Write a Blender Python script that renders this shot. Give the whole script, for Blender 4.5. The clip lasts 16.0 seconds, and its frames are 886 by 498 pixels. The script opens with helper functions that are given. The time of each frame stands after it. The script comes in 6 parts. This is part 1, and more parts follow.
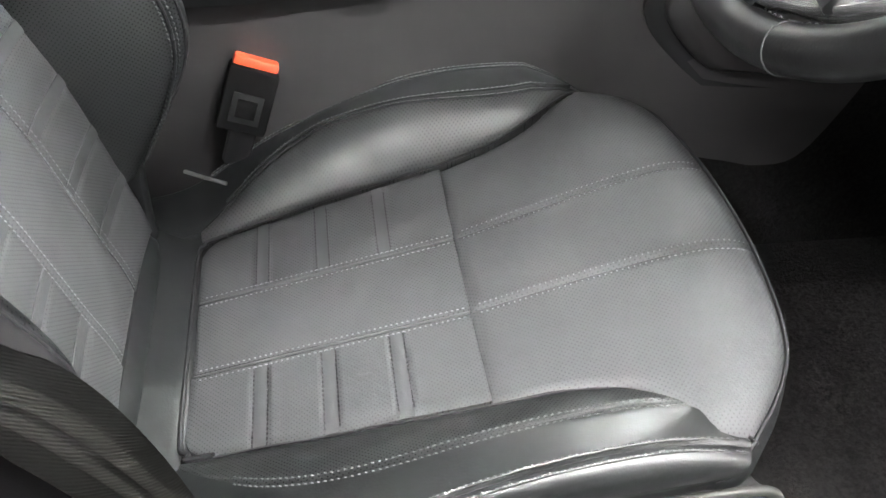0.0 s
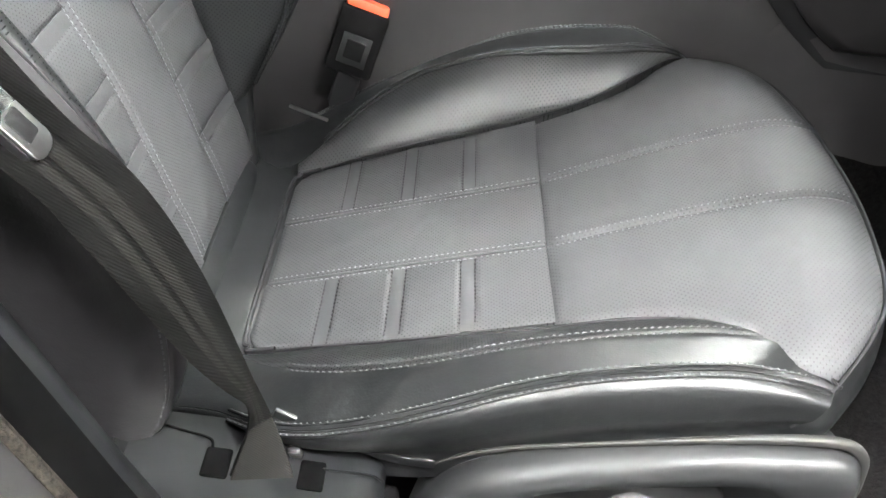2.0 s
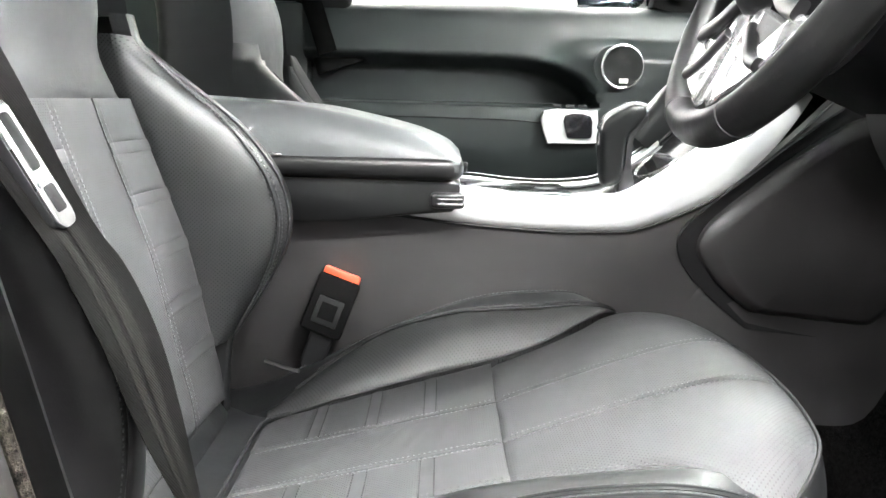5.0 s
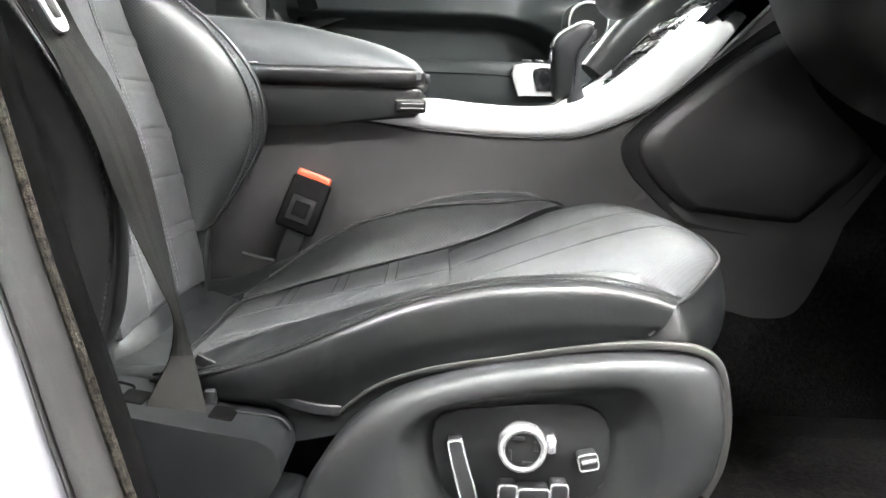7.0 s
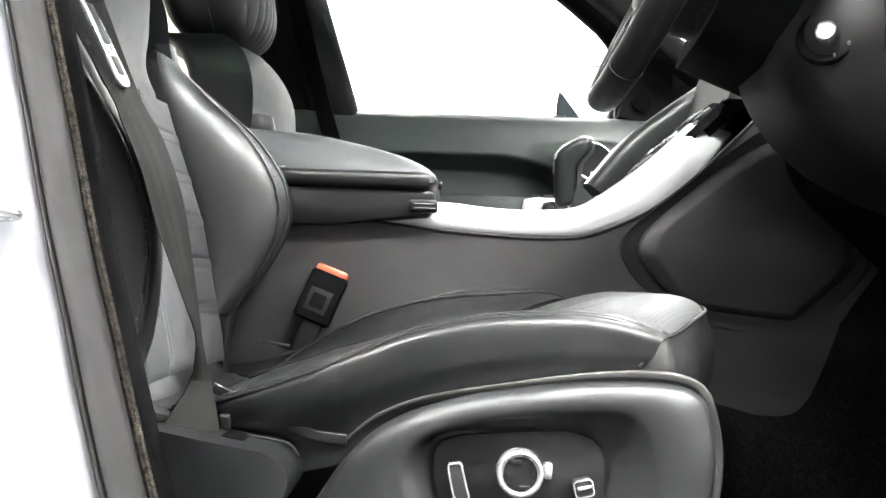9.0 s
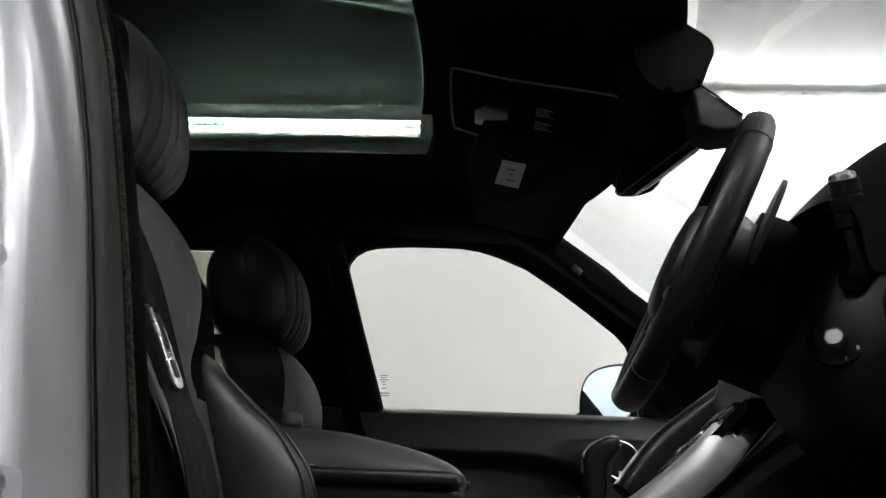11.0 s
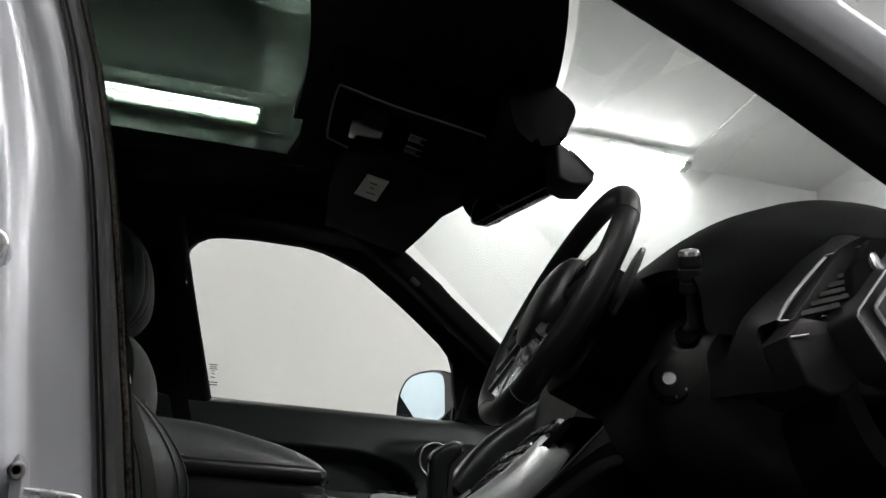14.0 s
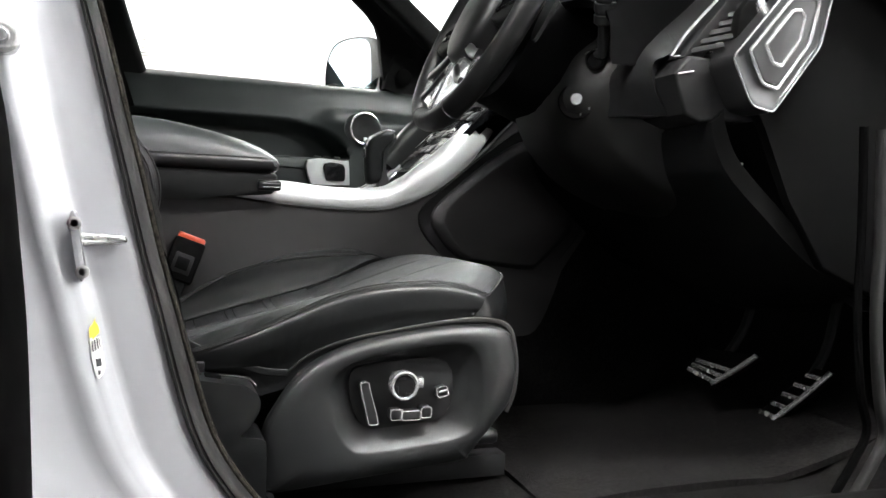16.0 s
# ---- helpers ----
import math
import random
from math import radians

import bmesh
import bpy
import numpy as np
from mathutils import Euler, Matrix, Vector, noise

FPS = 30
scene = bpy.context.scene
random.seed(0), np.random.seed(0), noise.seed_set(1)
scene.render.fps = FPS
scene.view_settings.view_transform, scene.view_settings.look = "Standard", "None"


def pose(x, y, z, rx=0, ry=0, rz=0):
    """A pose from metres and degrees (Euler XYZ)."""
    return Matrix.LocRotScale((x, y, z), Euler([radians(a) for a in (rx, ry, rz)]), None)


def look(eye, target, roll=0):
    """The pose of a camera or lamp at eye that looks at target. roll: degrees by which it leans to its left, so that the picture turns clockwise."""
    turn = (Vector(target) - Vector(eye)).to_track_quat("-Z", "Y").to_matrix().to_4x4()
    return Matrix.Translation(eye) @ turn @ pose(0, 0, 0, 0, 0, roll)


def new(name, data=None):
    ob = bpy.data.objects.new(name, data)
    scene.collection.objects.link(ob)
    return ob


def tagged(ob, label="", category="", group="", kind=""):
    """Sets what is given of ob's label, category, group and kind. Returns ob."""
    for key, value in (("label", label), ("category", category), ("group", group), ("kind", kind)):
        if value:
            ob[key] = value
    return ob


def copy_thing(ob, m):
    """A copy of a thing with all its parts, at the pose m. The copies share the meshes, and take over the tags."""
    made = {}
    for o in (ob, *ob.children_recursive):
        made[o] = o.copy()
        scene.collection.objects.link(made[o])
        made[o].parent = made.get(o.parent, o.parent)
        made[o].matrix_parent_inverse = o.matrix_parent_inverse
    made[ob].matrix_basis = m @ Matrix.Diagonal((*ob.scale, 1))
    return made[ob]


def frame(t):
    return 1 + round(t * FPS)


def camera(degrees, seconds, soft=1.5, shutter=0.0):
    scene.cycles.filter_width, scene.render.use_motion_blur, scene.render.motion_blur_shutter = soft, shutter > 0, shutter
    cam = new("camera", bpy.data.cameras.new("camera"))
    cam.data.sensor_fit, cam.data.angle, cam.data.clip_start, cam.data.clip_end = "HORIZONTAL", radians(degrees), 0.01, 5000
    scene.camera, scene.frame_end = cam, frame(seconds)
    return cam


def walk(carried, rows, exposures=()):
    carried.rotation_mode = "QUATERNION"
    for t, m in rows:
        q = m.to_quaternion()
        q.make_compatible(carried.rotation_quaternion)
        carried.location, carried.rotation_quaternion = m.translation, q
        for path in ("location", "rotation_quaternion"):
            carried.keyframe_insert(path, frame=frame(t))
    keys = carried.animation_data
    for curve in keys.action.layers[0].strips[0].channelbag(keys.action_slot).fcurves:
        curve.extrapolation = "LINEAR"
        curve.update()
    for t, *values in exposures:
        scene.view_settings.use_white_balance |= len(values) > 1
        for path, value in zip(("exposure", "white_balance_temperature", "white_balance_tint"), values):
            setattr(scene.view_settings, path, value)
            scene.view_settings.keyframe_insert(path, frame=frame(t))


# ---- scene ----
cam = camera(58.74, 16.0)
PATH = [
    (0, (0.0174, -0.5230, 1.4726), (0.1530, 0.1765, 0.7709), 3.536),
    (0.5, (0.0210, -0.5442, 1.4544), (0.1012, 0.1662, 0.7552), 3.329),
    (1, (0.0322, -0.5666, 1.4337), (0.0639, 0.1478, 0.7346), 2.307),
    (1.5, (0.0337, -0.5877, 1.4085), (0.0413, 0.1285, 0.7106), 1.986),
    (2, (0.0538, -0.6043, 1.3757), (0.0411, 0.1558, 0.7261), 1.590),
    (2.5, (0.0636, -0.6301, 1.3382), (0.0445, 0.2026, 0.7847), 2.067),
    (3, (0.0698, -0.6578, 1.3142), (0.0436, 0.2326, 0.8597), 1.948),
    (3.5, (0.0707, -0.6786, 1.2918), (0.0432, 0.2598, 0.9476), 1.935),
    (6, (0.0879, -0.8168, 1.1715), (0.1072, 0.1677, 0.9969), 1.558),
    (6.5, (0.1010, -0.8485, 1.1318), (0.1188, 0.1361, 0.9577), 1.620),
    (7, (0.1208, -0.8720, 1.0981), (0.1317, 0.1130, 0.9255), 1.587),
    (7.5, (0.1379, -0.8862, 1.0646), (0.1456, 0.0985, 0.8901), 1.694),
    (8, (0.1408, -0.9035, 1.0254), (0.1474, 0.0812, 0.8517), 1.844),
    (8.5, (0.1477, -0.9233, 0.9992), (0.1415, 0.0716, 0.8985), 1.873),
    (9, (0.1379, -0.9422, 0.9879), (0.1181, 0.0566, 1.0320), 2.133),
    (9.5, (0.1402, -0.9489, 0.9881), (0.0950, 0.0318, 1.1783), 2.253),
    (10, (0.1396, -0.9614, 0.9939), (0.0756, -0.0199, 1.3247), 2.322),
    (12.5, (0.0636, -1.0075, 0.9648), (0.0917, -0.1024, 1.3891), 3.594),
    (13, (0.0308, -1.0279, 0.9659), (0.1174, -0.1277, 1.3927), 3.558),
    (13.5, (-0.0065, -1.0611, 0.9656), (0.1396, -0.1698, 1.3949), 3.373),
    (14, (-0.0328, -1.0899, 0.9709), (0.1713, -0.1985, 1.3756), 3.076),
    (14.5, (-0.0533, -1.1089, 0.9812), (0.2053, -0.1928, 1.2879), 2.749),
    (15, (-0.0843, -1.1502, 1.0061), (0.2197, -0.2168, 1.1964), 2.120),
    (15.5, (-0.0925, -1.1865, 1.0239), (0.2446, -0.2483, 1.1032), 2.005),
    (16, (-0.1183, -1.2597, 1.0557), (0.2262, -0.3217, 1.0159), 2.153),
]
walk(cam, [(t, look(e, g, r)) for t, e, g, r in PATH], exposures=[(0, 3.55), (1.5, 3.75), (3.5, 4.07), (6.0, 3.85), (7, 3.9), (8.4, 4.1), (9.0, 3.8), (9.5, 2.9), (10.0, 1.35), (12.5, 0.5), (14.5, 0.52), (15.0, 0.7), (15.5, 1.4), (16, 2.4)])


# ---- world, light ----
world = bpy.data.worlds.new("world")
scene.world = world
world.use_nodes = True
world.node_tree.nodes["Background"].inputs[0].default_value = (0.9, 0.95, 1.0, 1)
world.node_tree.nodes["Background"].inputs[1].default_value = 0.05

TUBE_POWER = 120.0


# ---- materials ----
def material(name):
    m = bpy.data.materials.new(name)
    m.use_nodes = True
    nt = m.node_tree
    return m, nt, nt.nodes["Principled BSDF"]


def nmath(nt, op, a, b=None, c=None):
    n = nt.nodes.new("ShaderNodeMath")
    n.operation = op
    for i, v in enumerate((a, b, c)):
        if v is None:
            continue
        if isinstance(v, (int, float)):
            n.inputs[i].default_value = v
        else:
            nt.links.new(v, n.inputs[i])
    return n.outputs[0]


def texcoord(nt, scale=(1, 1, 1)):
    tc = nt.nodes.new("ShaderNodeTexCoord")
    mp = nt.nodes.new("ShaderNodeMapping")
    mp.inputs["Scale"].default_value = scale
    nt.links.new(tc.outputs["Object"], mp.inputs["Vector"])
    return mp.outputs[0]


def nnoise(nt, vec, scale, detail=3, rough=0.55):
    n = nt.nodes.new("ShaderNodeTexNoise")
    n.inputs["Scale"].default_value = scale
    n.inputs["Detail"].default_value = detail
    n.inputs["Roughness"].default_value = rough
    nt.links.new(vec, n.inputs["Vector"])
    return n.outputs["Fac"]


def nmix(nt, fac, c1, c2):
    n = nt.nodes.new("ShaderNodeMix")
    n.data_type = "RGBA"
    for sock, v in ((n.inputs[0], fac), (n.inputs[6], c1), (n.inputs[7], c2)):
        if isinstance(v, (int, float)):
            sock.default_value = v
        elif isinstance(v, tuple):
            sock.default_value = (*v, 1) if len(v) == 3 else v
        else:
            nt.links.new(v, sock)
    return n.outputs[2]


def nbump(nt, height, strength, dist, normal=None):
    b = nt.nodes.new("ShaderNodeBump")
    b.inputs["Strength"].default_value = strength
    b.inputs["Distance"].default_value = dist
    nt.links.new(height, b.inputs["Height"])
    if normal is not None:
        nt.links.new(normal, b.inputs["Normal"])
    return b.outputs[0]


def surface(name, col, rough, metal=0.0, grain=400, grain_bump=0.15, vary=0.12, wear=6, coat=0.0, grain_dist=0.0004, rough_vary=0.1, spec=0.5):
    """A plain real surface: fine grain relief, soft colour and gloss variation at a larger scale."""
    m, nt, bs = material(name)
    v = texcoord(nt)
    big = nnoise(nt, v, wear, 4)
    dark = tuple(c * (1 - vary) for c in col)
    light = tuple(min(1, c * (1 + vary)) for c in col)
    nt.links.new(nmix(nt, big, dark, light), bs.inputs["Base Color"])
    fine = nnoise(nt, v, grain, 2)
    r = nmath(nt, "ADD", nmath(nt, "MULTIPLY", nmath(nt, "SUBTRACT", big, 0.5), rough_vary * 2), rough)
    nt.links.new(r, bs.inputs["Roughness"])
    bs.inputs["Metallic"].default_value = metal
    bs.inputs["Coat Weight"].default_value = coat
    bs.inputs["Specular IOR Level"].default_value = spec
    nt.links.new(nbump(nt, fine, grain_bump, grain_dist), bs.inputs["Normal"])
    return m


def leather(name, col, perf=None, rough=0.52, spec=0.32):
    """Grained leather; perf names the two axes of the rows of small punched holes."""
    m, nt, bs = material(name)
    v = texcoord(nt)
    vor = nt.nodes.new("ShaderNodeTexVoronoi")
    vor.inputs["Scale"].default_value = 520
    nt.links.new(v, vor.inputs["Vector"])
    big = nnoise(nt, v, 9, 4)
    crease = nnoise(nt, v, 38, 4)
    colour = nmix(nt, big, tuple(c * 0.88 for c in col), tuple(c * 1.12 for c in col))
    bump = nbump(nt, vor.outputs["Distance"], 0.12, 0.0005)
    bump = nbump(nt, crease, 0.10, 0.003, bump)
    bump = nbump(nt, big, 0.30, 0.006, bump)
    if perf:
        sep = nt.nodes.new("ShaderNodeSeparateXYZ")
        nt.links.new(v, sep.inputs[0])
        a, b = sep.outputs["XYZ".index(perf[0])], sep.outputs["XYZ".index(perf[1])]
        step = 0.0047
        dist = None
        for off in (0.0, 0.5):
            u = nmath(nt, "SUBTRACT", nmath(nt, "FRACT", nmath(nt, "ADD", nmath(nt, "DIVIDE", a, step), off)), 0.5)
            w = nmath(nt, "SUBTRACT", nmath(nt, "FRACT", nmath(nt, "ADD", nmath(nt, "DIVIDE", b, step), off)), 0.5)
            d = nmath(nt, "SQRT", nmath(nt, "ADD", nmath(nt, "MULTIPLY", u, u), nmath(nt, "MULTIPLY", w, w)))
            dist = d if dist is None else nmath(nt, "MINIMUM", dist, d)
        solid = nt.nodes.new("ShaderNodeMapRange")
        solid.inputs["From Min"].default_value = 0.08
        solid.inputs["From Max"].default_value = 0.15
        nt.links.new(dist, solid.inputs["Value"])
        colour = nmix(nt, solid.outputs[0], tuple(c * 0.55 for c in col), colour)
        bump = nbump(nt, solid.outputs[0], 0.12, 0.0003, bump)
    bs.inputs["Specular IOR Level"].default_value = spec
    if perf:
        nt.links.new(nmath(nt, "MULTIPLY", solid.outputs[0], spec), bs.inputs["Specular IOR Level"])
    nt.links.new(colour, bs.inputs["Base Color"])
    r = nmath(nt, "ADD", nmath(nt, "MULTIPLY", nmath(nt, "SUBTRACT", crease, 0.5), 0.22), rough)
    nt.links.new(r, bs.inputs["Roughness"])
    nt.links.new(bump, bs.inputs["Normal"])
    return m


def brushed(name, col, rough):
    m, nt, bs = material(name)
    v = texcoord(nt, (12, 400, 400))
    n = nnoise(nt, v, 3, 3)
    nt.links.new(nmix(nt, n, tuple(c * 0.92 for c in col), col), bs.inputs["Base Color"])
    bs.inputs["Metallic"].default_value = 0.45
    nt.links.new(nmath(nt, "ADD", nmath(nt, "MULTIPLY", n, 0.12), rough), bs.inputs["Roughness"])
    nt.links.new(nbump(nt, n, 0.06, 0.0003), bs.inputs["Normal"])
    return m


def webbing(name, col):
    m, nt, bs = material(name)
    v = texcoord(nt)
    w = nt.nodes.new("ShaderNodeTexWave")
    w.inputs["Scale"].default_value = 240
    w.inputs["Distortion"].default_value = 0.6
    w.bands_direction = "DIAGONAL"
    nt.links.new(v, w.inputs["Vector"])
    nt.links.new(nmix(nt, w.outputs["Fac"], tuple(c * 0.35 for c in col), col), bs.inputs["Base Color"])
    bs.inputs["Roughness"].default_value = 0.62
    bs.inputs["Specular IOR Level"].default_value = 0.04
    nt.links.new(nbump(nt, w.outputs["Fac"], 0.35, 0.0004), bs.inputs["Normal"])
    return m


def carpeting(name, col):
    m, nt, bs = material(name)
    v = texcoord(nt)
    f = nnoise(nt, v, 170, 4, 0.8)
    g = nnoise(nt, v, 22, 5, 0.65)
    nt.links.new(nmix(nt, nmath(nt, "MULTIPLY", nmath(nt, "MULTIPLY", nmath(nt, "SUBTRACT", f, 0.36), 3.6), g), tuple(c * 0.05 for c in col), tuple(c * 4.4 for c in col)), bs.inputs["Base Color"])
    bs.inputs["Roughness"].default_value = 0.95
    bs.inputs["Specular IOR Level"].default_value = 0.1
    nt.links.new(nbump(nt, f, 0.9, 0.003), bs.inputs["Normal"])
    return m


def pane(name, tint, gloss=1.0):
    m = bpy.data.materials.new(name)
    m.use_nodes = True
    nt = m.node_tree
    nt.nodes.remove(nt.nodes["Principled BSDF"])
    tr = nt.nodes.new("ShaderNodeBsdfTransparent")
    tr.inputs[0].default_value = (*tint, 1)
    gl = nt.nodes.new("ShaderNodeBsdfGlossy")
    gl.inputs["Roughness"].default_value = 0.02
    fr = nt.nodes.new("ShaderNodeFresnel")
    fr.inputs["IOR"].default_value = 1.3
    mx = nt.nodes.new("ShaderNodeMixShader")
    nt.links.new(nmath(nt, "MULTIPLY", fr.outputs[0], gloss), mx.inputs[0])
    nt.links.new(tr.outputs[0], mx.inputs[1])
    nt.links.new(gl.outputs[0], mx.inputs[2])
    nt.links.new(mx.outputs[0], nt.nodes["Material Output"].inputs[0])
    return m


def glow(name, col, strength):
    m, nt, bs = material(name)
    bs.inputs["Base Color"].default_value = (0.9, 0.9, 0.9, 1)
    bs.inputs["Emission Color"].default_value = (*col, 1)
    bs.inputs["Emission Strength"].default_value = strength
    return m


GREY = (0.0385, 0.0392, 0.0408)
M_GREY = leather("grey leather", GREY, rough=0.60, spec=0.36)
M_PERF = leather("grey perforated leather", GREY, "XY", rough=0.60, spec=0.36)
M_PERF_B = leather("grey perforated back leather", GREY, "ZY", rough=0.60, spec=0.36)
M_DARK = leather("black leather", (0.009, 0.0095, 0.010), rough=0.38, spec=0.34)
M_DPERF = leather("black perforated leather", (0.015, 0.0155, 0.016), "XY", rough=0.38, spec=0.34)
M_DPERF_B = leather("black perforated back leather", (0.011, 0.0115, 0.012), "XZ", rough=0.38, spec=0.36)
M_ARM = leather("armrest leather", (0.052, 0.055, 0.057), rough=0.40)
M_DASHL = leather("dash leather", (0.009, 0.009, 0.0095), rough=0.55, spec=0.2)
M_WHEEL = leather("wheel leather", (0.011, 0.011, 0.0115), rough=0.42)
M_THREAD = surface("grey thread", (0.17, 0.174, 0.180), 0.6, grain=900)
M_THREAD_K = surface("black thread", (0.010, 0.010, 0.011), 0.7, grain=900, spec=0.2)
M_PIPE = surface("black piping", (0.010, 0.010, 0.011), 0.6, spec=0.3)
M_PLASTIC = surface("dark grey plastic", (0.0068, 0.0072, 0.0077), 0.37, grain=1500, grain_bump=0.14, spec=0.42)
M_MOULD = surface("grained seat moulding", (0.0145, 0.0150, 0.0158), 0.45, grain=1500, grain_bump=0.16, spec=0.38)
M_PANEL = surface("console plastic", (0.0245, 0.0230, 0.0236), 0.50, grain=1400, grain_bump=0.2, spec=0.34)
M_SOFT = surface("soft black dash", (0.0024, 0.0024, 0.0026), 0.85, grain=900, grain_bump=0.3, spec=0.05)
M_BLACK = surface("black plastic", (0.008, 0.008, 0.0085), 0.6, grain=1200, spec=0.25)
M_GLOSS = surface("gloss black", (0.008, 0.008, 0.009), 0.12, grain=300, grain_bump=0.01, rough_vary=0.03)
M_SWITCH = surface("switch black", (0.020, 0.020, 0.021), 0.35)
M_BOX = surface("satin black box", (0.0065, 0.0066, 0.007), 0.34, grain=1400, grain_bump=0.1, spec=0.4)
M_TRIM = brushed("brushed silver trim", (0.62, 0.62, 0.63), 0.33)
M_CHROME = surface("satin chrome", (0.68, 0.68, 0.69), 0.20, metal=0.75, grain=300, grain_bump=0.02, vary=0.04, rough_vary=0.04)
M_TONGUE = surface("stamped chrome plate", (0.42, 0.42, 0.42), 0.26, metal=1.0, grain=300, grain_bump=0.005, vary=0.05, wear=20)
M_SATIN = surface("satin grey plastic", (0.17, 0.172, 0.175), 0.35)
# black leather with light from the door opening put into a raised base colour
M_DARK_LIT = leather("black leather, lit side", (0.0140, 0.0133, 0.0142), rough=0.42, spec=0.42)
M_STEEL = surface("zinc steel", (0.48, 0.48, 0.47), 0.33, metal=1.0, vary=0.25, wear=60)
M_PAINT = surface("silver body paint", (0.415, 0.420, 0.445), 0.40, metal=0.35, grain=2200, grain_bump=0.05, vary=0.03, coat=0.3)
M_RUBBER = surface("grey rubber seal", (0.014, 0.0135, 0.0135), 0.7, grain=500, grain_bump=0.3, spec=0.25)
M_FLOCK = carpeting("flocked seal edge", (0.016, 0.014, 0.0115))
M_RUBBER_D = surface("black rubber", (0.0016, 0.0016, 0.0016), 0.9, spec=0.02)
M_WEB = webbing("black webbing", (0.0040, 0.0039, 0.0037))
M_WEB_B = webbing("webbing band", (0.0108, 0.0104, 0.0096))
M_CARPET = carpeting("black carpet", (0.0042, 0.0039, 0.0039))
M_MAT = carpeting("black mat", (0.0066, 0.0061, 0.0061))
M_RED = surface("red button", (0.62, 0.075, 0.03), 0.35, vary=0.05)
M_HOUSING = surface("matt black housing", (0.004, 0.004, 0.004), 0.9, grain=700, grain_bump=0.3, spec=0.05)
M_LINING = surface("black headlining", (0.010, 0.010, 0.010), 0.9, grain=700, grain_bump=0.4, spec=0.1)
M_DOOR = surface("door leatherette", (0.017, 0.0205, 0.0208), 0.46, grain=600, grain_bump=0.25)
M_WALL = surface("white painted wall", (0.80, 0.80, 0.795), 0.7, grain=120, grain_bump=0.05, vary=0.02, wear=1.2)
M_CEIL = surface("white ceiling", (0.80, 0.80, 0.795), 0.9, grain=90, grain_bump=0.05, vary=0.02, wear=0.8)
M_FAR = surface("dark grey ceiling panel", (0.055, 0.056, 0.057), 0.8, grain=60)
M_SOUTH = surface("grey unseen wall", (0.16, 0.16, 0.165), 0.6, grain=60)
M_COLUMN = surface("column plastic", (0.0052, 0.0050, 0.0048), 0.5, grain=1200, grain_bump=0.25, spec=0.22)
M_THREAD_D = surface("dark thread", (0.06, 0.061, 0.063), 0.6, grain=900)
M_FIELD = surface("dark brushed metal", (0.068, 0.068, 0.070), 0.33, metal=0.75, grain=500, grain_bump=0.05)
M_BOLT = surface("bright steel", (0.72, 0.72, 0.72), 0.25, metal=0.8, vary=0.15, wear=60)
M_TAUPE = surface("taupe edge strip", (0.018, 0.0175, 0.0165), 0.6, grain=800)
M_FLOOR = surface("grey garage floor", (0.13, 0.13, 0.129), 0.45, grain=60, vary=0.15, wear=2)
M_TUBE = glow("lit tube", (1.0, 0.995, 0.98), TUBE_POWER)
M_WHITE = surface("white plastic", (0.75, 0.75, 0.74), 0.4)
M_LABEL = surface("dull white label", (0.36, 0.36, 0.33), 0.5)
M_YELLOW = surface("yellow sticker", (0.75, 0.55, 0.05), 0.5)
M_INK = surface("dark ink", (0.03, 0.03, 0.035), 0.5)
M_MIRROR = surface("mirror glass", (0.50, 0.61, 0.68), 0.02, metal=1.0, grain=10, grain_bump=0.0, vary=0.0, rough_vary=0.0)
M_GLASS = pane("side glass", (0.965, 0.97, 0.955), 0.5)
M_ETCH = pane("etched glass", (0.42, 0.42, 0.40), 0.3)
M_SCREEN = pane("windscreen glass", (0.93, 0.95, 0.94), 0.5)
M_REARGLASS = pane("tinted rear glass", (0.60, 0.60, 0.53), 0.4)
M_ROOFGLASS = pane("tinted roof glass", (0.16, 0.19, 0.17), 0.25)


# ---- mesh tools ----
BASE = {}


def thing(name, at, label, category, group="", kind=""):
    ob = new(name)
    ob.empty_display_size = 0.05
    ob.location = at
    BASE[ob.name] = Vector(at)
    return tagged(ob, label, category, group, kind)


def finish(bm, angle=38):
    bmesh.ops.recalc_face_normals(bm, faces=bm.faces)
    for f in bm.faces:
        f.smooth = True
    for e in bm.edges:
        if len(e.link_faces) == 2 and e.calc_face_angle(0) > radians(angle):
            e.smooth = False


def part(name, bm, mat, parent=None, label="", angle=38):
    finish(bm, angle)
    base = BASE.get(parent.name, Vector()) if parent else Vector()
    bmesh.ops.translate(bm, verts=bm.verts, vec=-base)
    me = bpy.data.meshes.new(name)
    bm.to_mesh(me)
    bm.free()
    me.materials.append(mat)
    ob = new(name, me)
    if parent:
        ob.parent = parent
        BASE[ob.name] = base
    if label:
        ob["label"] = label
    return ob


def solo(name, bm, mat, label, category, group="", kind="", angle=38):
    return tagged(part(name, bm, mat, angle=angle), label, category, group, kind)


def cat(pts, n=6, closed=False):
    """Points of a smooth curve through pts."""
    p = [Vector(q) for q in pts]
    out = []
    count = len(p) if closed else len(p) - 1
    for i in range(count):
        if closed:
            a, b, c, d = (p[(i + k) % len(p)] for k in (-1, 0, 1, 2))
        else:
            a, b, c, d = p[max(i - 1, 0)], p[i], p[i + 1], p[min(i + 2, len(p) - 1)]
        for k in range(n):
            t = k / n
            out.append(0.5 * ((2 * b) + (c - a) * t + (2 * a - 5 * b + 4 * c - d) * t * t + (3 * b - a - 3 * c + d) * t ** 3))
    if not closed:
        out.append(p[-1])
    return out


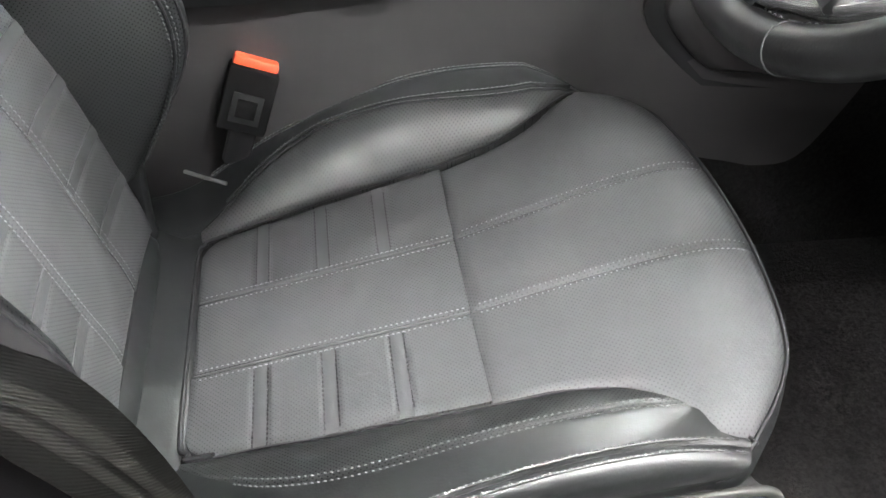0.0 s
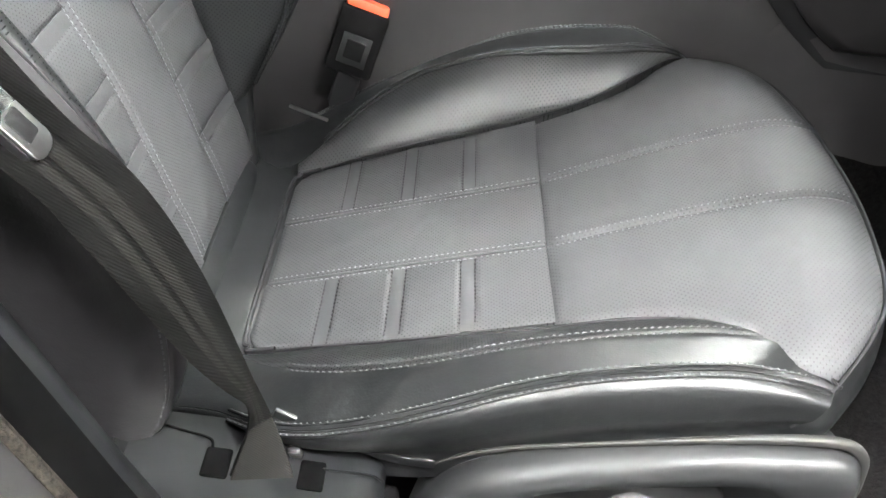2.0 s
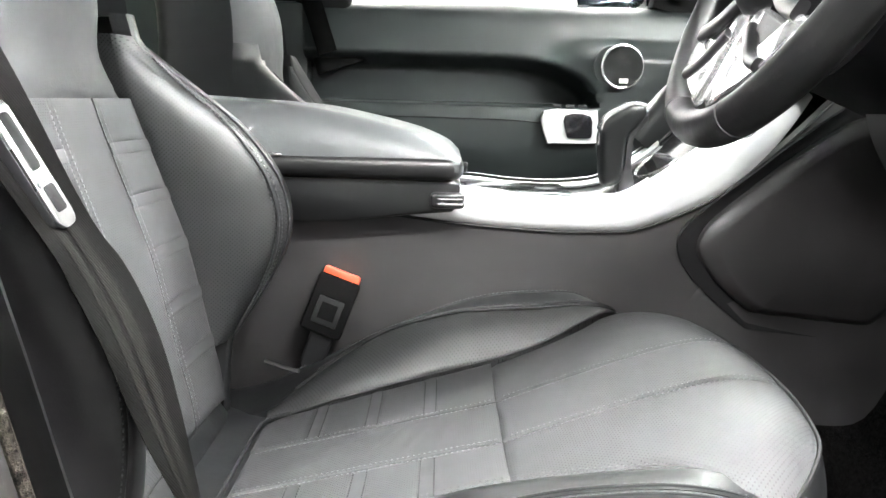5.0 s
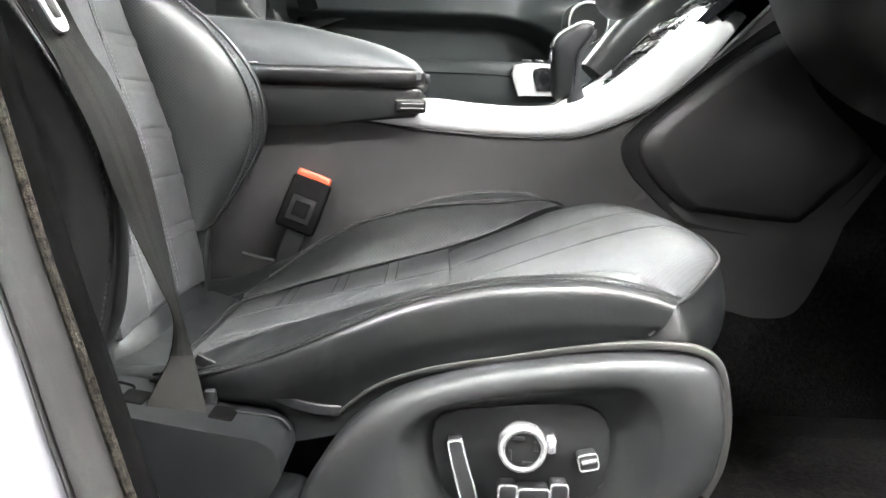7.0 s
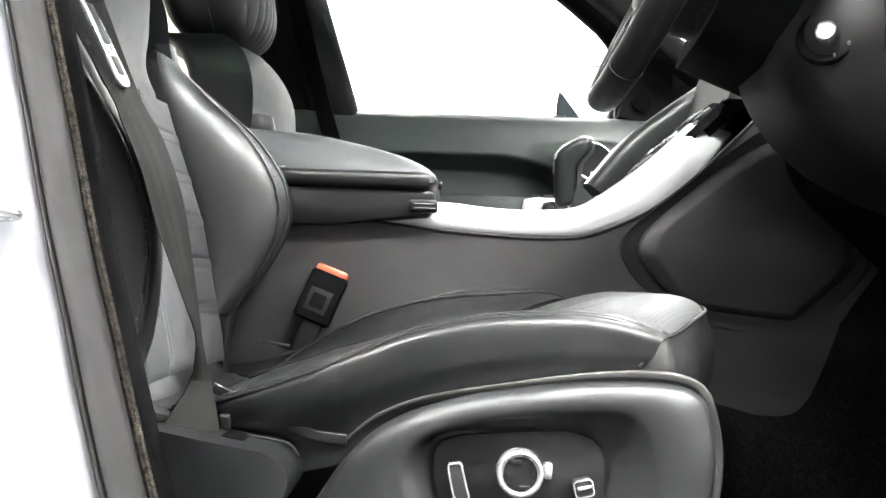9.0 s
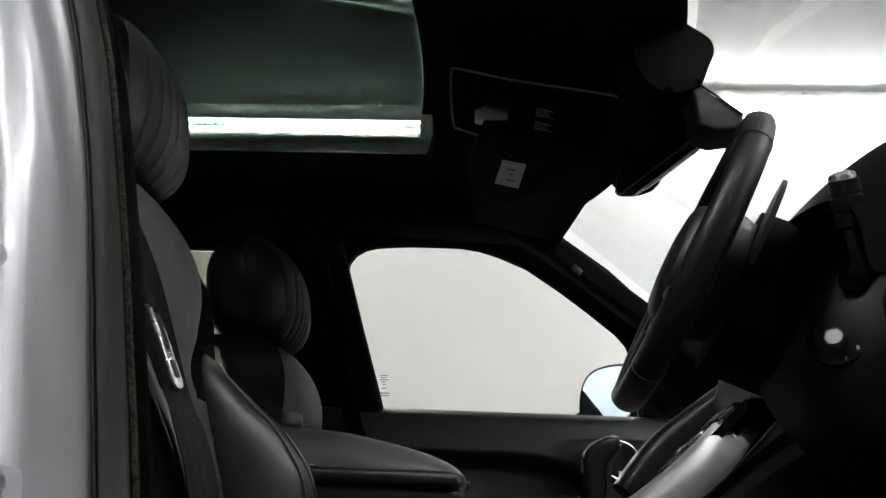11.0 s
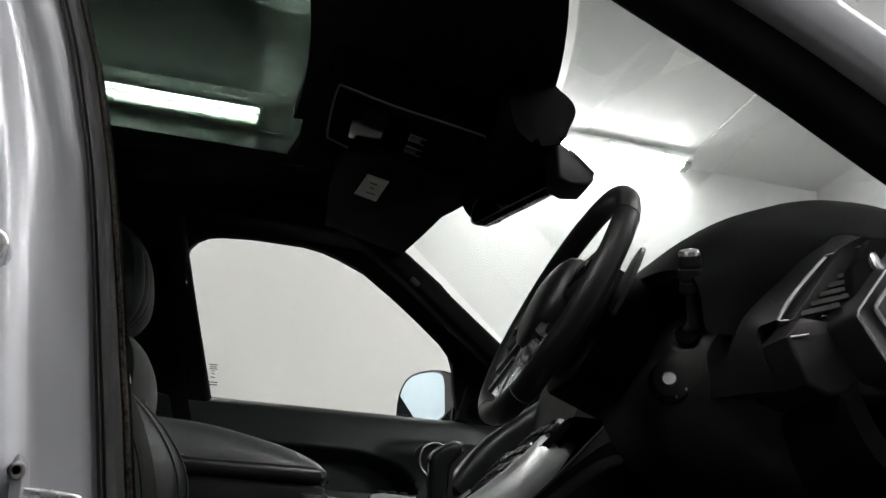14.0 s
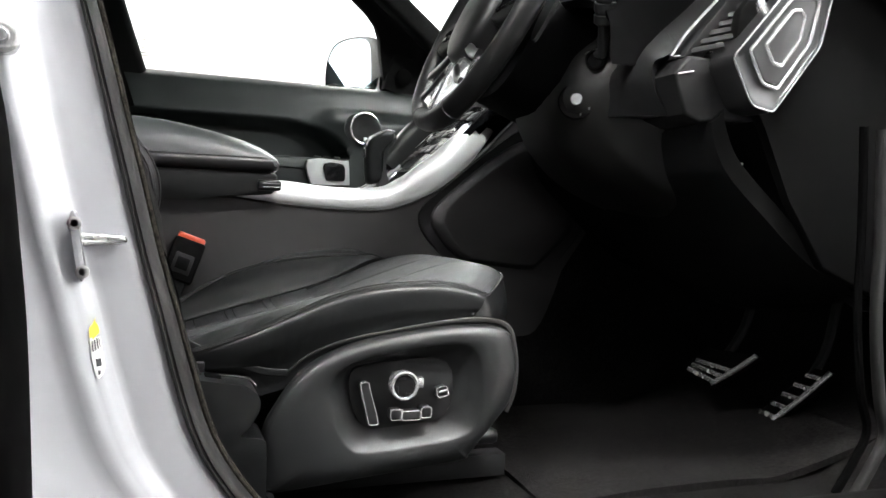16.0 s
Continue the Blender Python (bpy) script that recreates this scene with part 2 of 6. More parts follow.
def curve(xs, ys):
    """A smooth function of one variable through the given values."""
    pts = cat([(x, y, 0) for x, y in zip(xs, ys)], 8)
    px, py = [q.x for q in pts], [q.y for q in pts]
    return lambda x: float(np.interp(x, px, py))


def skin(bm, rings, closed=False, caps=False):
    """Quads between rows of points."""
    rows = [[bm.verts.new(q) for q in r] for r in rings]
    n = len(rows[0])
    for a, b in zip(rows, rows[1:]):
        for j in range(n if closed else n - 1):
            k = (j + 1) % n
            bm.faces.new((a[j], a[k], b[k], b[j]))
    if caps and closed:
        bm.faces.new(rows[0][::-1])
        bm.faces.new(rows[-1])
    return rows


def sheet(fn, nu, nv, drop=None):
    """A patch fn(u, v); drop turns its rim down so that it has depth."""
    bm = bmesh.new()
    rows = skin(bm, [[fn(i / nu, j / nv) for j in range(nv + 1)] for i in range(nu + 1)])
    if drop is not None:
        rim = [e for e in bm.edges if len(e.link_faces) == 1]
        ext = bmesh.ops.extrude_edge_only(bm, edges=rim)
        bmesh.ops.translate(bm, verts=[g for g in ext["geom"] if isinstance(g, bmesh.types.BMVert)], vec=drop)
    return bm


def sweep(path, profile, up=(0, 0, 1), closed=False, scale=None):
    """A profile of (side, up) pairs carried along a path."""
    bm = bmesh.new()
    add_sweep(bm, path, profile, up, closed, scale)
    return bm


def add_sweep(bm, path, profile, up=(0, 0, 1), closed=False, scale=None):
    p = [Vector(q) for q in path]
    rings = []
    for i, q in enumerate(p):
        if closed:
            d = p[(i + 1) % len(p)] - p[i - 1]
        else:
            d = p[min(i + 1, len(p) - 1)] - p[max(i - 1, 0)]
        d.normalize()
        u = Vector(up(i / max(1, len(p) - 1)) if callable(up) else up)
        s = d.cross(u)
        if s.length < 1e-6:
            s = d.cross(Vector((1, 0.01, 0)))
        s.normalize()
        w = s.cross(d)
        k = scale(i / max(1, len(p) - 1)) if scale else 1
        rings.append([q + s * a * k + w * b * k for a, b in profile])
    if closed:
        rings.append(rings[0])
    skin(bm, rings, closed=True, caps=not closed)
    if closed:
        bmesh.ops.remove_doubles(bm, verts=bm.verts, dist=1e-6)


def circle(r, n=8):
    return [(r * math.cos(2 * math.pi * i / n), r * math.sin(2 * math.pi * i / n)) for i in range(n)]


def rrect(w, h, r, n=3):
    out = []
    for cx, cy, a in ((w / 2 - r, h / 2 - r, 0), (-w / 2 + r, h / 2 - r, 90), (-w / 2 + r, -h / 2 + r, 180), (w / 2 - r, -h / 2 + r, 270)):
        for k in range(n + 1):
            t = radians(a + 90 * k / n)
            out.append((cx + r * math.cos(t), cy + r * math.sin(t)))
    return out


def tube(path, r, n=8, closed=False):
    return sweep(path, circle(r, n), closed=closed)


def axes(axis):
    """Maps (a, b, depth) so that depth lies along the axis."""
    return {"x": lambda a, b, d: Vector((d, a, b)), "y": lambda a, b, d: Vector((a, d, b)), "z": lambda a, b, d: Vector((a, b, d))}[axis]


def prism(outline, axis, lo, hi, bevel=0.0, seg=2):
    """A flat outline given thickness along an axis, edges rounded at the hi side's rim and the lo side's rim."""
    bm = bmesh.new()
    add_prism(bm, outline, axis, lo, hi, bevel, seg)
    return bm


def add_prism(bm, outline, axis, lo, hi, bevel=0.0, seg=2):
    f = axes(axis)
    n = len(outline)
    a = [bm.verts.new(f(p[0], p[1], lo)) for p in outline]
    b = [bm.verts.new(f(p[0], p[1], hi)) for p in outline]
    fa, fb = bm.faces.new(a), bm.faces.new(b[::-1])
    for i in range(n):
        bm.faces.new((a[i], a[(i + 1) % n], b[(i + 1) % n], b[i]))
    if bevel:
        bmesh.ops.bevel(bm, geom=list(fa.edges) + list(fb.edges), offset=bevel, segments=seg, profile=0.5, affect="EDGES", clamp_overlap=True)


def block(centre, size, bevel=0.004, seg=2, rot=None):
    bm = bmesh.new()
    bmesh.ops.create_cube(bm, size=1.0)
    bmesh.ops.scale(bm, verts=bm.verts, vec=size)
    if bevel:
        bmesh.ops.bevel(bm, geom=bm.edges[:], offset=bevel, segments=seg, profile=0.5, affect="EDGES", clamp_overlap=True)
    if rot is not None:
        bmesh.ops.transform(bm, matrix=rot, verts=bm.verts)
    bmesh.ops.translate(bm, verts=bm.verts, vec=centre)
    return bm


def turned(profile, n, centre, axis):
    """A round body: (radius, height) pairs round an axis vector through centre."""
    bm = bmesh.new()
    q = Vector(axis).to_track_quat("Z", "Y").to_matrix()
    rings = [[Vector(centre) + q @ Vector((r * math.cos(2 * math.pi * i / n), r * math.sin(2 * math.pi * i / n), h)) for i in range(n)] for r, h in profile]
    skin(bm, rings, closed=True, caps=True)
    return bm


def stitches(paths, length=0.0034, gap=0.0020, r=0.0006, lift=0.0003, out=(0, 0, 1)):
    """Short raised threads along paths."""
    bm = bmesh.new()
    for path in paths:
        p = [Vector(q) for q in path]
        acc = [0.0]
        for a, b in zip(p, p[1:]):
            acc.append(acc[-1] + (b - a).length)

        def at(s):
            i = min(max(int(np.searchsorted(acc, s)) - 1, 0), len(p) - 2)
            return p[i].lerp(p[i + 1], (s - acc[i]) / max(1e-9, acc[i + 1] - acc[i]))
        s = 0.002
        while s + length < acc[-1]:
            a, b = at(s), at(s + length)
            d = (b - a).normalized()
            side = d.cross(Vector(out))
            if side.length < 0.3:
                side = d.cross(Vector((1, 0, 0)))
            side.normalize()
            up = side.cross(d)
            mid = (a + b) / 2 + up * (lift + r)
            va = [bm.verts.new(q) for q in (a + side * r, a - side * r, mid - side * r, mid + side * r, b + side * r, b - side * r)]
            bm.faces.new((va[0], va[1], va[2], va[3]))
            bm.faces.new((va[3], va[2], va[5], va[4]))
            s += length + gap
    return bm


def seam_rows(rows, parent, *sizes, mat=M_THREAD, out=(0, 0, 1)):
    """Each row of thread is a part of its own."""
    for row in rows:
        part("seam_thread", stitches([row], *sizes, out=out), mat, parent)


# ---- seats ----
CX = (-0.20, -0.16, -0.13, -0.09, -0.05, 0.0, 0.05, 0.10, 0.15, 0.20, 0.25, 0.29, 0.32, 0.335)
C_W = curve(CX, (.136, .137, .138, .142, .145, .149, .152, .155, .158, .163, .178, .203, .230, .242))
C_ZI = curve(CX, (.846, .846, .845, .856, .868, .880, .893, .905, .918, .934, .952, .962, .953, .945))
C_Y1 = curve(CX, (.140, .144, .150, .175, .195, .207, .210, .208, .204, .201, .202, .212, .234, .243))
C_Z1 = curve(CX, (.850, .850, .854, .874, .894, .914, .931, .945, .953, .958, .963, .966, .954, .945))
C_Y2 = curve(CX, (.205, .208, .215, .235, .246, .250, .251, .249, .246, .243, .241, .241, .241, .244))
C_Z2 = curve(CX, (.858, .859, .864, .874, .886, .904, .926, .947, .960, .966, .967, .961, .951, .944))
C_Y3 = curve(CX, (.200, .205, .214, .230, .244, .253, .258, .260, .260, .259, .258, .256, .254, .251))
C_Z3 = curve(CX, (.845, .845, .846, .850, .858, .872, .893, .912, .925, .932, .935, .934, .931, .929))
C_Y4 = curve(CX, (.192, .196, .202, .212, .224, .238, .247, .252, .254, .254, .254, .253, .251, .248))
C_Z4 = curve(CX, (.825, .825, .826, .828, .834, .845, .860, .884, .902, .911, .917, .921, .923, .924))
SEAM_Y = curve((-0.13, 0.14, 0.38), (.047, .050, .058))
PLEATS = (-0.060, 0.004, 0.068)


def z_insert(x):
    return 0.845 + (x + 0.13) * 0.25


def groove(u, v, lu, lv, depth=0.0036, width=0.0028, puff=0.0024):
    """Height of a padded panel over its flat form: rim pulled down, middle full."""
    d = min(u * lu, (1 - u) * lu, v * lv, (1 - v) * lv)
    return -depth * math.exp(-d / width * 2.2) + puff * math.sin(math.pi * u) ** 0.7 * math.sin(math.pi * v) ** 0.7


def insert_w(x):
    """Half width of the insert, its rear corners rounded."""
    d = min(1.0, max(0.0, (-0.100 - x) / 0.0285))
    return C_W(x) - 0.002 - 0.026 * (1 - math.sqrt(1 - d * d))


FRONT = curve((0.14, 0.20, 0.26, 0.31, 0.345, 0.370, 0.385, 0.393, 0.396), (.913, .937, .960, .977, .985, .984, .979, .974, .970))
FRONT_X = curve((-0.25, -0.235, -0.18, -0.10, 0.0, 0.10, 0.18, 0.235, 0.25), (.314, .329, .374, .394, .402, .394, .374, .329, .314))


def front_point(u, y):
    """The cushion's front pad: u runs from the insert's edge over the nose."""
    end = FRONT_X(y)
    xc = 0.14 + (0.392 - 0.14) * u
    x = 0.14 + (end - 0.14) * u
    side = abs(y) / 0.24
    z = FRONT(xc) - 0.031 * side ** 6 * min(1.0, u / 0.7) + 0.006 * side ** 2 * (1 - u)
    return Vector((x, y, z))


def make_cushion(seat):
    cush = part("cushion_core", sheet(lambda u, v: Vector((-0.2 + 0.56 * u, -0.2 + 0.4 * v, 0.79 + 0.075 * u)), 4, 4, Vector((0, 0, -0.05))), M_DARK, seat)
    # padded insert: middle strip and two rows of pleated panels
    rows, fine = [], []

    def wrinkle(x, y):
        """Soft folds where the seat is sat on."""
        h = 0.0
        for cx, cy, ang, ln, wd, amp in ((0.028, 0.004, 62, 0.026, 0.005, 0.0016), (0.052, -0.010, 70, 0.022, 0.006, -0.0014), (-0.010, 0.012, 40, 0.03, 0.010, 0.0012), (0.085, 0.0, 80, 0.03, 0.008, -0.0010), (-0.06, -0.02, 20, 0.03, 0.012, 0.0010)):
            c, s = math.cos(radians(ang)), math.sin(radians(ang))
            a, b = (x - cx) * c + (y - cy) * s, -(x - cx) * s + (y - cy) * c
            h += amp * math.exp(-(a / ln) ** 2 - (b / wd) ** 2)
        return h

    def strip(u, v):
        x = -0.128 + 0.267 * u
        s = SEAM_Y(x)
        y = -s + 2 * s * v
        return Vector((x, y, z_insert(x) + groove(min(u, 0.9), v, 0.267, 0.1, puff=0.0015) + wrinkle(x, y)))
    part("insert_strip", sheet(strip, 90, 34, Vector((0, 0, -0.012))), M_PERF, cush, "smooth grey perforated leather middle strip")
    stops = (-0.128,) + PLEATS + (0.139,)
    for side in (1, -1):
        for a, b in zip(stops, stops[1:]):
            a2, b2 = a + (0.006 if a in PLEATS else 0), b - (0.006 if b in PLEATS else 0)

            def panel(u, v):
                x = a2 + (b2 - a2) * u
                s, w = SEAM_Y(x), insert_w(x)
                y = side * (s + (w - s) * v)
                return Vector((x, y, z_insert(x) + 0.008 * v * v * (x + 0.13) / 0.27 + groove(min(u, 0.85) if b == 0.139 else u, v, b2 - a2, w - s, depth=0.0016, width=0.0020, puff=0.0014)))
            part("insert_panel", sheet(panel, 16, 20, Vector((0, 0, -0.012))), M_PERF, cush)
        for x0 in PLEATS:
            def rib(u, v):
                x = x0 - 0.006 + 0.012 * u
                s, w = SEAM_Y(x), insert_w(x)
                y = side * (s + (w - s) * v)
                return Vector((x, y, z_insert(x) + 0.008 * v * v * (x + 0.13) / 0.27 - 0.0010 + 0.0005 * math.sin(math.pi * u)))
            part("pleat", sheet(rib, 4, 14, Vector((0, 0, -0.010))), M_GREY, cush)
            for dx in (-0.0066, 0.0066):
                fine.append([Vector((x0 + dx, side * (0.053 + k * 0.0092), z_insert(x0 + dx) + 0.008 * (k / 10) ** 2 * (x0 + 0.13) / 0.27 - 0.0004)) for k in range(11)])
        for off in (-0.0055, 0.0055):
            rows.append([Vector((x, side * SEAM_Y(x) + off, z_insert(x) - 0.0002)) for x in np.linspace(-0.122, 0.136, 30)])
        part("welt", tube([Vector((x, side * SEAM_Y(x), z_insert(x) - 0.0012)) for x in np.linspace(-0.125, 0.138, 30)], 0.0018, 8), M_GREY, cush)
    # front pad: three perforated panels
    for lo, hi in ((-1, -0.24), (-0.24, 0.24), (0.24, 1)):
        def pad(u, v):
            xc = 0.141 + 0.25 * u
            k = lo + (hi - lo) * v
            w = C_W(min(xc, 0.33))
            s = SEAM_Y(xc) / w
            knots = (-1, -0.24, 0.24, 1)
            y = float(np.interp(k, knots, (-1, -s, s, 1))) * w * (1 - 0.003)
            p = front_point(u, y)
            p.z += groove(u, v, 0.25, 0.12, depth=0.003, puff=0.0015)
            return p
        part("front_pad", sheet(pad, 40, 28, Vector((0, 0, -0.003))), M_PERF, cush, "grey perforated leather front panel")
    for side in (1, -1):
        for off in (-0.0055, 0.0055):
            path = []
            for u in np.linspace(0.02, 0.97, 40):
                xc = 0.14 + 0.25 * u
                p = front_point(u, side * SEAM_Y(xc) + off)
                path.append(p - Vector((0, 0, 0.0006)))
            rows.append(path)
    seam_rows(rows, cush, 0.0036, 0.0018, 0.0007, 0.0005)
    seam_rows(fine, cush, 0.0040, 0.0012, 0.0006, 0.0002, mat=M_THREAD_K)
    # bolsters
    for side in (1, -1):
        def pt(y, z, x):
            if side > 0:
                k = min(1, max(0, (y - 0.140) / 0.065)) * min(1, max(0, (x + 0.19) / 0.20)) * min(1, max(0, (0.33 - x) / 0.08))
                y, z = y + 0.014 * k, z + 0.020 * k
            return Vector((x, side * y, z))

        def crescent(u, v):
            x = -0.13 + 0.453 * u
            a, b = Vector((0, C_W(x), C_ZI(x))), Vector((0, C_Y1(x), C_Z1(x)))
            q = a.lerp(b, v)
            wide = (b - a).length
            return pt(q.y, q.z + (0.10 if side > 0 else 0.035) * wide * math.sin(math.pi * v) + groove(u, v, 0.4, wide, depth=0.0030 if side > 0 else 0.0018, width=0.004, puff=0), x)
        part("bolster_panel", sheet(crescent, 60, 16, Vector((0, 0, -0.012))), M_DPERF, cush, "black perforated leather crescent")

        def fold(x, v):
            """Soft creases across the band behind the thigh."""
            h = 0.0
            for cx, amp, wd in ((-0.035, 0.0030, 0.010), (-0.010, -0.0022, 0.008), (0.018, 0.0022, 0.009)):
                h += amp * math.exp(-((x - cx - 0.030 * (0.5 - v)) / wd) ** 2) * math.sin(math.pi * v)
            return h if side < 0 else 0.4 * h

        def band(u, v):
            x = -0.19 + 0.514 * u
            a, b = Vector((0, C_Y1(x), C_Z1(x))), Vector((0, C_Y2(x), C_Z2(x)))
            q = a.lerp(b, v)
            wide = (b - a).length
            return pt(q.y, q.z + 0.02 * wide * math.sin(math.pi * v) - 0.0012 * math.exp(-min(v, 1 - v) * wide / 0.0025) + fold(x, v), x)
        part("bolster_band", sheet(band, 70, 12, Vector((0, 0, -0.012))), M_DARK, cush)

        def flank(u, v):
            x = -0.19 + (0.514 - 0.027 * v) * u
            c = cat([(0, C_Y2(x), C_Z2(x)), (0, (C_Y2(x) + C_Y3(x)) / 2 + 0.006, C_Z2(x) * 0.72 + C_Z3(x) * 0.28), (0, C_Y3(x), C_Z3(x)), (0, C_Y4(x), C_Z4(x)), (0, C_Y4(x) - 0.002, C_Z4(x) - 0.030)], 6)
            i = v * (len(c) - 1)
            k = min(int(i), len(c) - 2)
            q = c[k].lerp(c[k + 1], i - k)
            q.y += 0.0007 * math.sin(x * 620 + 3 * math.sin(x * 90)) * math.exp(-((x - 0.05) / 0.035) ** 2) * math.sin(math.pi * v)
            return pt(q.y, q.z - 0.002 * math.exp(-v / 0.05), x)
        part("side_panel", sheet(flank, 90, 24, Vector((0, -0.012 * side, 0))), M_DARK, cush, "smooth black leather side panel with fine creases")
        xs = np.linspace(-0.12, 0.318, 60)
        edge = [pt(C_W(x), C_ZI(x) + 0.0005, x) for x in np.linspace(-0.125, 0.33, 50)]
        part("piping", tube(edge, 0.0016, 6), M_PIPE, cush)
        rows = []
        for off in (-0.0045, 0.0045):
            rows.append([pt(C_Y2(x) + off, C_Z2(x) + 0.0006 - abs(off) * 0.15 + (0.001 if off < 0 else -0.0012), x) for x in xs])
            rows.append([pt(C_Y1(x) + off * 0.8, C_Z1(x) + 0.001 + (0.0002 if off < 0 else 0.0010), x) for x in np.linspace(-0.08, 0.27, 50)])
        seam_rows(rows, cush, 0.0036, 0.0020, 0.0006, 0.0004, mat=M_THREAD if side > 0 else M_THREAD_D)
        for off in (-0.0042, 0.0042):
            ridge = [pt(C_Y2(x) + off, C_Z2(x) - 0.0008 - abs(off) * 0.15 + (0.001 if off < 0 else -0.0012), x) for x in xs]
            part("welt", tube(ridge, 0.0016, 8), M_DARK, cush)
            if side > 0:
                ridge = [pt(C_Y1(x) + off * 0.8, C_Z1(x) + 0.0004, x) for x in np.linspace(-0.10, 0.30, 50)]
                part("welt", tube(ridge, 0.0017, 8), M_DARK, cush)
    # rear band of black leather and the nose below the front pad
    def rear(u, v):
        x = -0.100 - 0.115 * u
        y = -0.205 + 0.41 * v
        u = max(0.0, (-0.130 - x) / 0.085)
        return Vector((x, y, 0.846 - (0.004 if u == 0 else 0) + 0.006 * math.sin(math.pi * u) + 0.016 * u * u - 0.03 * (2 * v - 1) ** 8))
    part("rear_panel", sheet(rear, 14, 30, Vector((0, 0, -0.03))), M_DARK, cush)
    rim = cat([(0.136, .146, 0), (-0.10, .139, 0), (-0.124, .132, 0), (-0.132, .112, 0), (-0.133, 0, 0), (-0.132, -.112, 0), (-0.124, -.132, 0), (-0.10, -.139, 0), (0.136, -.146, 0)], 6)
    rim = [Vector((q.x, q.y * 1.02 if q.x > -0.1 else q.y, z_insert(q.x) + 0.0018)) for q in rim if q.x < -0.085]
    part("piping", tube(rim, 0.0027, 8), M_PIPE, cush)

    top = [Vector((0.298, -0.2525, 0.922)), Vector((0.308, -0.2500, 0.934)), Vector((0.321, -0.2430, 0.947))]
    top += [front_point(1.0, y) + Vector((0.001, 0, -0.001)) for y in (-0.228, -0.205, -0.175, -0.14, -0.09, -0.04)]
    top = cat(top + [Vector((q.x, -q.y, q.z)) for q in top[::-1]], 5)
    part("piping", tube(top, 0.0019, 6), M_PIPE, cush)

    def nose(u, v):
        q = top[int(round(v * (len(top) - 1)))]
        out = Vector((max(0.0, q.x - 0.27) * 0.5, q.y * 0.12, 0))
        if out.length > 0:
            out.normalize()
        low = 0.898 - 0.004 * abs(q.y) / 0.26
        return Vector((q.x, q.y, q.z + (low - q.z) * u)) + out * (0.012 * math.sin(math.pi * u * 0.75) - 0.004 * u) * min(1.0, min(v, 1 - v) / 0.14)
    part("nose_panel", sheet(nose, 12, len(top) - 1, Vector((-0.006, 0, -0.006))), M_DARK, cush, "black leather wrapped round the front edge")
    return cush


BX = curve((0.83, 0.90, 0.95, 1.00, 1.06, 1.12, 1.20, 1.26, 1.32, 1.38, 1.43, 1.47, 1.495, 1.505),
           (-.178, -.186, -.198, -.209, -.223, -.243, -.270, -.284, -.284, -.290, -.308, -.340, -.385, -.42))
BF = curve((0.84, 0.873, 0.90, 0.948, 1.00, 1.048, 1.09, 1.13, 1.17, 1.204, 1.24, 1.269, 1.30, 1.33),
           (-.185, -.172, -.160, -.138, -.118, -.107, -.109, -.119, -.138, -.160, -.196, -.228, -.262, -.292))
BFO = curve((0.84, 0.90, 0.95, 1.00, 1.05, 1.10, 1.15, 1.20, 1.27, 1.33),
            (-.190, -.174, -.157, -.146, -.147, -.164, -.190, -.222, -.266, -.300))
BS = curve((0.80, 0.84, 0.875, 0.913, 0.943, 0.975, 1.01, 1.04, 1.07, 1.12, 1.20, 1.27, 1.33),
           (-.215, -.188, -.163, -.146, -.139, -.1345, -.133, -.137, -.146, -.170, -.220, -.264, -.300))
BW = curve((0.83, 0.95, 1.10, 1.20, 1.27, 1.33), (.132, .142, .140, .132, .118, .10))
B_PLEATS = (0.945, 1.004, 1.062, 1.118, 1.172)


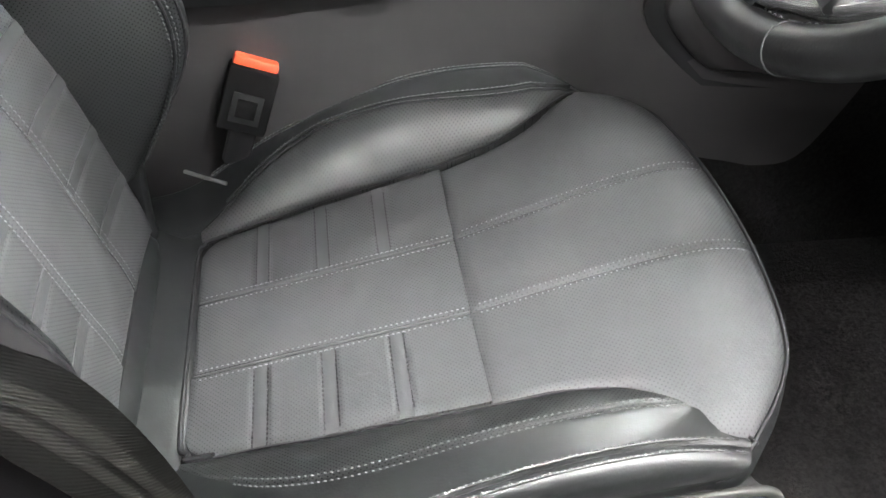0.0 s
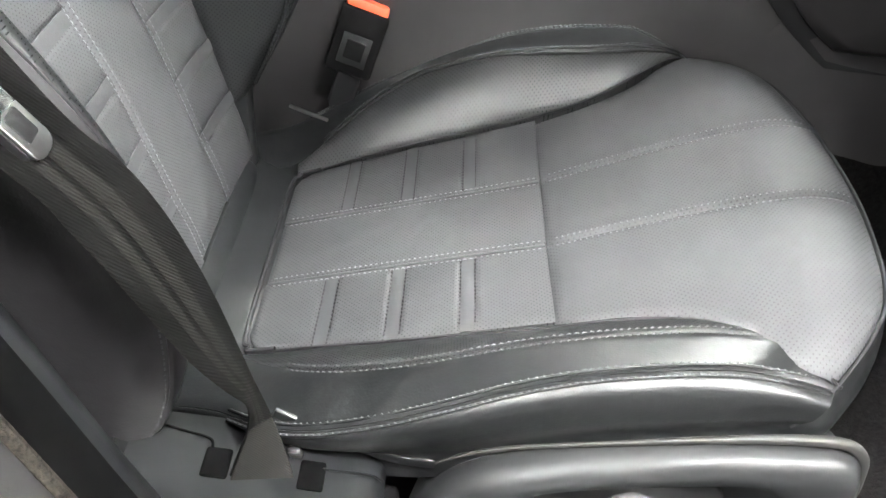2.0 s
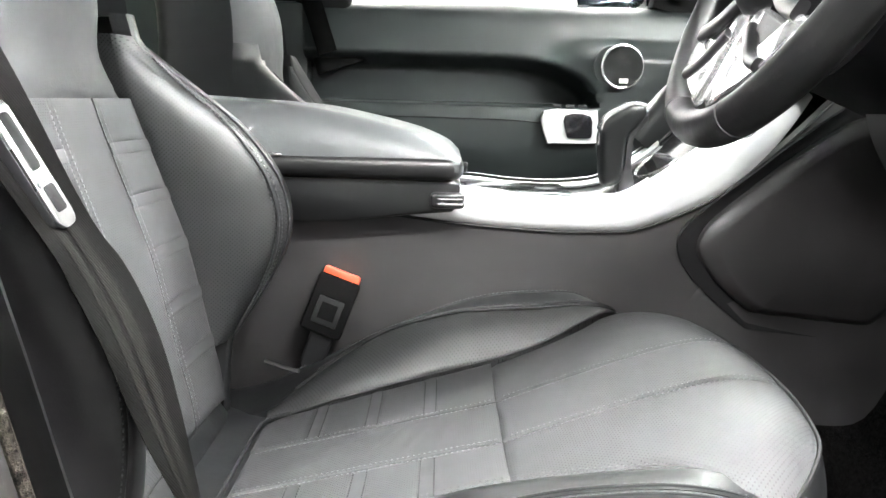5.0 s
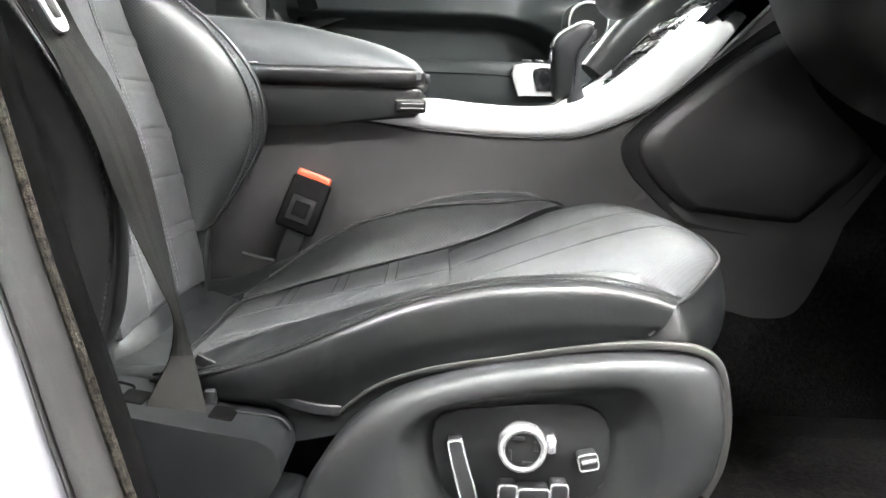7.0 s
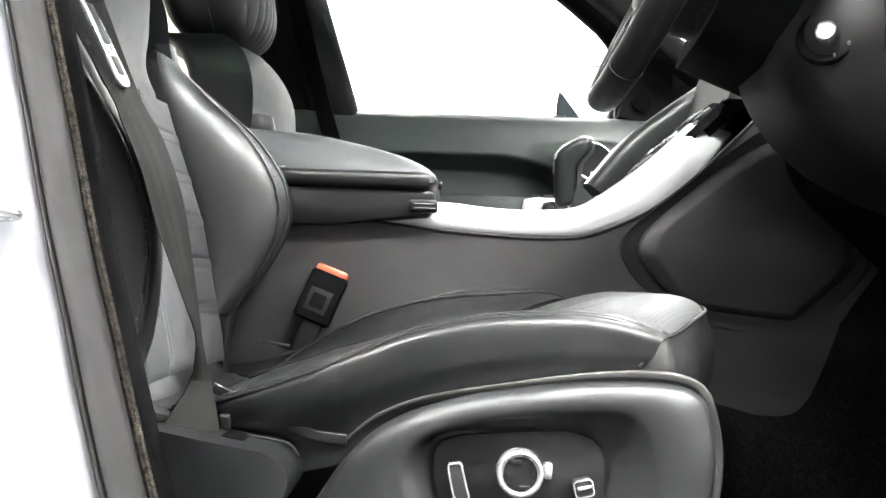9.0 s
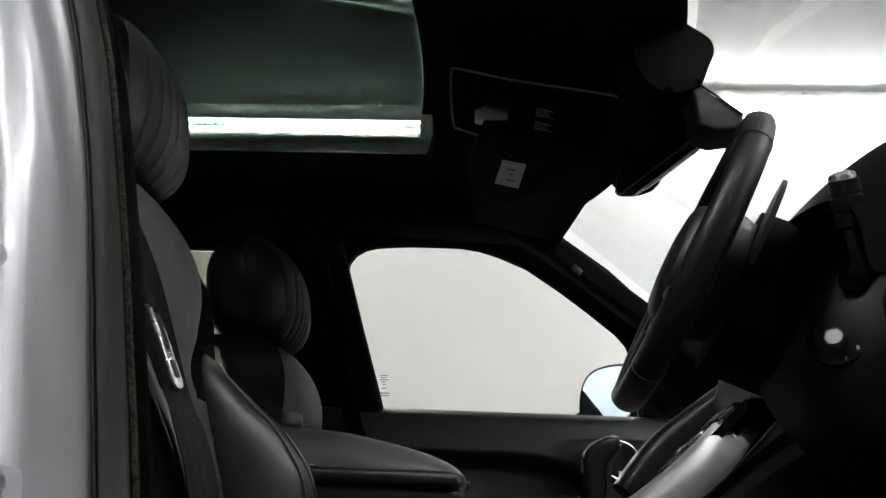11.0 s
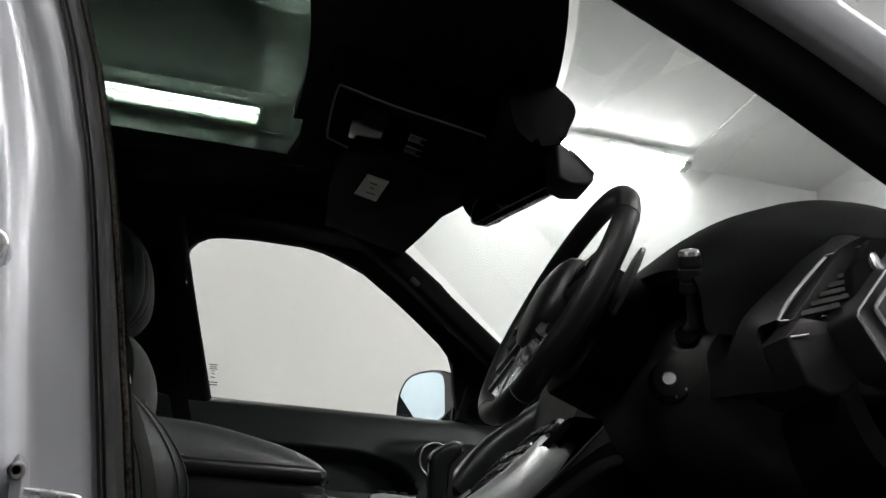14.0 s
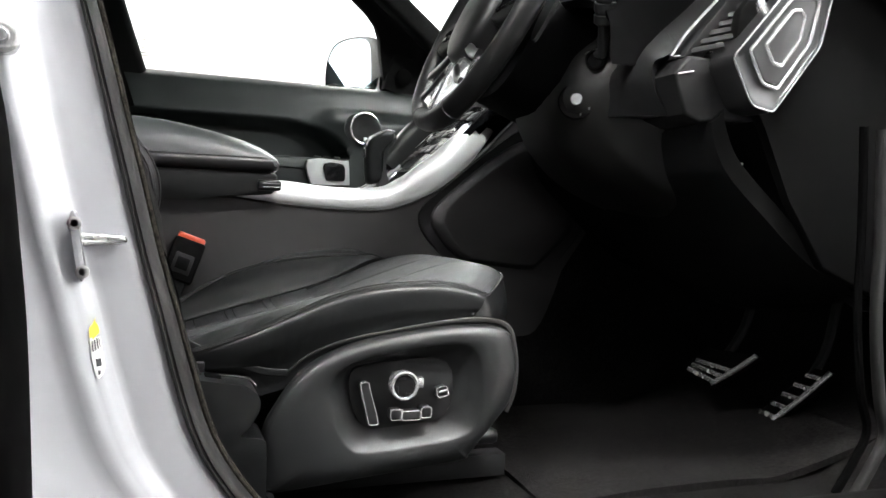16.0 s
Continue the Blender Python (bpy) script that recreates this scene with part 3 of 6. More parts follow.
def make_backrest(seat):
    shell = curve((0.80, 0.9, 1.1, 1.24, 1.32, 1.38, 1.43, 1.47, 1.49), (.205, .225, .240, .236, .226, .218, .205, .182, .155))

    def back(u, v):
        z = 0.80 + 0.69 * u
        a = math.pi * v
        w = shell(z)
        y = -w * math.cos(a)
        return Vector((BX(z) - 0.055 - 0.125 * math.sin(a) ** 0.25, y, z))
    core = part("back_shell", sheet(back, 28, 24, Vector((0.03, 0, 0))), M_DARK, seat)

    def strip(u, v):
        z = 0.872 + 0.35 * u
        y = -0.047 + 0.094 * v
        return Vector((BX(z) + groove(u, v, 0.35, 0.094, puff=0.002), y, z))
    part("back_strip", sheet(strip, 50, 16, Vector((-0.012, 0, 0))), M_PERF_B, core)
    stops = (0.872,) + B_PLEATS + (1.222,)
    for side in (1, -1):
        for a, b in zip(stops, stops[1:]):
            a2, b2 = a + (0.006 if a in B_PLEATS else 0), b - (0.006 if b in B_PLEATS else 0)

            def panel(u, v):
                z = a2 + (b2 - a2) * u
                w = BW(z)
                y = 0.0475 + (w - 0.0475) * v
                return Vector((BX(z) + 0.006 * v * v + groove(u, v, b2 - a2, w - 0.047, depth=0.0014, width=0.0022, puff=0.0022), side * y, z))
            part("back_panel", sheet(panel, 14, 16, Vector((-0.012, 0, 0))), M_PERF_B, core)
        for z0 in B_PLEATS:
            def rib(u, v):
                z = z0 - 0.006 + 0.012 * u
                return Vector((BX(z) - 0.0005 + 0.006 * v * v + 0.0006 * math.sin(math.pi * u), side * (0.0475 + (BW(z) - 0.0475) * v), z))
            part("pleat", sheet(rib, 4, 12, Vector((-0.01, 0, 0))), M_GREY, core)
        rows = [[Vector((BX(z) + 0.001, side * 0.0475 + off, z)) for z in np.linspace(0.88, 1.215, 40)] for off in (-0.005, 0.005)]
        seam_rows(rows, core, 0.0034, 0.0020, 0.0005, 0.0003, out=(1, 0, 0))

        bf = BF if side > 0 else BFO

        def cheek(u, v):
            z = 0.935 + 0.355 * u
            a = (BW(z), BX(z) + 0.004)
            k = math.sin(math.pi * min(1, u * 1.02)) ** 0.55
            b = (0.160 + 0.035 * k, BX(z) + (bf(z) - BX(z)) * (0.25 + 0.75 * k))
            y = a[0] + (b[0] - a[0]) * v
            x = a[1] + (b[1] - a[1]) * v ** 0.85 + 0.010 * math.sin(math.pi * v) * k - 0.003 * math.exp(-min(v, 1 - v) * 18)
            return Vector((x, side * y, z))
        part("back_bolster_panel", sheet(cheek, 44, 18, Vector((-0.02, 0, 0))), M_DPERF_B, core, "black perforated leather bolster")

        def wrap(u, v):
            z = (0.845 if side > 0 else 0.815) + (0.47 if side > 0 else 0.50) * u
            zz = min(max((z - 0.935) / 0.355, 0), 1)
            k = math.sin(math.pi * min(1, zz * 1.02)) ** 0.55 if 0 < zz < 1 else 0
            y0, x0 = 0.160 + 0.035 * k, BX(z) + (bf(z) - BX(z)) * (0.25 + 0.75 * k)
            if z < 0.935:
                t = (z - 0.845) / 0.09
                t = 0.55 + 0.45 * t if side < 0 else t
                y0, x0 = 0.135 + 0.025 * t, BX(z) + 0.004 + (bf(z) - BX(z)) * 0.25 * t
            c = cat([(x0, y0, 0), (x0 - 0.002, y0 + 0.022, 0), (x0 - 0.03, y0 + 0.042, 0), (x0 - 0.085, y0 + 0.052, 0), (BX(z) - 0.10, y0 + 0.045, 0)], 5)
            if side < 0:
                s0 = max(BS(z), BX(z) - 0.02)
                fade = min(1, max(0, (1.315 - z) / 0.12)) ** 0.5
                c = cat([(x0, y0, 0), (s0 - 0.003, y0 + 0.6 * (0.238 - y0), 0), (s0, 0.225 + 0.014 * fade, 0), (s0 - 0.016, 0.232 + 0.020 * fade, 0), (s0 - 0.06, 0.238 + 0.024 * fade, 0), (BX(z) - 0.13, 0.232 + 0.020 * fade, 0)], 5)
            i = v * (len(c) - 1)
            n = min(int(i), len(c) - 2)
            q = c[n].lerp(c[n + 1], i - n)
            return Vector((q.x - 0.003 * math.exp(-v * 40) - (0.0016 * math.exp(-((v - 0.46) / 0.018) ** 2) if side < 0 else 0), side * q.y, z))
        part("back_bolster_side", sheet(wrap, 56, 50 if side < 0 else 22, Vector((-0.02, 0, 0))), M_DARK_LIT if side < 0 else M_DARK, core)
        rows, pipe = [], []
        for n in range(44):
            z = 0.942 + 0.33 * n / 43
            u = (z - 0.935) / 0.355
            pipe.append(cheek(u, 1.0) + Vector((0.0015, 0, 0)))
        rows = [[cheek((0.948 + 0.32 * n / 43 - 0.935) / 0.355, v) + Vector((0.0016, -0.0006 * side, 0)) for n in range(44)] for v in (0.86, 0.76)]
        if side < 0:
            rows = [[wrap((0.865 + 0.36 * n / 43 - 0.815) / 0.50, 0.52) + Vector((0.0004, -0.0006, 0)) for n in range(44)]]
            seam_rows(rows, core, 0.0034, 0.0022, 0.0006, 0.0004, mat=M_THREAD_D, out=(0.5, -0.8, 0))
        if side > 0:
            seam_rows(rows, core, 0.0036, 0.0020, 0.0007, 0.0009, mat=M_THREAD_D, out=(0.8, -0.5, 0))
            part("welt", tube([(a + b) / 2 - Vector((0.0005, 0, 0)) for a, b in zip(*rows)], 0.0022, 8), M_DARK, core)
        part("piping", tube(pipe, 0.0016, 6), M_PIPE, core)

    def upper(u, v):
        z = 1.222 + 0.283 * u
        w = curve((1.222, 1.27, 1.33, 1.40, 1.46, 1.505), (.118, .135, .178, .190, .160, .10))(z)
        k = 2 * v - 1
        y = w * k
        x = BX(z) - 0.055 * abs(k) ** 3.0 * min(1, u * 2.5) + groove(u, v, 0.28, 2 * w, puff=0.002)
        return Vector((x, y, z))
    part("shoulder_pad", sheet(upper, 26, 30, Vector((-0.05, 0, 0))), M_GREY, core, "plain grey leather shoulder pad")

    def low(u, v):
        z = 0.822 + 0.050 * u
        return Vector((BX(z) + 0.014 * math.sin(math.pi * u) - 0.03 * (2 * v - 1) ** 8, -0.165 + 0.33 * v, z))
    part("back_roll", sheet(low, 8, 20, Vector((-0.02, 0, 0))), M_DARK, core)
    return core


def make_headrest(seat):
    bm = bmesh.new()
    rings = []
    for i in range(33):
        t = 0.5 - 0.5 * math.cos(math.pi * i / 32)
        z = 1.488 + 0.282 * t
        k = max(0.02, (1 - abs(2 * t - 1) ** 3.0)) ** 0.5
        lean = -0.385 - 0.055 * t
        ring = []
        for j in range(96):
            a = 2 * math.pi * j / 96
            c, s = math.cos(a), math.sin(a)
            y = 0.128 * k ** 0.6 * math.copysign(abs(s) ** 0.7, s)
            deep = 0.105 if c > 0 else 0.122
            ring.append(Vector((lean - 0.045 + deep * k * math.copysign(abs(c) ** 0.75, c), y, z)))
        rings.append(ring)
    skin(bm, rings, closed=True, caps=True)
    head = part("headrest", bm, M_DARK, seat, "rounded black leather headrest")

    def pleated(u, v):
        t = 0.06 + 0.86 * u
        k = max(0.02, (1 - abs(2 * t - 1) ** 3.0)) ** 0.5
        y = (2 * v - 1) * 0.100 * k ** 0.6
        fold = abs(math.sin(math.pi * v * 7)) ** 0.6
        sn = (abs(2 * v - 1) * 0.100 / 0.128) ** (1 / 0.7)
        bow = (1 - sn * sn) ** 0.375
        return Vector((-0.432 - 0.055 * t + 0.105 * k * bow + 0.014 * fold * k * math.sin(math.pi * u) ** 0.4, y, 1.488 + 0.282 * t))
    part("pleated_front", sheet(pleated, 26, 90, Vector((-0.02, 0, 0))), M_GREY, head, "grey leather front with vertical folds")
    for side in (1, -1):
        edge = []
        for i in range(2, 31):
            t = 0.5 - 0.5 * math.cos(math.pi * i / 32)
            k = max(0.02, (1 - abs(2 * t - 1) ** 3.0)) ** 0.5
            edge.append(Vector((-0.430 - 0.055 * t, side * (0.128 * k ** 0.6 + 0.0004), 1.488 + 0.282 * t)))
        part("side_seam", tube(edge, 0.0016, 6), M_PIPE, head)
    for side in (1, -1):
        part("headrest_post", tube([(-0.415, side * 0.06, 1.44), (-0.42, side * 0.06, 1.51)], 0.006, 10), M_CHROME, head)
    return head


BASE_OUT = [(.013, .712), (.013, .776), (.030, .812), (.051, .842), (.076, .864), (.107, .880), (.150, .893), (.199, .902), (.250, .909), (.300, .911),
            (.335, .908), (.353, .897), (.361, .870), (.363, .844), (.359, .815), (.350, .795), (.318, .757), (.295, .730), (.278, .722), (.150, .710), (.035, .699), (.018, .702)]
RECESS = [(.100, .806), (.096, .830), (.104, .850), (.130, .866), (.180, .877), (.240, .884), (.280, .884), (.300, .868), (.306, .842), (.304, .800), (.298, .772), (.280, .760), (.240, .754), (.150, .746), (.126, .752), (.108, .775)]
PLATE = [(.124, .825), (.125, .846), (.135, .857), (.180, .863), (.235, .866), (.258, .860), (.268, .843), (.267, .805), (.258, .788), (.240, .781), (.165, .774), (.148, .777), (.134, .790)]


def make_base(seat):
    """Moulded outer trim of the seat with its dished switch recess."""
    y = -0.272
    out = [Vector(q) for q in ((p.x, y, p.y) for p in cat([(a, b, 0) for a, b in BASE_OUT], 4, True))]
    n = len(out)
    mid = Vector((0.2, y, 0.815))

    def ring(pts, dy, k=1.0, to=mid):
        return [Vector((to.x + (q.x - to.x) * k, q.y + dy, to.z + (q.z - to.z) * k)) for q in pts]

    def resample(shape, ref, yy):
        c = cat([(a, b, 0) for a, b in shape], 6, True)
        cen = Vector((0.2, 0.815, 0))
        ang = sorted((math.atan2(q.y - cen.y, q.x - cen.x), (q - cen).length) for q in c)
        aa = [t[0] - 2 * math.pi for t in ang] + [t[0] for t in ang] + [t[0] + 2 * math.pi for t in ang]
        rr = [t[1] for t in ang] * 3
        res = []
        for q in ref:
            t = math.atan2(q.z - cen.y, q.x - cen.x)
            r = float(np.interp(t, aa, rr))
            res.append(Vector((cen.x + r * math.cos(t), yy, cen.y + r * math.sin(t))))
        return res
    rec = resample(RECESS, out, y)
    plate_rim = resample([(0.2 + (a - 0.2) * 1.06, 0.815 + (b - 0.815) * 1.06) for a, b in PLATE], out, y)
    bm = bmesh.new()
    rings = [ring(out, 0.06, 0.90), ring(out, 0.030, 0.955), ring(out, 0.020, 0.99), ring(out, 0.008, 0.994), ring(out, 0.001, 0.978), ring(out, -0.004, 0.95)]
    rings += [[a.lerp(b, 0.55) + Vector((0, -0.0085, 0)) for a, b in zip(out, rec)], [q + Vector((0, -0.009, 0)) + (q - mid) * 0.03 for q in rec]]
    rings += [[q + Vector((0, -0.006, 0)) - (q - mid) * 0.015 for q in rec], [a.lerp(b, 0.45) + Vector((0, 0.004, 0)) for a, b in zip(rec, plate_rim)], [q + Vector((0, 0.012, 0)) for q in plate_rim], [q + Vector((0, 0.014, 0)) - (q - mid) * 0.3 for q in plate_rim]]
    skin(bm, rings, closed=True, caps=True)
    trim = part("seat_trim", bm, M_MOULD, seat, "grained dark grey plastic seat side trim", 50)
    plate = part("switch_plate", prism([(p.x, p.y) for p in cat([(a, b, 0) for a, b in PLATE], 4, True)], "y", -0.265, -0.255, 0.002), M_BLACK, trim, "black switch plate")
    # seat memory lever, round dial, slide switch, small switch
    def cap(name, outline, lo, hi, rim):
        body = part(name, prism(outline, "y", lo, hi, 0.003, 3), M_SWITCH, plate)
        f = axes("y")
        part("chrome_rim", sweep([f(p[0], p[1], lo + 0.0005) for p in outline], circle(rim * 0.72, 6), up=(0, 1, 0), closed=True), M_CHROME, body, "bright chrome rim")
        return body
    tall = [(.1385 + a, .828 + b) for a, b in ((.000, .010), (.008, .010), (.010, .002), (.022, -.040), (.020, -.045), (.012, -.045), (.009, -.040), (-.002, .004))]
    tall = [(p.x, p.y) for p in cat([(a, b, 0) for a, b in tall], 3, True)]
    cap("lever_switch", [(a, b) for a, b in tall], -0.279, -0.262, 0.0017)
    for cx, cz, w, h in ((.1850, .7945, .0150, .0140), (.2062, .7925, .0255, .0120), (.2270, .7960, .0140, .0145)):
        cap("slide_switch", [(cx + p, cz + q) for p, q in rrect(w, h, 0.003, 3)], -0.280, -0.262, 0.0014)
    dial = part("dial", turned([(0.020, 0), (0.020, 0.010), (0.0195, 0.013), (0.0187, 0.0143), (0.0160, 0.0143), (0.0152, 0.013), (0.0152, 0.012)], 40, (.196, -0.266, .832), (0, -1, 0)), M_CHROME, plate, "round dial in a chrome ring", 60)
    part("dial_face", turned([(0.0152, 0), (0.0152, 0.0115), (0.014, 0.0125)], 32, (.196, -0.266, .832), (0, -1, 0)), M_BLACK, dial)
    for a in (20, 110, 200, 290):
        c = Vector((.196 + 0.0112 * math.cos(radians(a)), -0.2798, .832 + 0.0112 * math.sin(radians(a))))
        part("dial_mark", block(c, (0.009 if a % 180 > 90 else 0.003, 0.001, 0.003 if a % 180 > 90 else 0.009), 0.0004, 1), M_PLASTIC, dial)
    part("dial_lever", block((.2195, -0.272, .835), (0.007, 0.012, 0.014), 0.002), M_CHROME, dial)
    tip = radians(12)
    sm = [(.2495 + p * math.cos(tip) - q * math.sin(tip), .8220 + p * math.sin(tip) + q * math.cos(tip)) for p, q in rrect(0.0155, 0.0135, 0.003, 3)]
    small = cap("small_switch", sm, -0.278, -0.262, 0.0013)
    part("chrome_bar", sweep([(.2440, -0.2785, .8218), (.2552, -0.2785, .8242)], rrect(0.0035, 0.0022, 0.0008), up=(0, 1, 0)), M_CHROME, small)
    edge = cat([(.046, -0.245, .848), (.075, -0.251, .8725), (.120, -0.256, .8905), (.190, -0.259, .9040), (.250, -0.260, .9130), (.300, -0.260, .9165), (.337, -0.259, .9125), (.354, -0.260, .900), (.3635, -0.256, .872), (.3665, -0.256, .844), (.3635, -0.256, .812), (.353, -0.256, .785)], 8)
    part("edge_strip", sweep(edge, rrect(0.0085, 0.007, 0.0025), up=(0, 1, 0), scale=lambda t: 0.42 + 0.58 * min(1, max(0, t - 0.25) * 4)), M_TAUPE, trim, "taupe edge strip")
    under = prism([(-.10, .70), (-.10, .80), (.05, .84), (.15, .88), (.34, .90), (.365, .86), (.35, .78), (.28, .72)], "y", -0.20, 0.22, 0.01)
    part("seat_frame", under, M_BLACK, seat)
    for yy in (-0.17, 0.19):
        part("seat_rail", block((0.13, yy, 0.685), (0.52, 0.035, 0.035), 0.004), M_BLACK, seat)
    part("rail_end", turned([(0.012, 0), (0.012, 0.05), (0.009, 0.055)], 14, (0.31, -0.20, 0.735), (1, 0, 0)), M_PLASTIC, seat)
    return trim


def make_seat():
    seat = thing("front_seat", (0.1, 0, 0.66), "grey and black leather power seat with perforated panels", "car seat", "front seats")
    make_cushion(seat)
    make_backrest(seat)
    part("shell_edge", sweep(cat([(-.078, -.232, .887), (-.0365, -.238, .869), (-.0036, -.242, .857), (.020, -.244, .850), (.046, -.245, .848)], 6), rrect(0.010, 0.004, 0.0015), up=(0, 1, 0)), M_PLASTIC, seat, "grey plastic shell edge under the cushion")
    make_headrest(seat)
    make_base(seat)
    return seat


driver_seat = make_seat()
passenger_seat = copy_thing(driver_seat, pose(0.13, 0.82, 0.66) @ Matrix.Scale(-1, 4, Vector((0, 1, 0))))
tagged(passenger_seat, "grey and black leather front seat across the console")


# ---- garage ----
def slab(name, lo, hi, mat, label):
    c = [(a + b) / 2 for a, b in zip(lo, hi)]
    s = [b - a for a, b in zip(lo, hi)]
    return solo(name, block(c, s, 0), mat, label, name.split("_")[0], kind="structure")


slab("floor", (-5.2, -9.2, -0.1), (3.2, 2.6, 0.0), M_FLOOR, "painted grey concrete garage floor")
slab("ceiling", (-5.2, -9.2, 3.25), (3.2, 2.6, 3.35), M_CEIL, "plain white garage ceiling")
slab("wall_north", (-5.2, 2.36, 0.0), (3.2, 2.5, 3.25), M_WALL, "white painted garage wall")
# south side is never in view; distance and grey are set to limit side light
slab("wall_south", (-5.2, -6.1, 0.0), (3.2, -6.0, 3.25), M_SOUTH, "unseen grey wall that keeps the side light low")
slab("wall_east", (2.98, -9.0, 0.0), (3.1, 2.36, 3.25), M_WALL, "white painted garage wall")
slab("wall_west", (-5.1, -9.0, 0.0), (-5.0, 2.36, 3.25), M_WALL, "white painted garage wall")


def make_batten(x0, x1, y, z=3.25, on_wall=False):
    """A twin-tube batten under the ceiling, or facing the room from the wall."""
    t = thing("tube_light", ((x0 + x1) / 2, y, z), "lit white twin-tube fluorescent batten on the wall" if on_wall else "lit white fluorescent batten fixed to the ceiling", "ceiling light", "tube lights")

    def at(x, across, off):
        return (x, y - off, z + across) if on_wall else (x, y + across, z - off)

    def bar(name, x, across, off, lx, wide, deep, bev, mat):
        part(name, block(at(x, across, off), (lx, deep, wide) if on_wall else (lx, wide, deep), bev), mat, t)
    bar("housing", (x0 + x1) / 2, 0, 0.027, x1 - x0, 0.11, 0.050, 0.012, M_WHITE)
    for across in (-0.024, 0.024):
        part("tube", tube([at(x0 + 0.05, across, 0.068), at(x1 - 0.05, across, 0.068)], 0.008, 10), M_TUBE, t, "glowing tube")
    for x in (x0 + 0.03, x1 - 0.03):
        bar("end_cap", x, 0, 0.064, 0.05, 0.085, 0.032, 0.008, M_WHITE)
    for i in range(4):
        for across in (-0.060, 0.060):
            bar("clip", x0 + (x1 - x0) * (i + 0.5) / 4, across, 0.030, 0.022, 0.014, 0.028, 0.003, M_STEEL)
    return t


make_batten(-1.45, -0.16, 2.36, 3.075, True)
make_batten(0.80, 2.09, 2.25)
# four unseen battens, added and placed to light the cabin from door side and front
for x, y in ((-1.90, -1.30), (0.10, -1.12), (1.62, -1.45), (1.62, -0.35)):
    make_batten(x, x + 1.30, y)
make_batten(-3.9, -2.6, 0.4, 3.235)
# dark grey panel added under the white ceiling, above the wall batten
slab("ceiling_panel", (-4.9, -0.6, 3.235), (-0.22, 2.35, 3.256), M_FAR, "dark grey panel over part of the garage ceiling")
slab("ceiling_joint", (2.085, -8.9, 3.244), (2.105, 2.35, 3.252), M_WALL, "thin joint strip across the white ceiling")


# ---- car shell ----
def thick(bm, vec):
    ext = bmesh.ops.extrude_face_region(bm, geom=bm.faces[:])
    bmesh.ops.translate(bm, verts=[g for g in ext["geom"] if isinstance(g, bmesh.types.BMVert)], vec=vec)
    return bm


# floor pan, carpet, tunnel
solo("floor_pan", block((0.2, 0.41, 0.60), (3.0, 1.62, 0.06), 0.01), M_BLACK, "black steel floor pan of the car", "car floor", kind="structure")


def carpet_pt(u, v):
    x = -0.45 + 1.85 * u
    y = -0.46 + 1.64 * v
    z = 0.66 + 0.004 * noise.noise(Vector((x * 6, y * 6, 0)))
    if x > 0.85:
        z += (x - 0.85) ** 1.5 * 0.9
    return Vector((x, y, z))


solo("carpet", sheet(carpet_pt, 60, 40, Vector((0, 0, -0.02))), M_CARPET, "black cut-pile carpet over the car floor", "carpet", kind="structure")


def mat_pt(u, v):
    x = 0.40 + 0.62 * u
    y = -0.30 + 0.46 * v
    z = 0.668 + 0.010 * noise.noise(Vector((x * 5, y * 5, 3))) + max(0, x - 0.80) * 0.25
    return Vector((x, y, z))


solo("floor_mat", sheet(mat_pt, 24, 20, Vector((0, 0, -0.012))), M_MAT, "black carpet mat lying in the footwell", "floor mat")

TUNNEL_Z = curve((0.40, 0.55, 0.60, 0.655, 0.70, 0.757, 0.80, 0.88, 1.12), (.850, .858, .859, .873, .925, 1.005, 1.06, 1.11, 1.15))


def tunnel_pt(u, v):
    x = 0.42 + 0.70 * u
    return Vector((x, 0.246 + 0.016 * v, 0.655 + (TUNNEL_Z(x) - 0.655) * v))


solo("tunnel_carpet", sheet(tunnel_pt, 50, 12, Vector((0, 0.012, 0))), M_CARPET, "black carpet on the side of the tunnel", "carpet", kind="structure")
# firewall and passenger footwell end
solo("firewall", block((1.42, 0.41, 1.05), (0.06, 1.60, 0.9), 0.02), M_CARPET, "dark carpeted firewall", "firewall", kind="structure")

# bonnet seen past the windscreen is hidden by the dash; the body closes below the sills
solo("sill", block((0.35, -0.50, 0.60), (2.6, 0.16, 0.20), 0.04, 3), M_HOUSING, "black covered body sill below the open door", "sill", kind="structure")
solo("sill", block((0.35, 1.32, 0.60), (2.6, 0.16, 0.20), 0.04, 3), M_PAINT, "silver painted body sill", "sill", kind="structure")

# driver side pillar: silver jamb, rubber seals, black inner trim
PZ = (0.56, 0.62, 0.66, 0.71, 0.76, 0.82, 0.90, 0.95, 1.01, 1.09, 1.14, 1.20, 1.29, 1.34, 1.42, 1.47, 1.70, 1.95)
P_SIL = curve(PZ, (.22, .10, .045, -.010, -.050, -.086, -.111, -.123, -.139, -.158, -.170, -.184, -.207, -.224, -.253, -.274, -.37, -.47))
P_RUB = curve(PZ, (.26, .14, .085, .028, -.018, -.054, -.079, -.093, -.1105, -.130, -.143, -.158, -.182, -.197, -.223, -.243, -.335, -.430))


def p_y(z):
    """The car's side leans in above the waist."""
    return 0.10 * max(0.0, z - 1.30) ** 1.2


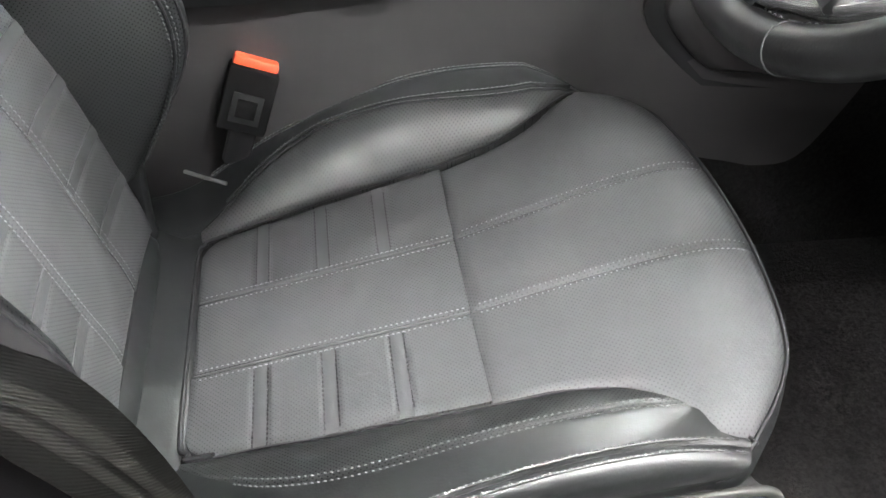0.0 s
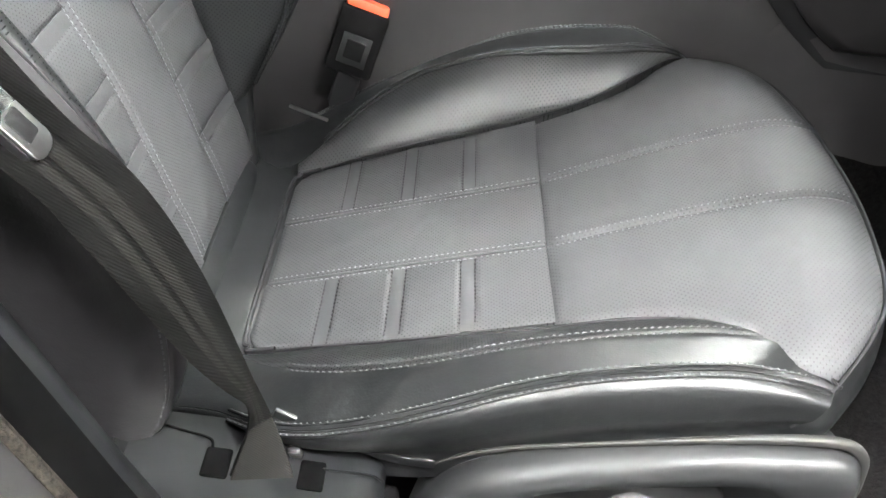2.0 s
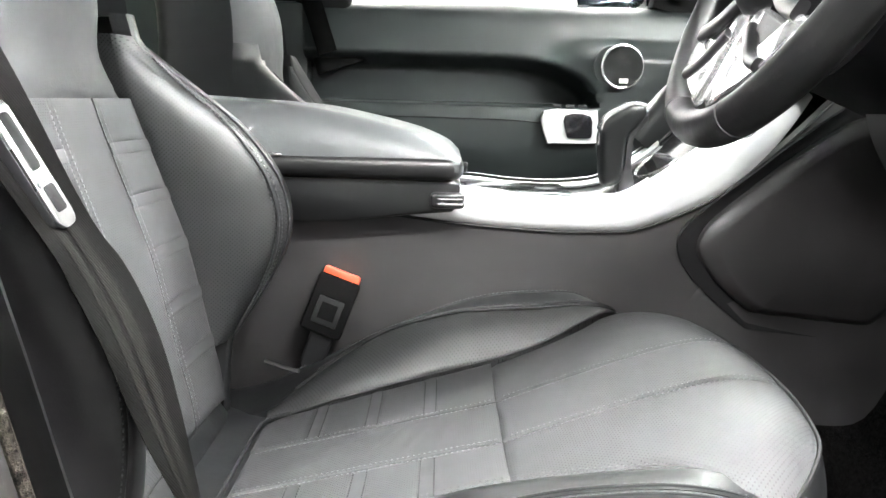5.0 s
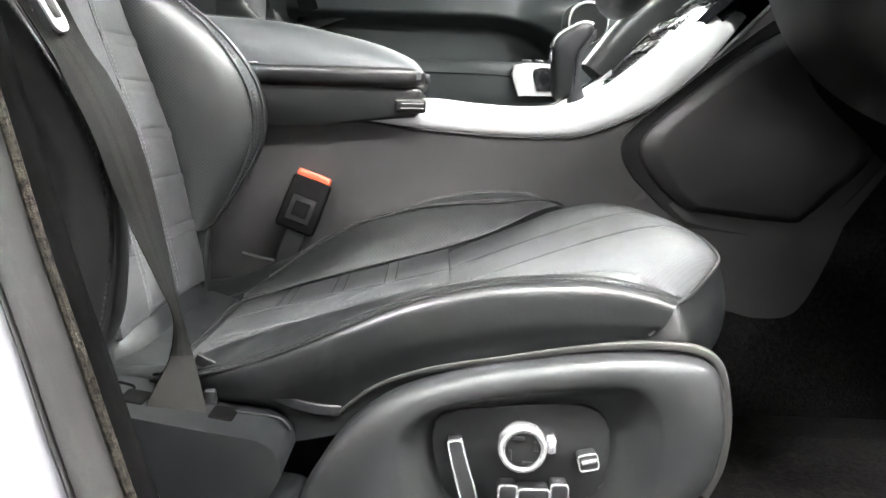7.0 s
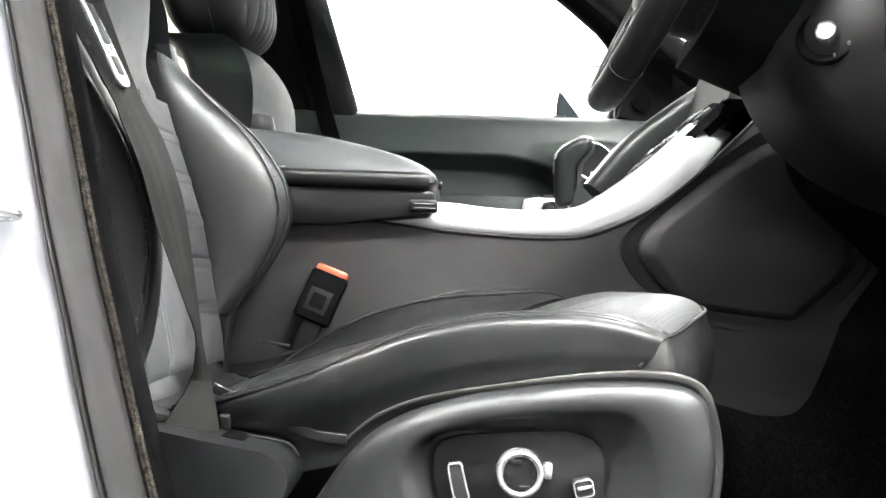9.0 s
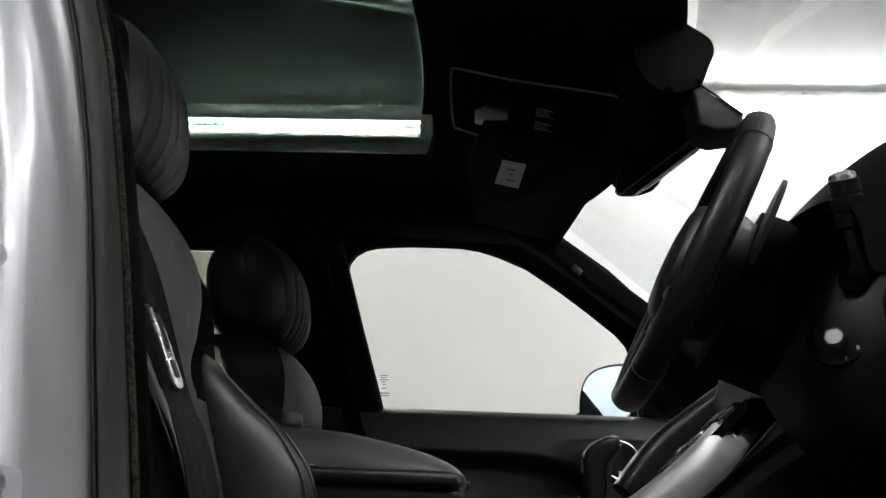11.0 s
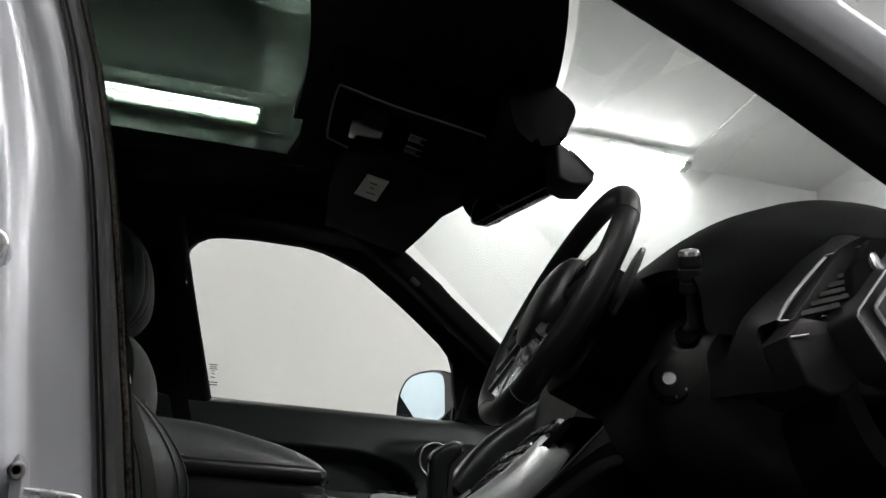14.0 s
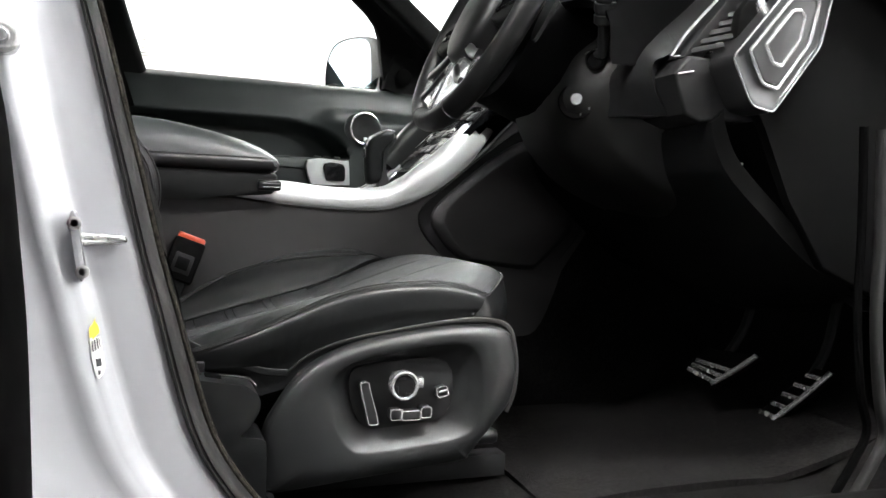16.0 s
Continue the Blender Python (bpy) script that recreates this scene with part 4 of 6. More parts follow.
pillar = thing("door_pillar", (-0.16, -0.45, 0.56), "silver painted door pillar with grey rubber seals", "car pillar", kind="structure")
zs = [0.56 + (1.95 - 0.56) * i / 60 for i in range(61)]
JAMB = [(0.012, -0.412), (0.008, -0.428), (0.002, -0.434), (-0.020, -0.437), (-0.040, -0.440), (-0.046, -0.444), (-0.054, -0.452), (-0.066, -0.456), (-0.084, -0.458), (-0.110, -0.468), (-0.150, -0.486), (-0.19, -0.52), (-0.30, -0.545), (-0.55, -0.56)]
def jamb_y(a, b, z):
    """The pressed panel with a shallow scoop that fades up and down."""
    scoop = 0.013 * math.exp(-((a + 0.034 + 0.05 * (z - 1.45)) / 0.017) ** 2) * math.exp(-((z - 1.42) / 0.20) ** 2)
    swell = -0.006 * math.exp(-((a + 0.072) / 0.010) ** 2) * math.exp(-((z - 1.05) / 0.25) ** 2)
    return b + scoop + swell + p_y(z)


JA = [JAMB[0]]
for p, q in zip(JAMB, JAMB[1:]):
    JA += [(p[0] + (q[0] - p[0]) * k / 3, p[1] + (q[1] - p[1]) * k / 3) for k in (1, 2, 3)]
bm = bmesh.new()
skin(bm, [[Vector((P_SIL(z) + a, jamb_y(a, b, z), z)) for a, b in JA] for z in zs])
part("jamb", bm, M_PAINT, pillar, "sculpted silver paint", 60)
bm = bmesh.new()
RUB = [(0.007, -0.426), (0.007, -0.436), (0.010, -0.4395), (0.012, -0.437), (0.0135, -0.4395), (0.018, -0.438), (0.021, -0.430), (0.0225, -0.420), (0.023, -0.410), (0.021, -0.400)]
skin(bm, [[Vector((P_SIL(z) + a * (P_RUB(z) - P_SIL(z)) / 0.027, b + p_y(z), z)) for a, b in RUB] for z in zs])
part("rubber_seal", bm, M_RUBBER, pillar, "ribbed grey rubber weather seal", 60)
bm = bmesh.new()
add_sweep(bm, [Vector((P_RUB(z) - 0.0022, -0.407 + p_y(z), z)) for z in zs], circle(0.0036, 8), up=(0, 1, 0))
part("flocked_edge", bm, M_FLOCK, pillar, "furry brown-black seal edge")
bm = bmesh.new()
TRIMP = [(-0.004, -0.406), (0.001, -0.402), (0.002, -0.390), (0.001, -0.379), (-0.006, -0.374)]
skin(bm, [[Vector((P_RUB(z) + a, b + p_y(z), z)) for a, b in TRIMP] for z in zs if z > 0.80])
part("pillar_trim", bm, M_RUBBER_D, pillar, "matt black inner trim", 60)
bm = bmesh.new()
skin(bm, [[Vector((P_RUB(z) + a, b + p_y(z), z)) for a, b in ((-0.007, -0.376), (-0.008, -0.366), (-0.012, -0.356), (-0.020, -0.350), (-0.06, -0.345), (-0.14, -0.340))] for z in zs if z > 0.80])
part("pillar_cover", bm, M_PLASTIC, pillar, "dark grey plastic inner pillar cover", 60)

# striker, bolts, sticker on the jamb
striker = thing("door_striker", (-0.19, -0.45, 1.02), "zinc steel door striker bolted to the jamb", "door striker")
part("base_plate", prism([(p.x, p.y) for p in cat([(a, b, 0) for a, b in ((-.192, 1.044), (-.188, 1.049), (-.184, 1.036), (-.181, 1.012), (-.178, .990), (-.181, .984), (-.185, .995), (-.189, 1.02))], 4, True)], "y", -0.464, -0.440, 0.002), M_PAINT, striker)
part("loop", tube(cat([(-.188, -.452, 1.026), (-.165, -.451, 1.025), (-.149, -.449, 1.024), (-.1455, -.445, 1.0225), (-.149, -.441, 1.021), (-.165, -.441, 1.020), (-.186, -.445, 1.018)], 6), 0.0032, 10), M_BOLT, striker)
for z in (1.038, 0.993):
    part("bolt", turned([(0.0062, 0), (0.0062, 0.003), (0.0045, 0.004), (0.0032, 0.004), (0.003, 0.001)], 16, (-.188 + (1.04 - z) * 0.17, -0.463, z), (0, -1, 0)), M_STEEL, striker)
stick = thing("service_sticker", (-0.168, -0.43, 0.91), "small white and yellow sticker on the silver jamb", "sticker")


def on_jamb(a, z, off=0.0012):
    ys = float(np.interp(a, [q[0] for q in JAMB[::-1]], [q[1] for q in JAMB[::-1]]))
    return Vector((P_SIL(z) + a, jamb_y(a, ys, z) - off, z))


STZ = (.945, .939, .930, .915, .905, .897, .891)
STL = (-.1712, -.1740, -.1735, -.1718, -.1700, -.1680, -.1655)
STR = (-.1695, -.1662, -.1648, -.1622, -.1602, -.1598, -.1642)


def st_x(z, k):
    a, b = np.interp(-z, [-q for q in STZ], STL), np.interp(-z, [-q for q in STZ], STR)
    return float(a + (b - a) * k)


def patch(z1, z0, k0, k1, off, tilt=0.0):
    bm = bmesh.new()
    rows = []
    for i in range(9):
        row = []
        for j in range(5):
            k = k0 + (k1 - k0) * j / 4
            z = z1 + (z0 - z1) * i / 8 + tilt * (k - 0.5)
            row.append(on_jamb(st_x(z, k) - P_SIL(z), z, off))
        rows.append(row)
    skin(bm, rows)
    return thick(bm, Vector((0, -0.0006, 0)))


part("yellow_field", patch(.945, .930, 0, 1, 0.0014, 0.008), M_YELLOW, stick)
part("white_field", patch(.930, .891, 0, 1, 0.0014, 0.0), M_WHITE, stick)
for z1, z0, k0, k1 in ((.927, .917, .15, .25), (.928, .918, .38, .5), (.929, .919, .62, .72), (.929, .920, .82, .9), (.910, .903, .3, .75), (.899, .895, .35, .6)):
    part("print_bar", patch(z1, z0, k0, k1, 0.0024), M_INK, stick)
hinge = thing("jamb_bolt", (-0.285, -0.5, 1.22), "round steel bolt and washer on the jamb", "bolt")
part("washer", turned([(0.015, -0.026), (0.015, 0.003), (0.012, 0.005), (0.008, 0.005)], 24, (-0.248, -0.470, 1.200), (0.1, -1, 0)), M_BOLT, hinge)
part("bolt_head", turned([(0.007, 0), (0.007, 0.006), (0.0055, 0.008), (0.0038, 0.008), (0.0035, 0.004)], 12, (-0.248, -0.473, 1.200), (0.1, -1, 0)), M_BOLT, hinge)

# rear door edge
R_X = curve((0.56, 0.8, 0.94, 1.01, 1.08, 1.16, 1.3, 1.5, 1.95), (-.212, -.221, -.227, -.233, -.240, -.252, -.29, -.38, -.57))
bm = bmesh.new()
skin(bm, [[Vector((R_X(z) + a, b + p_y(z), z)) for a, b in ((0.006, -0.490), (0.0, -0.518), (-0.008, -0.526), (-0.03, -0.528), (-0.06, -0.53), (-0.2, -0.55))] for z in zs])
solo("rear_door_seal", thick(bm, Vector((0, -0.01, 0))), M_RUBBER_D, "black rubber edge of the closed rear door", "door seal", kind="structure", angle=60)

# driver side roof rail, front pillar
rail = cat([(-0.46, -0.33, 1.97), (-0.2, -0.29, 2.02), (0.05, -0.32, 1.92), (0.20, -0.345, 1.85), (0.39, -0.352, 1.748), (0.58, -0.355, 1.647), (0.785, -0.355, 1.527), (0.95, -0.37, 1.43), (1.15, -0.39, 1.31)], 8)
solo("front_pillar", sweep(rail, rrect(0.085, 0.07, 0.02), up=(0, 1, 0.3)), M_LINING, "black trimmed driver side front pillar", "car pillar", kind="structure")
outer = [q + Vector((0.03, -0.052, 0.030)) for q in rail]
solo("body_rail", sweep(outer, rrect(0.075, 0.05, 0.018), up=(0, 1, 0.3)), M_PAINT, "silver painted roof rail and pillar skin", "body panel", kind="structure")
hp = cat([(1.10, -0.42, 1.34), (1.10, -0.44, 1.1), (1.10, -0.44, 0.8), (1.10, -0.43, 0.60)], 6)
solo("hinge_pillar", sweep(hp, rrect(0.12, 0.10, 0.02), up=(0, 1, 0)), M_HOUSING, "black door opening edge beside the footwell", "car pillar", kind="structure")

seal = cat([(0.846, -0.42, 1.203), (0.853, -0.42, 1.051), (0.854, -0.42, 0.938), (0.869, -0.42, 0.823), (0.885, -0.42, 0.765), (0.865, -0.42, 0.724), (0.831, -0.42, 0.676)], 6)
solo("door_seal", sweep(seal, rrect(0.016, 0.014, 0.005), up=(0, 1, 0)), M_RUBBER, "black rubber seal round the open door frame", "door seal", kind="structure")
solo("door_seal", sweep([q + Vector((-0.022, 0.012, 0.004)) for q in seal], circle(0.006, 8), up=(0, 1, 0)), M_RUBBER_D, "thin black inner door seal", "door seal", kind="structure")

# roof lining with the sunroof opening
def roof_z(x, y):
    c = (y - 0.41) / 0.72
    return 2.055 - 0.03 * c * c - max(0, x + 0.02) ** 2 * 0.42 - max(0, -0.2 - x) * 0.02


def header_x(y):
    return 0.50 - 0.42 * ((y - 0.41) / 0.72) ** 2 * 0.5


bm = bmesh.new()
nx, ny = 44, 44
cells = {}
for i in range(nx + 1):
    for j in range(ny + 1):
        y = -0.30 + 1.42 * j / ny
        x = -1.6 + (header_x(y) + 1.6) * i / nx
        cells[i, j] = bm.verts.new((x, y, roof_z(x, y)))
for i in range(nx):
    for j in range(ny):
        q = [cells[i, j], cells[i + 1, j], cells[i + 1, j + 1], cells[i, j + 1]]
        c = sum((v.co for v in q), Vector()) / 4
        if -1.3 < c.x < -0.015 and -0.14 < c.y < 0.90:
            continue
        bm.faces.new(q)
solo("roof_lining", thick(bm, Vector((0, 0, 0.04))), M_LINING, "black fabric roof lining with a sunroof opening", "roof lining", kind="structure")
bm = block((-0.66, 0.41, 2.115), (1.40, 1.20, 0.008), 0.002)
g = solo("sunroof_glass", bm, M_ROOFGLASS, "dark tinted glass sunroof panel", "sunroof", kind="structure")
frame_pts = [(-1.31, -0.17), (0.002, -0.17), (0.002, 0.915), (-1.31, 0.915)]
bm = bmesh.new()
add_sweep(bm, [Vector((a, b, 2.075)) for a, b in frame_pts], rrect(0.06, 0.035, 0.004), closed=True)
solo("sunroof_frame", bm, M_LINING, "black frame round the sunroof opening", "sunroof frame", kind="structure")
solo("roof_glass", block((-1.52, 0.41, 2.115), (0.30, 1.12, 0.010), 0.003), M_ROOFGLASS, "dark rear roof glass", "roof", kind="structure")

# passenger side: door, window frame, pillars
WIN = [(-.177, 1.462), (-.207, 1.56), (-.246, 1.68), (-.275, 1.785), (-.286, 1.83), (-.288, 1.858), (-.281, 1.886), (-.264, 1.910), (-.236, 1.927), (-.20, 1.935), (-.15, 1.939), (-.10, 1.942), (.045, 1.941), (.105, 1.932), (.160, 1.915), (.242, 1.881), (.335, 1.819), (.42, 1.756), (.50, 1.692), (.528, 1.660), (.543, 1.62), (.552, 1.56), (.572, 1.466)]
DY = 1.25
cen = Vector((0.1, 1.70, 0))
outer_w = []
for a, b in WIN:
    d = Vector((a, b, 0)) - cen
    d.normalize()
    outer_w.append((a + d.x * 0.16, min(2.06, b + d.y * 0.11)))
bm = bmesh.new()


def lean(z):
    return DY - 0.0 - 0.12 * max(0, z - 1.46)


skin(bm, [[Vector((a, lean(b), b)) for a, b in WIN], [Vector((a, lean(b) - 0.03, b)) for a, b in WIN], [Vector((a + (c - a) * 0.25, lean(b) - 0.045, b + (d - b) * 0.25)) for (a, b), (c, d) in zip(WIN, outer_w)], [Vector((c, lean(d) - 0.05, d)) for c, d in outer_w]])
solo("window_surround", bm, M_LINING, "black trim round the passenger side window", "window frame", kind="structure", angle=60)
bm = bmesh.new()
bm.faces.new([bm.verts.new((a, lean(b) + 0.012, b)) for a, b in WIN])
g = solo("window_1", thick(bm, Vector((0, 0.004, 0))), M_GLASS, "clear passenger side window with small etched marks", "window", kind="structure")
for k, (dz, w) in enumerate(((0.062, .030), (0.056, .022), (0.050, .030), (0.044, .012), (0.036, .010), (0.026, .016), (0.012, .034), (0.005, .034))):
    z = 1.497 + dz
    part("etched_mark", block((-0.158 - dz * 0.1, lean(z) + 0.009, z), (w * 0.8, 0.0008, 0.0026), 0), M_ETCH, g)

door = thing("passenger_door", (0.2, 1.22, 0.75), "closed passenger door with dark padded trim", "car door", kind="structure")


def ease(t):
    t = min(1.0, max(0.0, t))
    return t * t * (3 - 2 * t)


DOOR_Y = curve((1.05, 1.12, 1.19, 1.215, 1.235, 1.29, 1.345, 1.40, 1.43, 1.445, 1.456, 1.462), (1.105, 1.086, 1.084, 1.090, 1.104, 1.128, 1.147, 1.160, 1.172, 1.184, 1.205, 1.245))


def scoop_top(x):
    """Upper edge of the hollow over the armrest; it sweeps down to the front."""
    k = min(1.0, max(0.0, (x - 0.20) / 0.225))
    return 1.222 + 0.120 * math.sqrt(max(0.0, 1 - k ** 2.4))


DOOR_Z = sorted(set([1.05 + 0.016 * k for k in range(11)] + [1.214 + 0.002 * k for k in range(8)] + [1.23 + 0.0055 * k for k in range(43)]))


def door_pt(x, z):
    y = DOOR_Y(z)
    y += (1.079 - y) * ease((x - 0.30) / 0.16) * ease((1.385 - z) / 0.06) if z > 1.10 else 0
    into = ease((scoop_top(x) - z) / 0.042) * ease((z - 1.2195) / 0.007)
    return Vector((x, y + (1.205 - y) * into, z))


bm = bmesh.new()
skin(bm, [[door_pt(-0.26 + 1.0 * i / 110, z) for z in DOOR_Z] for i in range(111)])
part("door_card", thick(bm, Vector((0, 0.03, 0))), M_DOOR, door, "dark green-black leatherette with a swept hollow over the armrest", 60)
part("door_base", sheet(lambda u, v: Vector((-0.26 + 1.0 * u, 1.108 + 0.04 * v, 1.052 - 0.33 * v)), 10, 10, Vector((0, 0.03, 0))), M_DOOR, door, "black lower door panel")
part("armrest_seam", tube(cat([(-0.26, 1.083, 1.190), (0.10, 1.0835, 1.190), (0.25, 1.083, 1.188), (0.30, 1.083, 1.183)], 6), 0.0016, 6), M_BLACK, door)
for bx in (0.335, 0.365, 0.395):
    part("lock_button", block((bx, 1.100, 1.2235), (0.020, 0.012, 0.008), 0.002), M_SWITCH, door)
pull = part("door_pull", prism([(p.x, p.y) for p in cat([(a, b, 0) for a, b in ((.302, 1.212), (.312, 1.145), (.330, 1.140), (.420, 1.142), (.428, 1.150), (.424, 1.210), (.410, 1.214))], 3, True)], "y", 1.066, 1.09, 0.003), M_TRIM, door, "brushed metal pull surround")
part("pull_hollow", prism([(p.x, p.y) for p in cat([(a, b, 0) for a, b in ((.350, 1.203), (.356, 1.158), (.366, 1.152), (.408, 1.153), (.412, 1.162), (.408, 1.203))], 3, True)], "y", 1.0625, 1.08, 0.002), M_GLOSS, pull)
SPK = Vector((0.474, 1.068, 1.315))
spk = part("speaker", turned([(0.047, 0), (0.047, 0.006), (0.044, 0.006), (0.025, 0.003)], 48, SPK + Vector((0, 0.01, 0)), (-0.15, -1, 0)), M_BLACK, door, "round black speaker grille")
part("speaker_ring", sweep([SPK + Vector((0.047 * math.cos(t), 0.003 + 0.007 * math.cos(t), 0.047 * math.sin(t))) for t in np.linspace(0, 2 * math.pi, 49)[:-1]], circle(0.0036, 8), up=(0, 1, 0), closed=True), M_CHROME, spk, "thin chrome ring")
part("speaker_badge", block(SPK + Vector((0.004, -0.003, -0.032)), (0.020, 0.003, 0.010), 0.001), M_WHITE, spk)
part("speaker_mount", turned([(0.050, 0.07), (0.050, 0.085), (0.049, 0.09), (0.047, 0.10)], 32, SPK + Vector((0.0, 0.11, 0)), (-0.15, -1, 0)), M_DOOR, spk)
part("window_button", block((0.40, 1.215, 1.459), (0.03, 0.02, 0.006), 0.001), M_SWITCH, door)

# rear part of the cabin on the far side
bpost = cat([(-0.17, 1.20, 1.30), (-0.235, 1.205, 1.50), (-0.30, 1.18, 1.70), (-0.37, 1.15, 1.93), (-0.40, 1.12, 2.02)], 8)
solo("centre_pillar", sweep(bpost, rrect(0.13, 0.06, 0.02), up=(0, 1, 0)), M_LINING, "black centre pillar beside the passenger seat", "car pillar", kind="structure")
bm = bmesh.new()
ra = [(-.50, 1.46), (-.52, 1.6), (-.56, 1.80), (-.60, 1.935), (-1.2, 1.935), (-1.35, 1.46)]
rb = [(-.30, 1.30), (-.30, 1.6), (-.38, 1.80), (-.40, 2.05), (-1.6, 2.05), (-1.7, 1.30)]
skin(bm, [[Vector((a, 1.24, b)) for a, b in ra] + [Vector((ra[0][0], 1.24, ra[0][1]))], [Vector((a, 1.22, b)) for a, b in rb] + [Vector((rb[0][0], 1.22, rb[0][1]))]])
solo("rear_window_surround", thick(bm, Vector((0, -0.02, 0))), M_LINING, "black surround of the rear side window", "window frame", kind="structure")
g = bmesh.new()
g.faces.new([g.verts.new((a, 1.245, b)) for a, b in ra])
solo("window_2", thick(g, Vector((0, 0.004, 0))), M_REARGLASS, "tinted rear side window", "window", kind="structure")
solo("rear_door_card", block((-1.0, 1.2, 1.0), (1.5, 0.06, 0.9), 0.02), M_DOOR, "black rear door trim", "door trim", kind="structure")
belt = cat([(-0.20, 1.13, 1.33), (-0.27, 1.135, 1.55), (-0.36, 1.125, 1.86)], 8)
solo("passenger_belt", sweep(belt, rrect(0.045, 0.002, 0.0008), up=(0, 1, 0)), M_WEB, "black seat belt hanging on the far pillar", "seat belt")
solo("rear_bulkhead", block((-1.75, 0.41, 1.3), (0.06, 1.62, 1.5), 0.02), M_BLACK, "dark closed rear of the cabin", "bulkhead", kind="structure")
solo("rear_bench", block((-1.2, 0.41, 0.94), (0.6, 1.3, 0.57), 0.08, 4), M_DARK, "black leather rear bench", "rear seat")

solo("far_roof_rail", sweep(cat([(-1.7, 1.13, 1.98), (-0.8, 1.13, 2.01), (-0.2, 1.12, 2.02), (0.22, 1.08, 1.99)], 6), rrect(0.14, 0.12, 0.03), up=(0, 0, 1)), M_LINING, "black lined roof rail over the far doors", "roof rail", kind="structure")

# far front pillar and windscreen
fp = cat([(0.18, 1.075, 2.01), (0.29, 1.07, 1.945), (0.405, 1.075, 1.865), (0.565, 1.095, 1.745), (0.75, 1.12, 1.61), (0.96, 1.15, 1.45), (1.10, 1.17, 1.33)], 8)
pl = solo("far_pillar", sweep([q + Vector((-0.026, 0, -0.023)) for q in fp], rrect(0.066, 0.10, 0.02), up=(0, 1, 0.2)), M_LINING, "black trimmed passenger side front pillar", "car pillar", kind="structure")
part("airbag_tag", block((0.372, 1.022, 1.812), (0.030, 0.003, 0.020), 0.001, rot=Matrix.Rotation(radians(38), 4, "Y")), M_PLASTIC, pl, "small grey tag")
quarter = [(.56, 1.46), (.60, 1.62), (.64, 1.655), (.98, 1.40), (.95, 1.36)]
solo("quarter_trim", prism(quarter, "y", 1.19, 1.24, 0.006), M_LINING, "black triangular trim behind the mirror", "door trim", kind="structure")
part("tweeter", turned([(0.026, 0), (0.026, 0.01), (0.022, 0.012)], 24, (0.62, 1.185, 1.50), (0, -1, 0)), M_HOUSING, door)
bm = bmesh.new()
skin(bm, [[Vector((header_x(y) + 0.02, y, roof_z(header_x(y), y) + 0.02)) for y in np.linspace(-0.28, 1.10, 20)], [Vector((1.45 - 0.30 * ((y - 0.41) / 0.78) ** 2, y, 1.33)) for y in np.linspace(-0.40, 1.20, 20)]])
g = solo("windscreen", thick(bm, Vector((0.004, 0, 0.004))), M_SCREEN, "clear windscreen", "windscreen", kind="structure")

# far door mirror, outside
mir = thing("door_mirror", (0.52, 1.46, 1.50), "black housed passenger door mirror", "door mirror")
mo = [(p.x, p.y) for p in cat([(a, b, 0) for a, b in ((.420, 1.50), (.425, 1.58), (.455, 1.64), (.52, 1.675), (.59, 1.68), (.605, 1.60), (.60, 1.50), (.52, 1.475), (.44, 1.475))], 4, True)]
rings = []
for k, d in ((1.0, 0.0), (1.03, 0.02), (1.02, 0.06), (0.85, 0.12), (0.5, 0.15)):
    rings.append([Vector((.515 + (a - .515) * k + d * 0.9, 1.44 + (a - .43) * 0.35 + d * 0.5, 1.575 + (b - 1.575) * k)) for a, b in mo])
bm = bmesh.new()
skin(bm, rings, closed=True, caps=True)
part("housing", bm, M_GLOSS, mir)
bm = bmesh.new()
bm.faces.new([bm.verts.new(Vector((.515 + (a - .515) * 0.90 - 0.004, 1.436 + ((.515 + (a - .515) * 0.9) - .43) * 0.35, 1.575 + (b - 1.575) * 0.90))) for a, b in mo])
part("mirror_glass", thick(bm, Vector((0.003, 0.006, 0))), M_MIRROR, mir, "blue-tinted mirror glass")
part("mirror_arm", block((0.60, 1.36, 1.49), (0.08, 0.20, 0.05), 0.015), M_GLOSS, mir)


